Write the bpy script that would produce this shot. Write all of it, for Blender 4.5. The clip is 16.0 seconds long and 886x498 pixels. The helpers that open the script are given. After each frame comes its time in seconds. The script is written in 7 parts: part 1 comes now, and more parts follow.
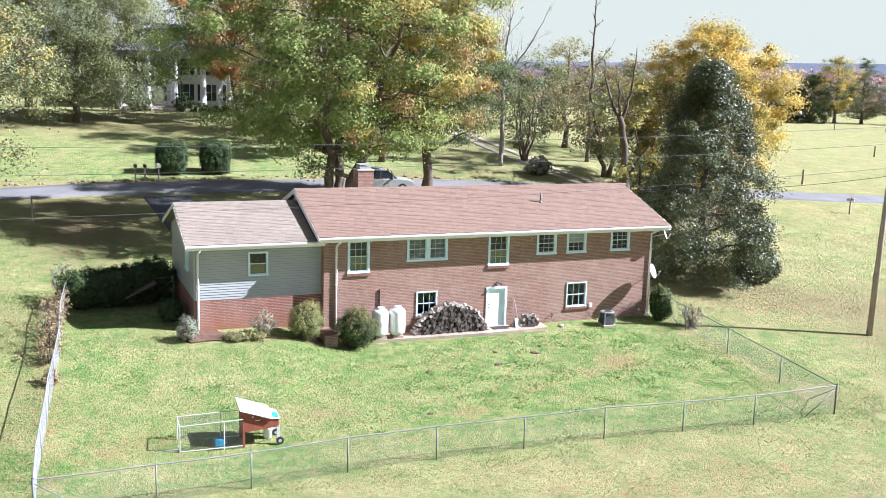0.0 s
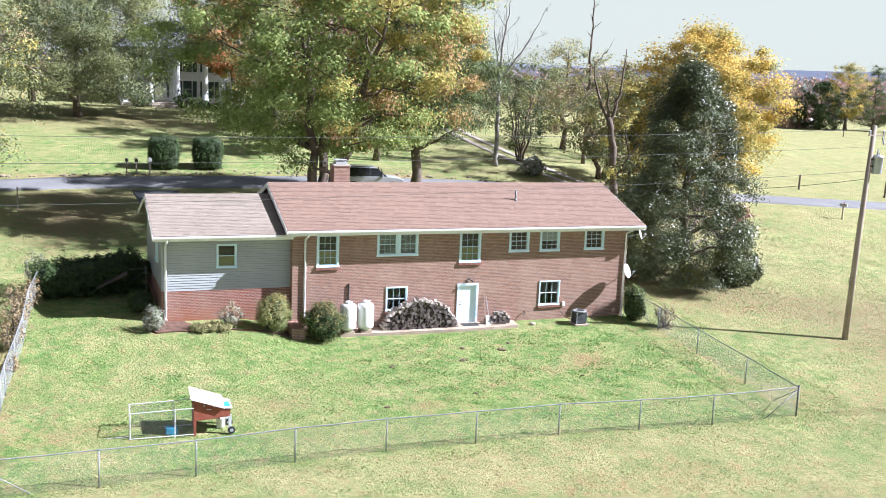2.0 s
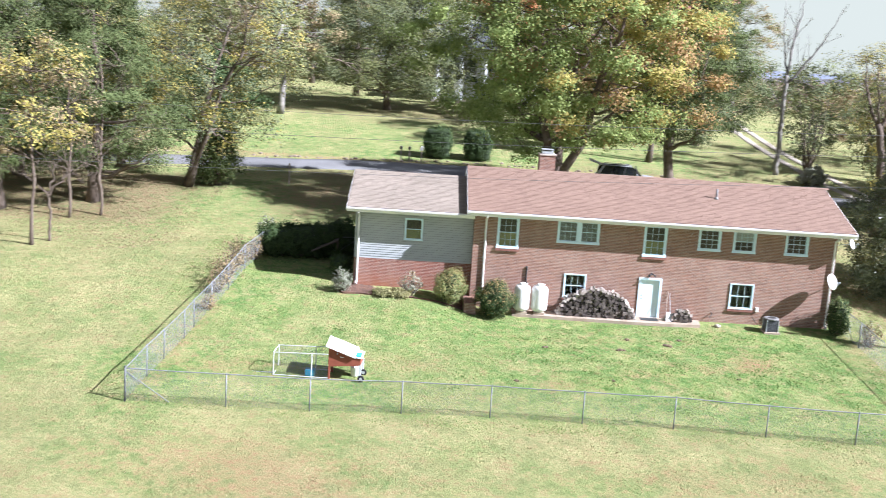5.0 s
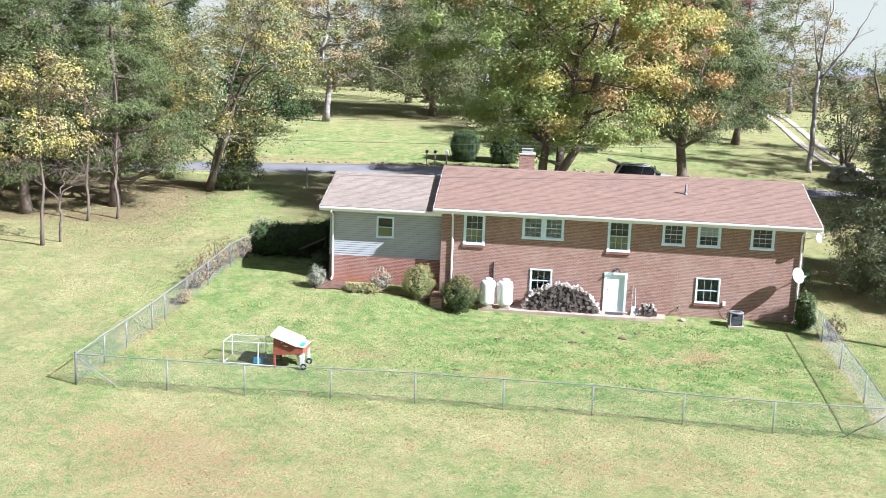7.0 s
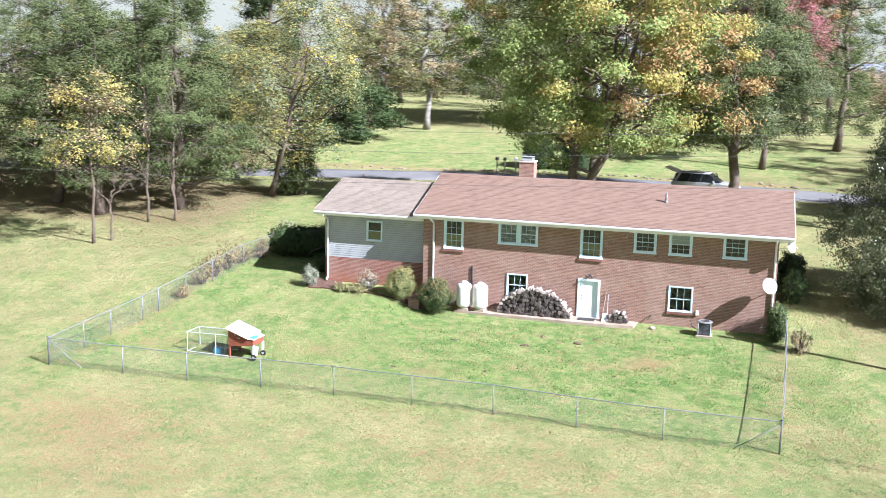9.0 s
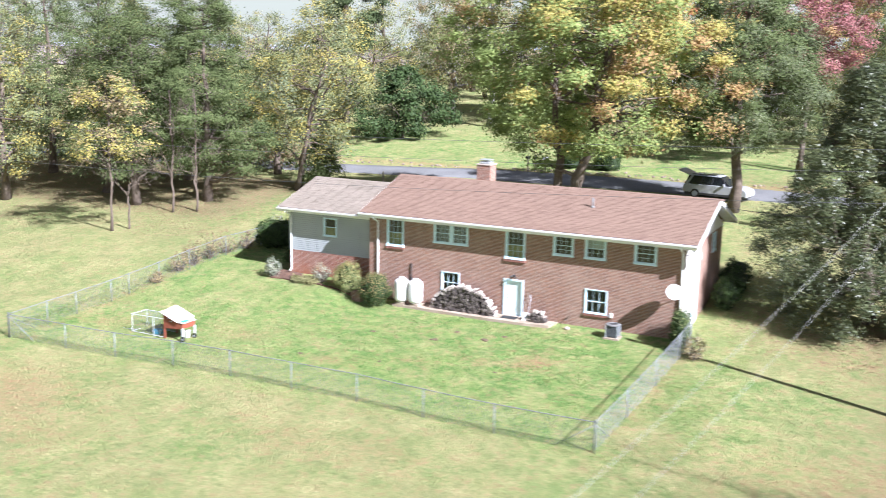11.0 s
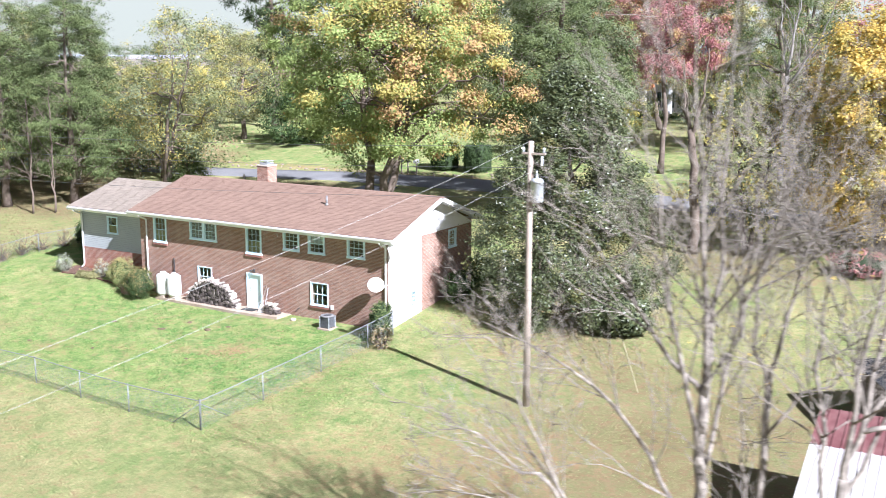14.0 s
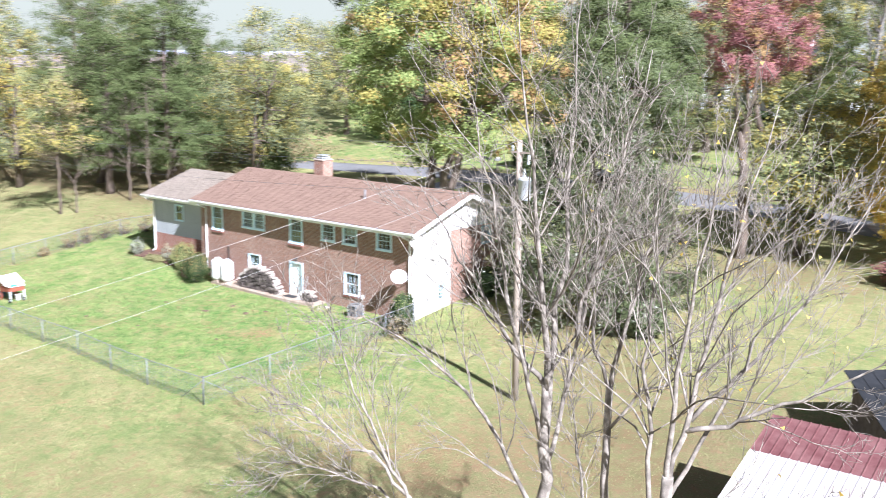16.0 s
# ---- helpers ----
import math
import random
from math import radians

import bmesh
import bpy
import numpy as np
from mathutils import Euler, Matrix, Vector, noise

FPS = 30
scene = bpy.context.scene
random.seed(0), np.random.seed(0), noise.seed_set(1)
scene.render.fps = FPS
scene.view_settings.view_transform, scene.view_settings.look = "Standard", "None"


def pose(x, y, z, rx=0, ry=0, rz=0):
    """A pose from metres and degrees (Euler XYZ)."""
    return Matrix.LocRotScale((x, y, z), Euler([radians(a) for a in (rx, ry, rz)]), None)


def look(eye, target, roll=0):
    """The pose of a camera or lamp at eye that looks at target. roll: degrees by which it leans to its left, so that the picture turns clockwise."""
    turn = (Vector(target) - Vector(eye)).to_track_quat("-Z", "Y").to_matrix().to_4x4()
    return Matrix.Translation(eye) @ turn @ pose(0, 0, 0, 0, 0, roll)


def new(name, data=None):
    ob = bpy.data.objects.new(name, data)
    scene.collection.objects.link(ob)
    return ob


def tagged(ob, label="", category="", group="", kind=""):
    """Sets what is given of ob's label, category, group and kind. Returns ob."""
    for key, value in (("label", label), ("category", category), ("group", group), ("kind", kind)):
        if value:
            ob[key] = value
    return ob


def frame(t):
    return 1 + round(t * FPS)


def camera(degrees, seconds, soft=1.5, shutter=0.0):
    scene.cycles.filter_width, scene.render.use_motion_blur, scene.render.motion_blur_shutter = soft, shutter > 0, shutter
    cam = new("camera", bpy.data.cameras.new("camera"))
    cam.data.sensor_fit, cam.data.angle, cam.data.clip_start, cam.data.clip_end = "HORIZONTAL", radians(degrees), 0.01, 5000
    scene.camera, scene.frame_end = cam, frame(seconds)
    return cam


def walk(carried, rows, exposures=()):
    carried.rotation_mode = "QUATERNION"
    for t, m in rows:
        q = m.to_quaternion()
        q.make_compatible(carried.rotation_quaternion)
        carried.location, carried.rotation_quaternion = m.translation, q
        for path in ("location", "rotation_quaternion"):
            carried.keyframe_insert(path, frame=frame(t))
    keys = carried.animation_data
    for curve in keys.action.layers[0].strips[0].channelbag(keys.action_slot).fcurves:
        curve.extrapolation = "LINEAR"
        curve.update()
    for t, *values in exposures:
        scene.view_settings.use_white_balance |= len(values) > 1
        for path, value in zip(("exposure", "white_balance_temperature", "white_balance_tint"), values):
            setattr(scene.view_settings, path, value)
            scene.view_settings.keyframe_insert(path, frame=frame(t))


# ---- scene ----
cam = camera(47.84, 16.0, soft=0.85, shutter=0.8)
PATH = [
    (0, (-12.033, -42.962, 12.213), (-8.268, -33.866, 10.461), 1.75),
    (0.5, (-11.852, -43.043, 12.191), (-8.072, -33.951, 10.445), 2.17),
    (1, (-11.504, -43.206, 12.140), (-7.716, -34.116, 10.402), 2.54),
    (1.5, (-10.926, -43.469, 12.055), (-7.205, -34.351, 10.322), 2.55),
    (2, (-10.014, -43.877, 11.970), (-6.407, -34.712, 10.242), 2.52),
    (2.5, (-8.930, -44.369, 11.856), (-5.427, -35.162, 10.135), 2.85),
    (3, (-7.697, -44.922, 11.751), (-4.490, -35.609, 10.023), 3.23),
    (3.5, (-6.383, -45.494, 11.641), (-3.675, -36.026, 9.900), 3.58),
    (4, (-5.080, -46.061, 11.525), (-3.036, -36.432, 9.764), 3.90),
    (4.5, (-3.636, -46.618, 11.463), (-2.724, -36.826, 9.654), 4.19),
    (7, (4.564, -48.684, 11.608), (3.659, -38.889, 9.810), 2.21),
    (7.5, (7.041, -48.798, 11.656), (5.742, -39.045, 9.871), 1.63),
    (8, (9.788, -48.835, 11.746), (8.122, -39.135, 9.975), 1.22),
    (8.5, (12.636, -48.776, 11.895), (10.417, -39.187, 10.127), 1.11),
    (11, (27.790, -46.966, 13.408), (23.431, -38.175, 11.484), 1.06),
    (11.5, (30.820, -46.049, 13.349), (26.400, -37.283, 11.447), 0.67),
    (12, (33.959, -44.978, 13.301), (29.435, -36.262, 11.417), 0.42),
    (12.5, (37.143, -43.826, 13.311), (32.448, -35.198, 11.435), 0.58),
    (13, (39.970, -42.722, 13.316), (35.078, -34.201, 11.453), 0.58),
    (13.5, (42.635, -41.580, 13.378), (37.720, -33.072, 11.520), 0.51),
    (14, (44.756, -40.730, 13.452), (39.748, -32.275, 11.597), 0.28),
    (14.5, (46.532, -39.991, 13.452), (41.316, -31.663, 11.596), 0.37),
    (15, (48.091, -39.263, 13.527), (42.634, -31.092, 11.666), 0.57),
    (15.5, (49.522, -38.611, 13.570), (43.775, -30.644, 11.698), 0.75),
    (16, (50.710, -38.145, 13.614), (44.493, -30.544, 11.723), 0.56),
]
walk(cam, [(t, look(eye, target, roll)) for t, eye, target, roll in PATH], exposures=[(0.0, 1.74, 5430, 20), (16.0, 1.74, 5430, 20)])

# ---- light ----
SUN_TO = Vector((0.745, -0.262, 0.615)).normalized()
world = bpy.data.worlds.new("sky")
scene.world = world
world.use_nodes = True
wn = world.node_tree.nodes
sky = wn.new("ShaderNodeTexSky")
sky.sky_type = "NISHITA"
sky.sun_disc = False
sky.sun_elevation = math.asin(SUN_TO.z)
sky.sun_rotation = math.atan2(SUN_TO.x, SUN_TO.y)
sky.air_density, sky.dust_density, sky.ozone_density = 0.6, 0.7, 1.0
wn["Background"].inputs["Strength"].default_value = 0.05
haze = wn.new("ShaderNodeHueSaturation")
haze.inputs["Saturation"].default_value, haze.inputs["Value"].default_value = 0.22, 0.74
world.node_tree.links.new(sky.outputs["Color"], haze.inputs["Color"])
# milky autumn haze that thins out with height, all round the horizon
way_up = wn.new("ShaderNodeSeparateXYZ")
world.node_tree.links.new(wn.new("ShaderNodeTexCoord").outputs["Generated"], way_up.inputs[0])
thin = wn.new("ShaderNodeMapRange")
thin.interpolation_type = "SMOOTHSTEP"
thin.inputs[1].default_value, thin.inputs[2].default_value, thin.inputs[3].default_value, thin.inputs[4].default_value = 0.07, 0.30, 0.95, 0.0
world.node_tree.links.new(way_up.outputs[2], thin.inputs[0])
milk = wn.new("ShaderNodeMix")
milk.data_type = "RGBA"
milk.inputs[7].default_value = (5.0, 5.15, 4.0, 1)
world.node_tree.links.new(thin.outputs[0], milk.inputs[0])
world.node_tree.links.new(haze.outputs["Color"], milk.inputs[6])
world.node_tree.links.new(milk.outputs[2], wn["Background"].inputs["Color"])
sun_data = bpy.data.lights.new("sun", "SUN")
sun_data.energy, sun_data.angle, sun_data.color = 5.0, radians(0.55), (1.0, 0.95, 0.87)
sun = new("sun", sun_data)
sun.matrix_world = look((60, -20, 60), Vector((60, -20, 60)) - SUN_TO)



# ---- materials ----
def nodes_of(name):
    m = bpy.data.materials.new(name)
    m.use_nodes = True
    return m, m.node_tree.nodes, m.node_tree.links, m.node_tree.nodes["Principled BSDF"]


def mixed(n, l, fac, a, b):
    """A colour mix; each of fac, a and b is a socket or a value."""
    node = n.new("ShaderNodeMix")
    node.data_type = "RGBA"
    for k, v in ((0, fac), (6, a), (7, b)):
        if isinstance(v, bpy.types.NodeSocket):
            l.new(v, node.inputs[k])
        elif k == 0:
            node.inputs[k].default_value = v
        else:
            node.inputs[k].default_value = (*v, 1)
    return node.outputs[2]


def noise_of(n, l, vec, scale, detail=4, rough=0.6, lo=0.35, hi=0.65):
    t = n.new("ShaderNodeTexNoise")
    t.inputs["Scale"].default_value, t.inputs["Detail"].default_value, t.inputs["Roughness"].default_value = scale, detail, rough
    l.new(vec, t.inputs["Vector"])
    r = n.new("ShaderNodeMapRange")
    r.inputs[1].default_value, r.inputs[2].default_value = lo, hi
    l.new(t.outputs["Fac"], r.inputs[0])
    return r.outputs[0]


def bumped(n, l, bsdf, height, strength, distance):
    b = n.new("ShaderNodeBump")
    b.inputs["Strength"].default_value, b.inputs["Distance"].default_value = strength, distance
    l.new(height, b.inputs["Height"])
    l.new(b.outputs[0], bsdf.inputs["Normal"])


def plain(name, c1, c2, rough=0.6, scale=3.0, metal=0.0, bump=0.1, spec=0.5, fine=40.0):
    """A surface whose colour wavers between two tones at two scales, with a fine relief."""
    m, n, l, b = nodes_of(name)
    co = n.new("ShaderNodeTexCoord").outputs["Object"]
    big, small = noise_of(n, l, co, scale), noise_of(n, l, co, fine, 3)
    c = mixed(n, l, big, c1, c2)
    dark = tuple(0.75 * v for v in c1)
    l.new(mixed(n, l, mixed(n, l, small, (0, 0, 0), (0.35, 0.35, 0.35)), c, dark), b.inputs["Base Color"])
    b.inputs["Roughness"].default_value, b.inputs["Metallic"].default_value, b.inputs["Specular IOR Level"].default_value = rough, metal, spec
    if bump:
        bumped(n, l, b, small, bump, 0.01)
    return m


def leafy(name, c1, c2, c3, rough=0.6, through_light=0.4, spec=0.12):
    """Leaves: each one its own tone, drifting through the crown; some light comes through them."""
    m, n, l, b = nodes_of(name)
    geo = n.new("ShaderNodeNewGeometry")
    co = n.new("ShaderNodeTexCoord").outputs["Object"]
    drift = noise_of(n, l, co, 0.45, 2)
    own = mixed(n, l, geo.outputs["Random Per Island"], c1, c2)
    c = mixed(n, l, drift, own, mixed(n, l, geo.outputs["Random Per Island"], c3, c2))
    clumpy = noise_of(n, l, co, 1.1, 3, 0.6, 0.3, 0.7)
    c = mixed(n, l, mixed(n, l, clumpy, (0, 0, 0), (0.34, 0.34, 0.34)), c, tuple(0.6 * v for v in c3))
    l.new(c, b.inputs["Base Color"])
    b.inputs["Roughness"].default_value, b.inputs["Specular IOR Level"].default_value = rough, spec
    tr = n.new("ShaderNodeBsdfTranslucent")
    l.new(c, tr.inputs["Color"])
    mix = n.new("ShaderNodeMixShader")
    mix.inputs[0].default_value = 0.8 * through_light
    l.new(b.outputs[0], mix.inputs[1])
    l.new(tr.outputs[0], mix.inputs[2])
    l.new(mix.outputs[0], n["Material Output"].inputs["Surface"])
    return m


def brickwork(name, c1, c2, mortar, stain=(0.30, 0.12, 0.06), stained=0.0):
    """Running-bond brick laid by the wall's own plane, real size, with worn and stained courses."""
    m, n, l, b = nodes_of(name)
    co = n.new("ShaderNodeTexCoord").outputs["Object"]
    sep = n.new("ShaderNodeSeparateXYZ")
    l.new(co, sep.inputs[0])
    add = n.new("ShaderNodeMath")
    l.new(sep.outputs[0], add.inputs[0])
    l.new(sep.outputs[1], add.inputs[1])
    uv = n.new("ShaderNodeCombineXYZ")
    l.new(add.outputs[0], uv.inputs[0])
    l.new(sep.outputs[2], uv.inputs[1])
    t = n.new("ShaderNodeTexBrick")
    l.new(uv.outputs[0], t.inputs["Vector"])
    for key, v in (("Scale", 1.0), ("Mortar Size", 0.008), ("Mortar Smooth", 0.15), ("Bias", 0.0), ("Brick Width", 0.215), ("Row Height", 0.072)):
        t.inputs[key].default_value = v
    t.inputs["Color1"].default_value, t.inputs["Color2"].default_value, t.inputs["Mortar"].default_value = (*c1, 1), (*c2, 1), (*mortar, 1)
    rows = n.new("ShaderNodeMapping")
    rows.inputs["Scale"].default_value = (0.5, 0.5, 11.0)
    l.new(co, rows.inputs[0])
    streak = noise_of(n, l, rows.outputs[0], 1.2, 4, 0.6, 0.42, 0.66)
    blot = noise_of(n, l, co, 0.7, 5, 0.7, 0.45, 0.8)
    c = mixed(n, l, mixed(n, l, streak, (0, 0, 0), (0.32, 0.32, 0.32)), t.outputs["Color"], tuple(0.55 * v for v in c1))
    c = mixed(n, l, mixed(n, l, blot, (0, 0, 0), (0.25, 0.25, 0.25)), c, tuple(min(1, 1.5 * v) for v in mortar))
    if stained:
        low = n.new("ShaderNodeMapRange")
        low.inputs[1].default_value, low.inputs[2].default_value, low.inputs[3].default_value, low.inputs[4].default_value = 1.45, 0.75, 0.0, stained
        l.new(sep.outputs[2], low.inputs[0])
        rag = n.new("ShaderNodeMath")
        rag.operation = "MULTIPLY"
        l.new(low.outputs[0], rag.inputs[0])
        l.new(noise_of(n, l, co, 2.0, 4, 0.6, 0.3, 0.6), rag.inputs[1])
        c = mixed(n, l, rag.outputs[0], c, stain)
    l.new(c, b.inputs["Base Color"])
    b.inputs["Roughness"].default_value = 0.85
    inv = n.new("ShaderNodeMath")
    inv.operation = "SUBTRACT"
    inv.inputs[0].default_value = 1.0
    l.new(t.outputs["Fac"], inv.inputs[1])
    bumped(n, l, b, inv.outputs[0], 0.25, 0.006)
    return m


def speckled(name, tones, rough=0.9, by_object=True):
    """Pieces that each take their own tone, by object or by island, with fine grain."""
    m, n, l, b = nodes_of(name)
    own = n.new("ShaderNodeObjectInfo").outputs["Random"] if by_object else n.new("ShaderNodeNewGeometry").outputs["Random Per Island"]
    ramp = n.new("ShaderNodeValToRGB")
    while len(ramp.color_ramp.elements) < len(tones):
        ramp.color_ramp.elements.new(0.5)
    for k, c in enumerate(tones):
        ramp.color_ramp.elements[k].position = k / (len(tones) - 1)
        ramp.color_ramp.elements[k].color = (*c, 1)
    l.new(own, ramp.inputs[0])
    co = n.new("ShaderNodeTexCoord").outputs["Object"]
    grain, wear = noise_of(n, l, co, 28, 3), noise_of(n, l, co, 0.6, 4)
    c = mixed(n, l, mixed(n, l, grain, (0, 0, 0), (0.4, 0.4, 0.4)), ramp.outputs[0], tuple(0.6 * v for v in tones[0]))
    c = mixed(n, l, mixed(n, l, wear, (0, 0, 0), (0.2, 0.2, 0.2)), c, tuple(1.35 * v + 0.01 for v in tones[-1]))
    l.new(c, b.inputs["Base Color"])
    b.inputs["Roughness"].default_value = rough
    bumped(n, l, b, grain, 0.3, 0.006)
    return m


def glassy(name, tint=(0.75, 0.85, 0.85)):
    m, n, l, b = nodes_of(name)
    b.inputs["Base Color"].default_value = (*tint, 1)
    b.inputs["Roughness"].default_value, b.inputs["Transmission Weight"].default_value, b.inputs["IOR"].default_value = 0.03, 1.0, 1.45
    co = n.new("ShaderNodeTexCoord").outputs["Object"]
    bumped(n, l, b, noise_of(n, l, co, 1.5, 1), 0.03, 0.02)
    return m


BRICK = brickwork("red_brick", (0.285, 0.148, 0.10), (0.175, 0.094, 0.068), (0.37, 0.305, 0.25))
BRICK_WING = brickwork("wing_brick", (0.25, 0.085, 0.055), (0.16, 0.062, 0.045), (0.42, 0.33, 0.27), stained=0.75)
# the same brick with full sunlight put into its colour
SUNLIT_BRICK = brickwork("sunlit_brick", (0.66, 0.65, 0.60), (0.58, 0.56, 0.51), (0.70, 0.69, 0.65))
SHINGLE = speckled("shingle_red", [(0.174, 0.111, 0.081), (0.199, 0.130, 0.094), (0.227, 0.151, 0.111), (0.188, 0.122, 0.088)])
SHINGLE_J = speckled("shingle_red_field", [(0.174, 0.111, 0.081), (0.199, 0.130, 0.094), (0.227, 0.151, 0.111), (0.188, 0.122, 0.088)], by_object=False)
SHINGLE_PALE = speckled("shingle_pale", [(0.195, 0.163, 0.127), (0.225, 0.19, 0.15), (0.255, 0.215, 0.172)], by_object=False)
DECK = plain("roof_deck", (0.13, 0.075, 0.06), (0.16, 0.095, 0.075), 0.95)
WHITE = plain("white_paint", (0.80, 0.80, 0.78), (0.72, 0.72, 0.70), 0.45, 1.5, bump=0.05)
TRIM = plain("window_trim", (0.60, 0.77, 0.85), (0.67, 0.82, 0.89), 0.5, 2.0, bump=0.05)
AQUA = plain("pale_aqua_paint", (0.62, 0.77, 0.77), (0.68, 0.80, 0.79), 0.45, 1.5, bump=0.05)
SIDING = plain("grey_siding", (0.34, 0.365, 0.37), (0.40, 0.42, 0.42), 0.55, 0.8, bump=0.08)
GLASS = glassy("window_glass")
BLIND = plain("window_blind", (0.62, 0.60, 0.55), (0.70, 0.68, 0.62), 0.8)
CURTAIN = plain("lit_curtain", (0.35, 0.30, 0.12), (0.45, 0.38, 0.16), 0.9)
DARK_BACKING = plain("dark_backing", (0.10, 0.09, 0.08), (0.14, 0.12, 0.10), 0.95)
CONCRETE = plain("concrete", (0.42, 0.36, 0.30), (0.52, 0.46, 0.39), 0.9, 1.2, bump=0.2)
GALV = plain("galvanised", (0.20, 0.215, 0.22), (0.27, 0.285, 0.29), 0.6, 4.0, 0.3)
CHAIN = plain("chain_wire", (0.16, 0.178, 0.17), (0.21, 0.225, 0.218), 0.6, 4.0, 0.1, bump=0)
WOOD_POLE = plain("weathered_pole", (0.29, 0.24, 0.19), (0.38, 0.325, 0.265), 0.9, 1.0, bump=0.3)
BLACK = plain("black_metal", (0.03, 0.03, 0.03), (0.05, 0.05, 0.05), 0.5)
GREY_METAL = plain("grey_metal", (0.40, 0.43, 0.45), (0.48, 0.51, 0.53), 0.4, 3.0, 0.3)
DULL_METAL = plain("dull_metal", (0.18, 0.18, 0.18), (0.24, 0.24, 0.23), 0.6, 3.0, 0.2)
WALK = plain("worn_walk", (0.30, 0.235, 0.17), (0.40, 0.33, 0.255), 0.95, 1.5, bump=0.3)
BARK = plain("brown_bark", (0.10, 0.075, 0.055), (0.17, 0.135, 0.105), 0.95, 2.5, bump=0.6, fine=18)
BARK_DULL = plain("dull_bark", (0.34, 0.305, 0.255), (0.07, 0.058, 0.045), 0.95, 4.5, bump=0.7, fine=9)
BARK_GREY = plain("grey_bark", (0.34, 0.32, 0.29), (0.15, 0.135, 0.12), 0.95, 1.5, bump=0.5, fine=12)
RUBBER = plain("rubber", (0.02, 0.02, 0.02), (0.035, 0.035, 0.035), 0.8)
MULCH = plain("mulch", (0.075, 0.04, 0.028), (0.17, 0.095, 0.06), 0.95, 3.0, bump=0.8, fine=25)

ASPHALT = plain("asphalt", (0.143, 0.145, 0.145), (0.188, 0.189, 0.188), 0.9, 0.5, bump=0.3, fine=60)
DRIVE = plain("dark_asphalt", (0.06, 0.065, 0.075), (0.09, 0.095, 0.10), 0.9, 0.6, bump=0.3, fine=60)
GRAVEL = plain("gravel", (0.33, 0.29, 0.23), (0.43, 0.385, 0.315), 0.95, 2.0, bump=0.6, fine=50)

L_GREEN = leafy("maple_green", (0.25, 0.32, 0.10), (0.38, 0.44, 0.16), (0.185, 0.265, 0.08), 0.6, 0.45, 0.05)
L_YELLOW = leafy("maple_yellow", (0.45, 0.375, 0.10), (0.52, 0.43, 0.14), (0.35, 0.345, 0.10), 0.6, 0.42, 0.05)
L_ORANGE = leafy("maple_orange", (0.45, 0.28, 0.115), (0.47, 0.34, 0.16), (0.38, 0.24, 0.11))
L_GOLD = leafy("golden_leaves", (0.72, 0.52, 0.11), (0.79, 0.62, 0.20), (0.62, 0.44, 0.10), 0.6, 0.5, 0.05)
L_RED = leafy("red_leaves", (0.37, 0.14, 0.14), (0.46, 0.24, 0.23), (0.31, 0.13, 0.13))
L_OLIVE = leafy("olive_leaves", (0.20, 0.225, 0.09), (0.30, 0.31, 0.14), (0.155, 0.185, 0.078), 0.6, 0.4, 0.03)
L_TAN = leafy("tan_leaves", (0.31, 0.235, 0.13), (0.40, 0.32, 0.185), (0.26, 0.21, 0.105))
L_CEDAR = leafy("cedar_sprays", (0.10, 0.135, 0.05), (0.17, 0.20, 0.082), (0.07, 0.10, 0.042), 0.8, 0.25, 0.0)
L_CEDAR_GREY = leafy("grey_cedar_sprays", (0.165, 0.195, 0.105), (0.24, 0.265, 0.155), (0.125, 0.155, 0.08), 0.8, 0.3, 0.0)
L_PINE = leafy("pine_needles", (0.06, 0.085, 0.035), (0.10, 0.125, 0.055), (0.045, 0.07, 0.03), 0.7, 0.2, 0.05)
L_MAGNOLIA = leafy("magnolia_leaves", (0.08, 0.105, 0.043), (0.14, 0.158, 0.07), (0.064, 0.088, 0.038), 0.38, 0.14, 0.5)
L_MAG_UNDER = leafy("magnolia_undersides", (0.16, 0.12, 0.05), (0.13, 0.14, 0.05), (0.10, 0.11, 0.04), 0.5, 0.1)
L_HEDGE = leafy("hedge_leaves", (0.045, 0.078, 0.026), (0.08, 0.118, 0.042), (0.036, 0.062, 0.022), 0.5, 0.15)
L_BOX = leafy("shrub_leaves", (0.22, 0.25, 0.09), (0.33, 0.34, 0.15), (0.15, 0.20, 0.06), 0.45, 0.25)
L_SHRUB_TIP = leafy("shrub_tips", (0.42, 0.33, 0.12), (0.45, 0.28, 0.14), (0.34, 0.34, 0.12), 0.5, 0.25)
L_SILVER = leafy("silver_leaves", (0.30, 0.31, 0.24), (0.40, 0.40, 0.32), (0.22, 0.25, 0.17), 0.6, 0.2)
L_GRASS = leafy("grass_blades", (0.175, 0.30, 0.075), (0.42, 0.47, 0.18), (0.13, 0.25, 0.06), 0.8, 0.5)
L_TAN_GRASS = leafy("dry_grass_blades", (0.30, 0.295, 0.135), (0.41, 0.375, 0.19), (0.23, 0.25, 0.11), 0.8, 0.5)
L_FALLEN = leafy("fallen_leaves", (0.25, 0.18, 0.10), (0.34, 0.26, 0.15), (0.19, 0.13, 0.07), 0.7, 0.1)


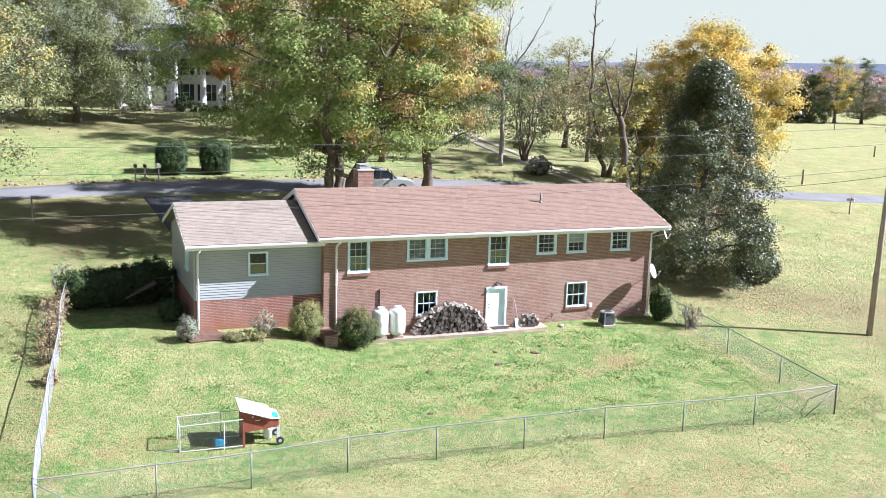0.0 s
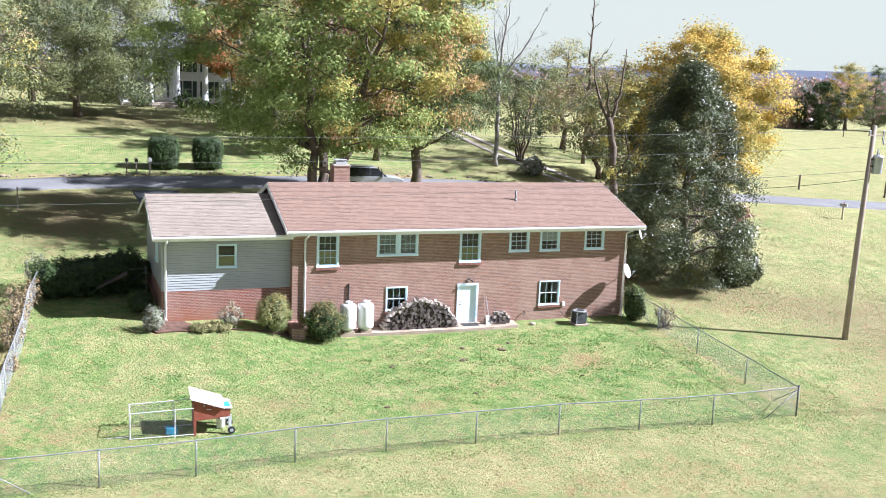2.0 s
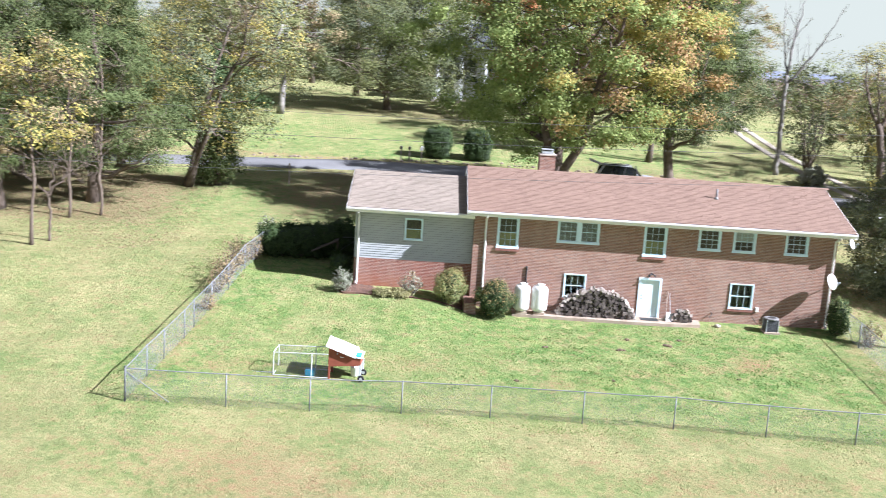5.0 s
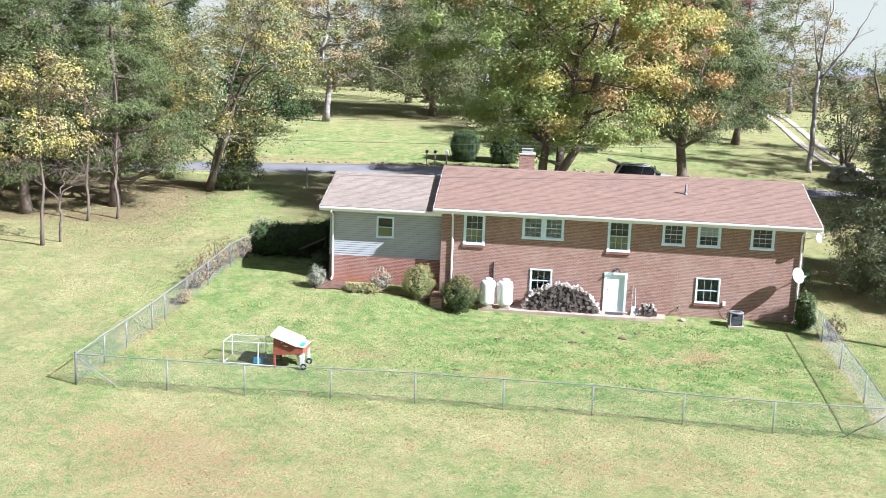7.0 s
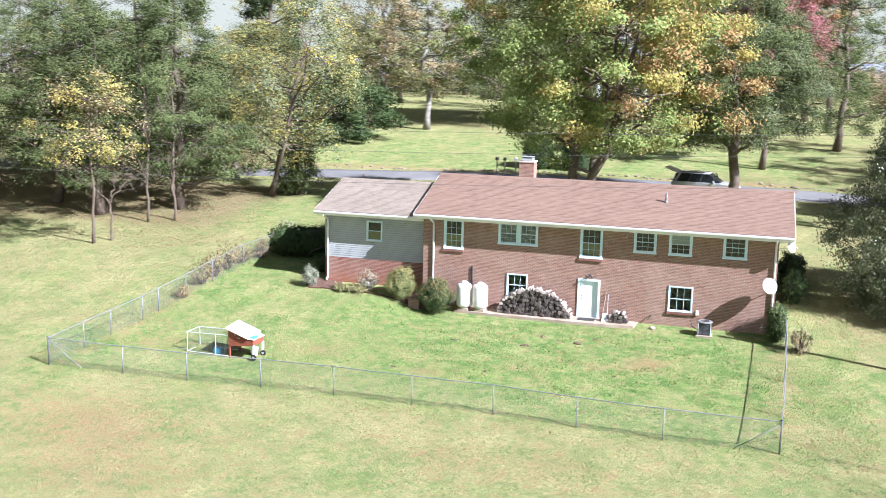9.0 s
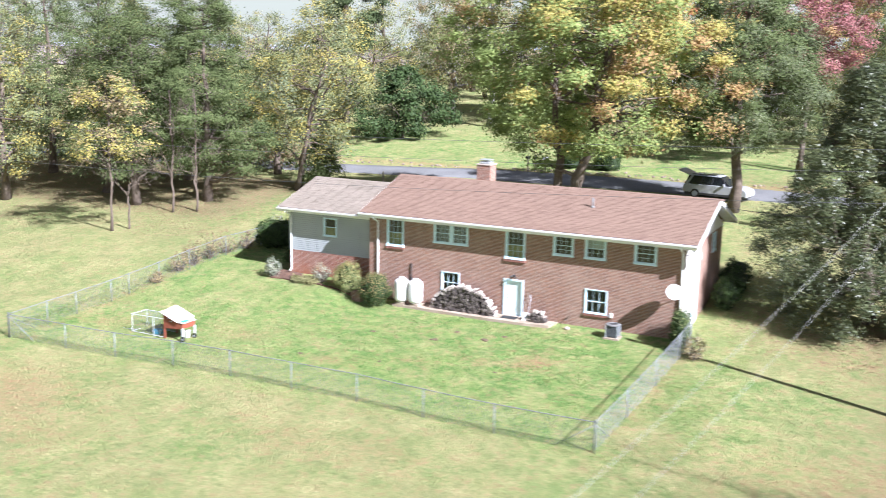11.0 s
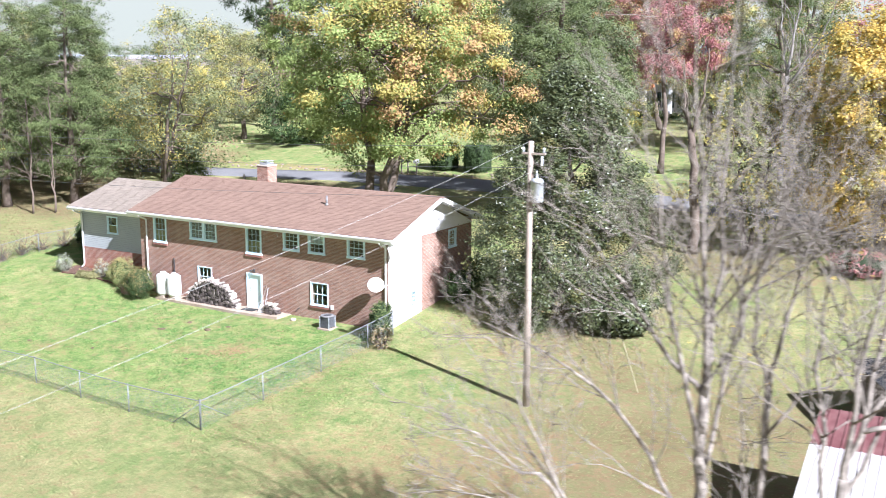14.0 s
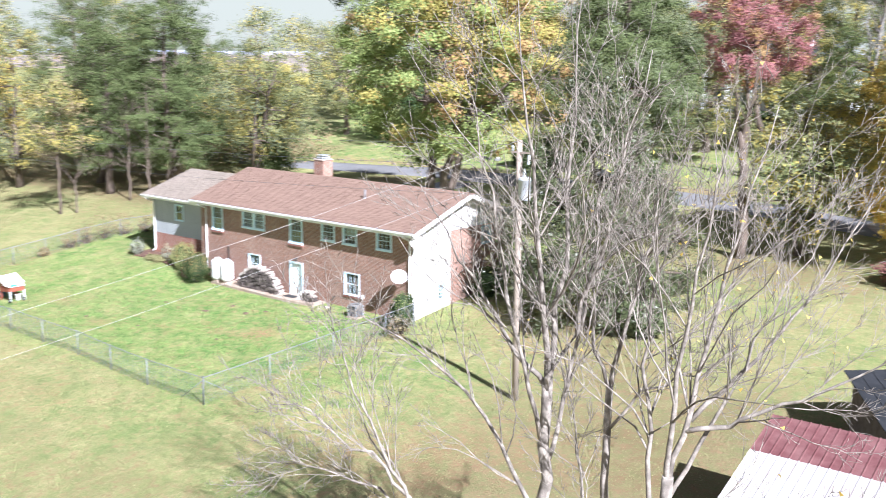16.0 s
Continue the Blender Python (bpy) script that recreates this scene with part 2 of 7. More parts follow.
def grassland():
    """Lawn: lush or dry by the plan, with leaf litter and bare earth where the zones say so."""
    m, n, l, b = nodes_of("grass")
    co = n.new("ShaderNodeTexCoord").outputs["Object"]
    at = n.new("ShaderNodeAttribute")
    at.attribute_name = "zone"
    sep = n.new("ShaderNodeSeparateColor")
    l.new(at.outputs["Color"], sep.inputs[0])
    patch, tuft, blade = noise_of(n, l, co, 0.22, 5, 0.65), noise_of(n, l, co, 2.2, 7, 0.78, 0.36, 0.64), noise_of(n, l, co, 11, 6, 0.8, 0.36, 0.66)

    def with_noise(sock, other, amount):
        k = n.new("ShaderNodeMath")
        k.operation = "MULTIPLY_ADD"
        l.new(other, k.inputs[0])
        k.inputs[1].default_value = amount
        l.new(sock, k.inputs[2])
        k2 = n.new("ShaderNodeMath")
        k2.operation = "SUBTRACT"
        k2.use_clamp = True
        l.new(k.outputs[0], k2.inputs[0])
        k2.inputs[1].default_value = amount / 2
        return k2.outputs[0]

    lush = with_noise(with_noise(sep.outputs[0], patch, 0.7), tuft, 0.5)
    green = mixed(n, l, tuft, (0.095, 0.215, 0.045), (0.35, 0.455, 0.14))
    dry = mixed(n, l, tuft, (0.215, 0.23, 0.095), (0.42, 0.385, 0.19))
    c = mixed(n, l, lush, dry, green)
    worn = noise_of(n, l, co, 0.33, 4, 0.6, 0.44, 0.6)
    c = mixed(n, l, mixed(n, l, worn, (0, 0, 0), (0.4, 0.4, 0.4)), c, mixed(n, l, tuft, (0.33, 0.345, 0.13), (0.50, 0.48, 0.22)))
    blotch = noise_of(n, l, co, 2.4, 2, 0.5, 0.4, 0.6)
    c = mixed(n, l, mixed(n, l, blotch, (0, 0, 0), (0.42, 0.42, 0.42)), c, mixed(n, l, lush, (0.26, 0.25, 0.105), (0.13, 0.235, 0.06)))
    weeds = n.new("ShaderNodeMath")
    weeds.operation = "MULTIPLY"
    l.new(noise_of(n, l, co, 1.25, 6, 0.72, 0.47, 0.56), weeds.inputs[0])
    l.new(lush, weeds.inputs[1])
    c = mixed(n, l, mixed(n, l, weeds.outputs[0], (0, 0, 0), (0.85, 0.85, 0.85)), c, (0.08, 0.20, 0.045))
    straw = n.new("ShaderNodeMath")
    straw.operation = "MULTIPLY"
    l.new(noise_of(n, l, co, 0.55, 6, 0.72, 0.45, 0.63), straw.inputs[0])
    l.new(noise_of(n, l, co, 3.5, 4, 0.7, 0.35, 0.65), straw.inputs[1])
    c = mixed(n, l, mixed(n, l, straw.outputs[0], (0, 0, 0), (0.85, 0.85, 0.85)), c, (0.54, 0.47, 0.24))
    litter = with_noise(sep.outputs[1], tuft, 0.9)
    c = mixed(n, l, litter, c, mixed(n, l, patch, (0.18, 0.12, 0.07), (0.28, 0.21, 0.125)))
    earth = with_noise(sep.outputs[2], tuft, 0.8)
    c = mixed(n, l, earth, c, mixed(n, l, tuft, (0.44, 0.29, 0.17), (0.36, 0.20, 0.12)))
    fine = mixed(n, l, blade, (0, 0, 0), (0.54, 0.54, 0.54))
    l.new(mixed(n, l, fine, c, mixed(n, l, tuft, (0.075, 0.12, 0.03), (0.17, 0.18, 0.06))), b.inputs["Base Color"])
    b.inputs["Roughness"].default_value, b.inputs["Specular IOR Level"].default_value = 0.95, 0.15
    bumped(n, l, b, blade, 0.8, 0.05)
    return m


GRASS = grassland()


# ---- mesh helpers ----
class Shape:
    """Vertices and faces gathered for one mesh."""

    def __init__(self):
        self.v, self.f, self.k = [], [], []

    def face(self, pts, k=0):
        a = len(self.v)
        self.v += [tuple(p) for p in pts]
        self.f.append(tuple(range(a, a + len(pts))))
        self.k.append(k)
        return self

    def hexa(self, p, k=0):
        """A block from its eight corners: the lower four and the upper four, both anticlockwise from above."""
        a = len(self.v)
        self.v += [tuple(q) for q in p]
        for f in ((3, 2, 1, 0), (4, 5, 6, 7), (0, 1, 5, 4), (1, 2, 6, 5), (2, 3, 7, 6), (3, 0, 4, 7)):
            self.f.append(tuple(a + i for i in f))
            self.k.append(k)
        return self

    def box(self, x0, x1, y0, y1, z0, z1, k=0):
        return self.hexa([(x0, y0, z0), (x1, y0, z0), (x1, y1, z0), (x0, y1, z0), (x0, y0, z1), (x1, y0, z1), (x1, y1, z1), (x0, y1, z1)], k)

    def tube(self, pts, radii, n=8, k=0, caps=True):
        """A tapered tube along points."""
        pts = [Vector(p) for p in pts]
        rings = []
        for i, p in enumerate(pts):
            d = (pts[min(i + 1, len(pts) - 1)] - pts[max(i - 1, 0)]).normalized()
            u = d.cross(Vector((0.31, 0.17, 1)) if abs(d.z) < 0.9 else Vector((1, 0.2, 0))).normalized()
            w = d.cross(u)
            a = len(self.v)
            self.v += [tuple(p + float(radii[i]) * (math.cos(t) * u + math.sin(t) * w)) for t in [2 * math.pi * j / n for j in range(n)]]
            rings.append(a)
        for a, b in zip(rings, rings[1:]):
            for j in range(n):
                self.f.append((a + j, a + (j + 1) % n, b + (j + 1) % n, b + j))
                self.k.append(k)
        if caps:
            self.f += [tuple(rings[0] + j for j in reversed(range(n))), tuple(rings[-1] + j for j in range(n))]
            self.k += [k, k]
        return self

    def lathe(self, profile, x=0.0, y=0.0, n=24, k=0):
        """A turned form from (radius, height) pairs."""
        a = len(self.v)
        for r, z in profile:
            self.v += [(x + r * math.cos(2 * math.pi * j / n), y + r * math.sin(2 * math.pi * j / n), z) for j in range(n)]
        for i in range(len(profile) - 1):
            for j in range(n):
                p, q = a + i * n, a + (i + 1) * n
                self.f.append((p + j, p + (j + 1) % n, q + (j + 1) % n, q + j))
                self.k.append(k)
        self.f += [tuple(a + j for j in reversed(range(n))), tuple(a + (len(profile) - 1) * n + j for j in range(n))]
        self.k += [k, k]
        return self

    def mesh(self, name, mats, smooth=False):
        me = bpy.data.meshes.new(name)
        me.from_pydata(self.v, [], self.f)
        for m in mats if isinstance(mats, (list, tuple)) else [mats]:
            me.materials.append(m)
        if any(self.k):
            me.polygons.foreach_set("material_index", self.k)
        if smooth:
            me.polygons.foreach_set("use_smooth", [len(f) == 4 for f in self.f])
        me.update()
        return me


def part(name, shape, mats, parent=None, label="", smooth=False, bevel=0.0):
    """Links a shape as one mesh object under a thing or a part."""
    me = shape.mesh(name, mats, smooth) if isinstance(shape, Shape) else shape
    if bevel:
        bm = bmesh.new()
        bm.from_mesh(me)
        bmesh.ops.remove_doubles(bm, verts=bm.verts, dist=1e-5)
        sharp = [e for e in bm.edges if len(e.link_faces) == 2 and e.calc_face_angle(0) > 0.6]
        bmesh.ops.bevel(bm, geom=sharp, offset=bevel, segments=2, affect="EDGES", profile=0.6, clamp_overlap=True)
        bm.to_mesh(me)
        bm.free()
    ob = new(name, me)
    if parent:
        ob.parent = parent
    if label:
        tagged(ob, label)
    return ob


def thing(name, label, category, at=(0, 0, 0), turn=0.0, group="", kind=""):
    """An Empty at a thing's base, to parent its parts."""
    ob = new(name)
    ob.matrix_world = pose(*at, 0, 0, turn)
    return tagged(ob, label, category, group, kind)


def array_mesh(name, verts, faces, mats, index=None):
    """A mesh from arrays of vertices and of quads or triangles."""
    me = bpy.data.meshes.new(name)
    faces = np.asarray(faces)
    count, sides = faces.shape
    me.vertices.add(len(verts))
    me.vertices.foreach_set("co", np.asarray(verts, np.float32).ravel())
    me.loops.add(count * sides)
    me.loops.foreach_set("vertex_index", faces.astype(np.int32).ravel())
    me.polygons.add(count)
    me.polygons.foreach_set("loop_start", np.arange(0, count * sides, sides, dtype=np.int32))
    for m in mats:
        me.materials.append(m)
    if index is not None:
        me.polygons.foreach_set("material_index", np.asarray(index, np.int32))
    me.update(calc_edges=True)
    me.validate()
    return me


# ---- ground ----
def smooth01(t):
    t = np.clip(t, 0, 1)
    return t * t * (3 - 2 * t)


GROUND_Y = (-2500, -300, -60, -14, 0, 20, 32, 40, 66, 80, 120, 170, 320, 700, 2500)
GROUND_Z = (-14, -9, -3.8, -1.0, -0.04, 2.25, 2.9, 3.8, 6.1, 7.2, 8.4, 8.0, 0, -12, -14)


def ground_z(x, y):
    """The height of the ground: it climbs from the rear field to the road and the old house."""
    x, y = np.asarray(x, float), np.asarray(y, float)
    z = np.interp(y, GROUND_Y, GROUND_Z)
    z = np.where(z > 0, z * (1 - 0.47 * smooth01((x - 42) / 70)), z)
    z = z + 0.62 * smooth01((1.2 - x) / 4.0) * np.exp(-(((y - 0.5) / 5.5) ** 2)) * smooth01((x + 40) / 20)
    z = z + 0.22 * smooth01((-6 - x) / 8) * smooth01((y + 40) / 20) * smooth01((30 - y) / 20)
    z = z - 0.022 * np.clip(x - 20, 0, 40) * smooth01((24 - y) / 18)
    z = z + 0.05 * np.sin(0.21 * x + 1.0) * np.sin(0.17 * y) * smooth01((np.hypot(x - 6, y - 3) - 14) / 10)
    return z


def gz(x, y):
    return float(ground_z(x, y))


def spread(lo, hi, step, far):
    """Even steps over the near stretch, growing ones out to the horizon."""
    mid = np.arange(lo, hi + step / 2, step)
    out, d = [], step
    while sum(out) < far:
        d *= 1.22
        out.append(d)
    run = np.cumsum(out)
    return np.concatenate([lo - run[::-1], mid, hi + run])


gx, gy = spread(-34, 52, 0.5, 2600), spread(-34, 42, 0.5, 2600)
GX, GY = np.meshgrid(gx, gy)
flat = np.stack([GX.ravel(), GY.ravel(), ground_z(GX, GY).ravel()], 1)
cols = len(gx)
cell = (np.arange(len(gy) - 1)[:, None] * cols + np.arange(cols - 1)[None]).ravel()
ground_mesh = array_mesh("ground", flat, np.stack([cell, cell + 1, cell + cols + 1, cell + cols], 1), [GRASS])
X, Y = flat[:, 0], flat[:, 1]


def spot(x, y, rx, ry):
    return np.exp(-(((X - x) / rx) ** 2 + ((Y - y) / ry) ** 2))


yard = smooth01((X + 12.6) / 1.0) * smooth01((18.2 - X) / 1.0) * smooth01((Y + 13.6) / 1.0) * smooth01((8 - Y) / 2)
lush = 0.22 + (0.5 + 0.36 * spot(9, -5, 9, 5)) * yard + 0.45 * smooth01((Y - 33) / 4) * smooth01((62 - Y) / 14) * smooth01((26 - X) / 8)
lush += 0.45 * spot(20.5, -6, 3, 6) + 0.3 * spot(-13, -8, 2, 7) + 0.35 * smooth01((Y - 8) / 3) * smooth01((27 - Y) / 3) * smooth01((18 - X) / 3)
lush -= 0.35 * spot(12.2, -5.6, 1.1, 1.2) + 0.4 * spot(-2.5, -8.3, 1.8, 0.9) + 0.25 * spot(-7.5, -6, 2.5, 2) + 0.25 * spot(4, -11.5, 6, 1.2)
lush -= 0.18 * smooth01((X - 40) / 6) * smooth01((Y - 14) / 10)
litter = 0.85 * smooth01((-16 - X) / 4) * smooth01((Y - 8) / 3) * smooth01((26 - Y) / 3) + 0.7 * smooth01((-24 - X) / 4) * smooth01((Y - 32) / 4) * smooth01((44 - Y) / 6) + 0.95 * spot(-9.3, 21, 4.0, 7) + 0.6 * spot(-8, 28.3, 6, 1.6) + 0.7 * spot(24.5, 5.5, 5, 4.5) + 0.45 * spot(3, 62, 14, 5) + 0.5 * spot(-8, 68, 10, 6)
litter += 0.55 * spot(17, 36, 9, 3) + 0.5 * spot(36, 17, 7, 3) + 0.6 * spot(28, 17, 5, 4) + 0.35 * spot(6, 20, 8, 5)
litter += 0.38 * smooth01((-17 - Y) / 3) * smooth01((X - 10) / 15) + 0.74 * smooth01((X - 22) / 9) * smooth01((6 - Y) / 8)
earth = 0.95 * spot(12.2, -5.6, 0.8, 0.95) + 0.5 * spot(10.5, -6.5, 2.5, 0.4) + 0.5 * spot(7.0, -7.8, 1.6, 0.35) + 0.45 * spot(-9.5, -9.5, 1.6, 0.9) + 0.55 * spot(-2.3, -8.2, 1.2, 0.5) + 0.55 * spot(3.2, -9.4, 1.3, 0.45) + 0.4 * spot(4.6, -4.0, 1.5, 0.4) + 0.4 * spot(17.9, -6, 0.5, 6)
earth += 0.45 * spot(-11.9, -6, 0.45, 8) + 0.5 * spot(-7.5, -18, 4, 2) + 0.3 * spot(-5, -21, 5, 2) + 0.32 * spot(25, -12.5, 5, 2.5) + 0.25 * spot(30, -9, 3, 2) + 0.3 * spot(25, 0.6, 2.5, 1.5) + 0.3 * spot(8, -17, 5, 1.5) + 0.5 * np.exp(-(((Y - 35.2) / 0.9) ** 2)) * smooth01((22 - X) / 5)
zone = ground_mesh.color_attributes.new("zone", "FLOAT_COLOR", "POINT")
zone.data.foreach_set("color", np.stack([np.clip(lush, 0, 1), np.clip(litter, 0, 1), np.clip(earth, 0, 1), np.ones_like(X)], 1).astype(np.float32).ravel())
ground_mesh.polygons.foreach_set("use_smooth", [True] * len(ground_mesh.polygons))
ground = tagged(new("ground", ground_mesh), "mown lawn and dry autumn field with bare patches", "ground", kind="structure")


def ribbon(name, line, width, lift, mat, label, category, seed=1, ragged=0.0):
    """A paved strip that follows the ground along a smoothed centre line, with a crown and a dropped edge."""
    pts = [Vector((*p, 0)) for p in line]
    path = []
    for i in range(len(pts) - 1):
        p0, p1, p2, p3 = pts[max(i - 1, 0)], pts[i], pts[i + 1], pts[min(i + 2, len(pts) - 1)]
        steps = max(2, int((p2 - p1).length / 1.0))
        for s in range(steps):
            t = s / steps
            path.append(0.5 * ((2 * p1) + (p2 - p0) * t + (2 * p0 - 5 * p1 + 4 * p2 - p3) * t**2 + (3 * p1 - p0 - 3 * p2 + p3) * t**3))
    path.append(pts[-1])
    rng = np.random.RandomState(seed)
    s, across = Shape(), (-0.52, -0.49, -0.25, 0, 0.25, 0.49, 0.52)
    for i, p in enumerate(path):
        d = (path[min(i + 1, len(path) - 1)] - path[max(i - 1, 0)]).normalized()
        side = Vector((d.y, -d.x, 0))
        wide = width + ragged * rng.uniform(-1, 1)
        for a in across:
            q = p + side * a * wide
            s.v.append((q.x, q.y, gz(q.x, q.y) + (lift if abs(a) < 0.5 else -0.15)))
    m = len(across)
    for i in range(len(path) - 1):
        for j in range(m - 1):
            a = i * m + j
            s.f.append((a, a + 1, a + m + 1, a + m))
            s.k.append(0)
    return tagged(part(name, s, mat, smooth=True), label, category, kind="structure")


ROAD = [(-160, 23), (-90, 25), (-50, 27.6), (-25, 30.4), (-13, 31.8), (-8.5, 32.7), (4, 33.3), (13, 32.9), (21, 32.1), (27, 31.0), (38, 27.9), (50, 24.3), (57, 23.0), (75, 19), (120, 10), (200, -8)]
ribbon("road", ROAD, 3.9, 0.07, ASPHALT, "grey asphalt country road in tree shade", "road")
ribbon("driveway", [(-3.3, 30), (-3.1, 24), (-2.8, 17), (-2.2, 9.5)], 3.2, 0.06, DRIVE, "dark asphalt driveway down to the house", "driveway")
for dx in (-0.85, 0.85):
    ribbon("gravel_track", [(33.5 + dx, 29), (31.8 + dx, 38), (31.6 + dx, 52), (33 + dx, 75), (33 + dx, 95)], 0.75, 0.05, GRAVEL, "pale gravel wheel track through grass", "track", 3, 0.12)
ribbon("gravel_apron", [(36.5, 27.2), (34, 29.6), (32.5, 32)], 4.2, 0.075, GRAVEL, "pale gravel apron beside the road", "track", 4, 0.2)

# far hills and woods
hill = Shape()
rng = np.random.RandomState(5)
for layer, (rad, low, high) in enumerate(((1500, 14, 22), (2200, 24, 42), (3000, 44, 68))):
    a0, n = len(hill.v), 220
    for i in range(n + 1):
        a = 2 * math.pi * (i % n) / n
        lift = (0.5 + 0.5 * math.sin(a + 0.6)) ** 2
        top = low + (high - low) * (0.5 + 0.5 * math.sin(3 * a + layer) * math.cos(7 * a + 2 * layer)) + rng.uniform(0, 3)
        x, y = rad * math.sin(a), rad * math.cos(a)
        hill.v += [(x, y, -40), (x * 1.01, y * 1.01, 12 + (top - 12) * (0.15 + 0.85 * lift)), (x * 1.15, y * 1.15, -40)]
    for i in range(n):
        for j in range(2):
            p = a0 + 3 * i + j
            hill.f.append((p, p + 3, p + 4, p + 1))
            hill.k.append(layer)
# distance haze is put into these colours, bluer and paler layer by layer
HILLS = [plain("hazy_woods_near", (0.21, 0.19, 0.18), (0.25, 0.20, 0.18), 1.0, 0.02, bump=0, spec=0, fine=0.15), plain("hazy_woods_far", (0.24, 0.25, 0.28), (0.28, 0.26, 0.29), 1.0, 0.01, bump=0, spec=0, fine=0.1), plain("hazy_hills_far", (0.33, 0.37, 0.45), (0.37, 0.40, 0.47), 1.0, 0.006, bump=0, spec=0, fine=0.05)]
# a faint glow lifts the layers further, again for haze
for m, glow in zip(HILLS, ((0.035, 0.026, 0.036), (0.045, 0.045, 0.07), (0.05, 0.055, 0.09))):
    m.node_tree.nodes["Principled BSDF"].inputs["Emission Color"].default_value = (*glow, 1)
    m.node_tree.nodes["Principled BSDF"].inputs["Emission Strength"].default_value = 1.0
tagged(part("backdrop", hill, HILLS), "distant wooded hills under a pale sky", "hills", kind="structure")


# ---- the brick house ----
house = thing("house", "red brick ranch house with walk-out basement and grey-sided wing", "house")
HX0, HX1, HD = -0.05, 17.45, 8.3
WX0, WY, WD = -5.75, 0.46, 7.6


def wall_shape(u0, u1, v0, v1, holes, thick, place, k=0):
    """A wall with thickness and openings through it. place turns (along, depth, up) into the world."""
    s = Shape()
    us = sorted({u0, u1, *[h[0] for h in holes], *[h[1] for h in holes]})
    vs = sorted({v0, v1, *[h[2] for h in holes], *[h[3] for h in holes]})
    for a, b in zip(us, us[1:]):
        for c, d in zip(vs, vs[1:]):
            if any(h[0] < (a + b) / 2 < h[1] and h[2] < (c + d) / 2 < h[3] for h in holes):
                continue
            s.face([place(a, 0, c), place(b, 0, c), place(b, 0, d), place(a, 0, d)], k)
            s.face([place(b, thick, c), place(a, thick, c), place(a, thick, d), place(b, thick, d)], k)
    for a, b, c, d in [*holes, (u0, u1, v0, v1)]:
        for p, q in (((a, c), (b, c)), ((b, c), (b, d)), ((b, d), (a, d)), ((a, d), (a, c))):
            s.face([place(q[0], 0, q[1]), place(p[0], 0, p[1]), place(p[0], thick, p[1]), place(q[0], thick, q[1])], k)
    return s


REAR = lambda u, d, v: (u, d, v)  # noqa: E731
BASEMENT_TRIM = 0.055
WINDOWS = [  # trim outline along the rear wall, panes across and down in each sash, what hangs behind
    (1.06, 2.11, 2.97, 4.53, 3, 2, "curtain", True),
    (8.11, 9.22, 3.00, 4.55, 3, 2, "curtain", True),
    (10.73, 11.82, 3.45, 4.56, 3, 2, "", False),
    (12.41, 13.51, 3.45, 4.57, 3, 2, "shade", False),
    (14.93, 16.05, 3.47, 4.58, 3, 2, "", False),
    (4.45, 5.52, 0.76, 1.94, 3, 1, "", True),
    (12.52, 13.68, 0.69, 1.96, 3, 1, "", True),
]
PAIR = (3.94, 5.98, 3.41, 4.55)
DOOR = (8.08, 9.20, 0.0, 1.97)
T = 0.085
holes = [(a + (T if c > 2 else 0.045), b - (T if c > 2 else 0.045), c + (T if c > 2 else 0.045), d - (T if c > 2 else 0.045)) for a, b, c, d, *_ in WINDOWS] + [(PAIR[0] + T, PAIR[1] - T, PAIR[2] + T, PAIR[3] - T), (DOOR[0] + 0.07, DOOR[1] - 0.07, -0.02, DOOR[3] - 0.07)]
rear_wall = part("rear_wall", wall_shape(HX0, HX1, -0.5, 4.62, holes, 0.25, REAR), BRICK, house, "red brick wall with pale mortar")
SIDE_WIN = [(5.92, 6.78, 3.28, 4.34), (1.98, 2.72, 0.66, 1.66)]
side_holes = [(a + T, b - T, c + T, d - T) for a, b, c, d in SIDE_WIN]
# near stretch takes the painted-sun brick; beyond this edge the plain brick
SUNLIT_TO = 3.15
part("gable_wall", wall_shape(0.25, SUNLIT_TO, -0.5, 4.42, side_holes[1:], 0.25, lambda u, d, v: (HX1 - d, u, v)), SUNLIT_BRICK, house, "brick end wall coloured pale to stand for full sun")
part("gable_wall", wall_shape(SUNLIT_TO, HD, -0.5, 4.42, side_holes[:1], 0.25, lambda u, d, v: (HX1 - d, u, v)), BRICK, house, "red brick end wall in tree shade")
# thin pale sheet carries the painted sunlight round to the corner
part("sunlit_corner", Shape().box(HX1 - 0.004, HX1 + 0.003, 0.0, 0.25, -0.5, 4.42), SUNLIT_BRICK, house)
part("front_wall", wall_shape(HX0, HX1, -0.5, 4.6, [], 0.25, lambda u, d, v: (u, HD + 0.25 - d, v)), BRICK, house)
part("left_wall", wall_shape(0.25, HD, -0.5, 4.6, [], 0.25, lambda u, d, v: (HX0 + d, u, v)), BRICK, house)
inner = Shape()
inner.box(HX0 + 0.25, HX1 - 0.25, 0.26, HD, 2.3, 2.5).box(HX0 + 0.25, HX1 - 0.25, 0.26, HD, -0.3, -0.06).box(HX0 + 0.25, HX1 - 0.25, 2.2, 2.3, -0.06, 4.6)
for x in (3.0, 7.2, 10.0, 12.1, 14.2):
    inner.box(x, x + 0.1, 0.26, 2.2, -0.06, 4.6)
part("interior", inner, DARK_BACKING, house, "dim rooms behind the windows")

EAVE_Y, EAVE_Z, RIDGE_Y, RIDGE_Z = -0.55, 4.79, 4.15, 6.40
RX0, RX1 = -0.42, 18.10
W_EAVE_Y, W_EAVE_Z, W_RIDGE_Y, W_RIDGE_Z = -0.12, 4.56, 3.85, 5.86
WRX0 = -6.16


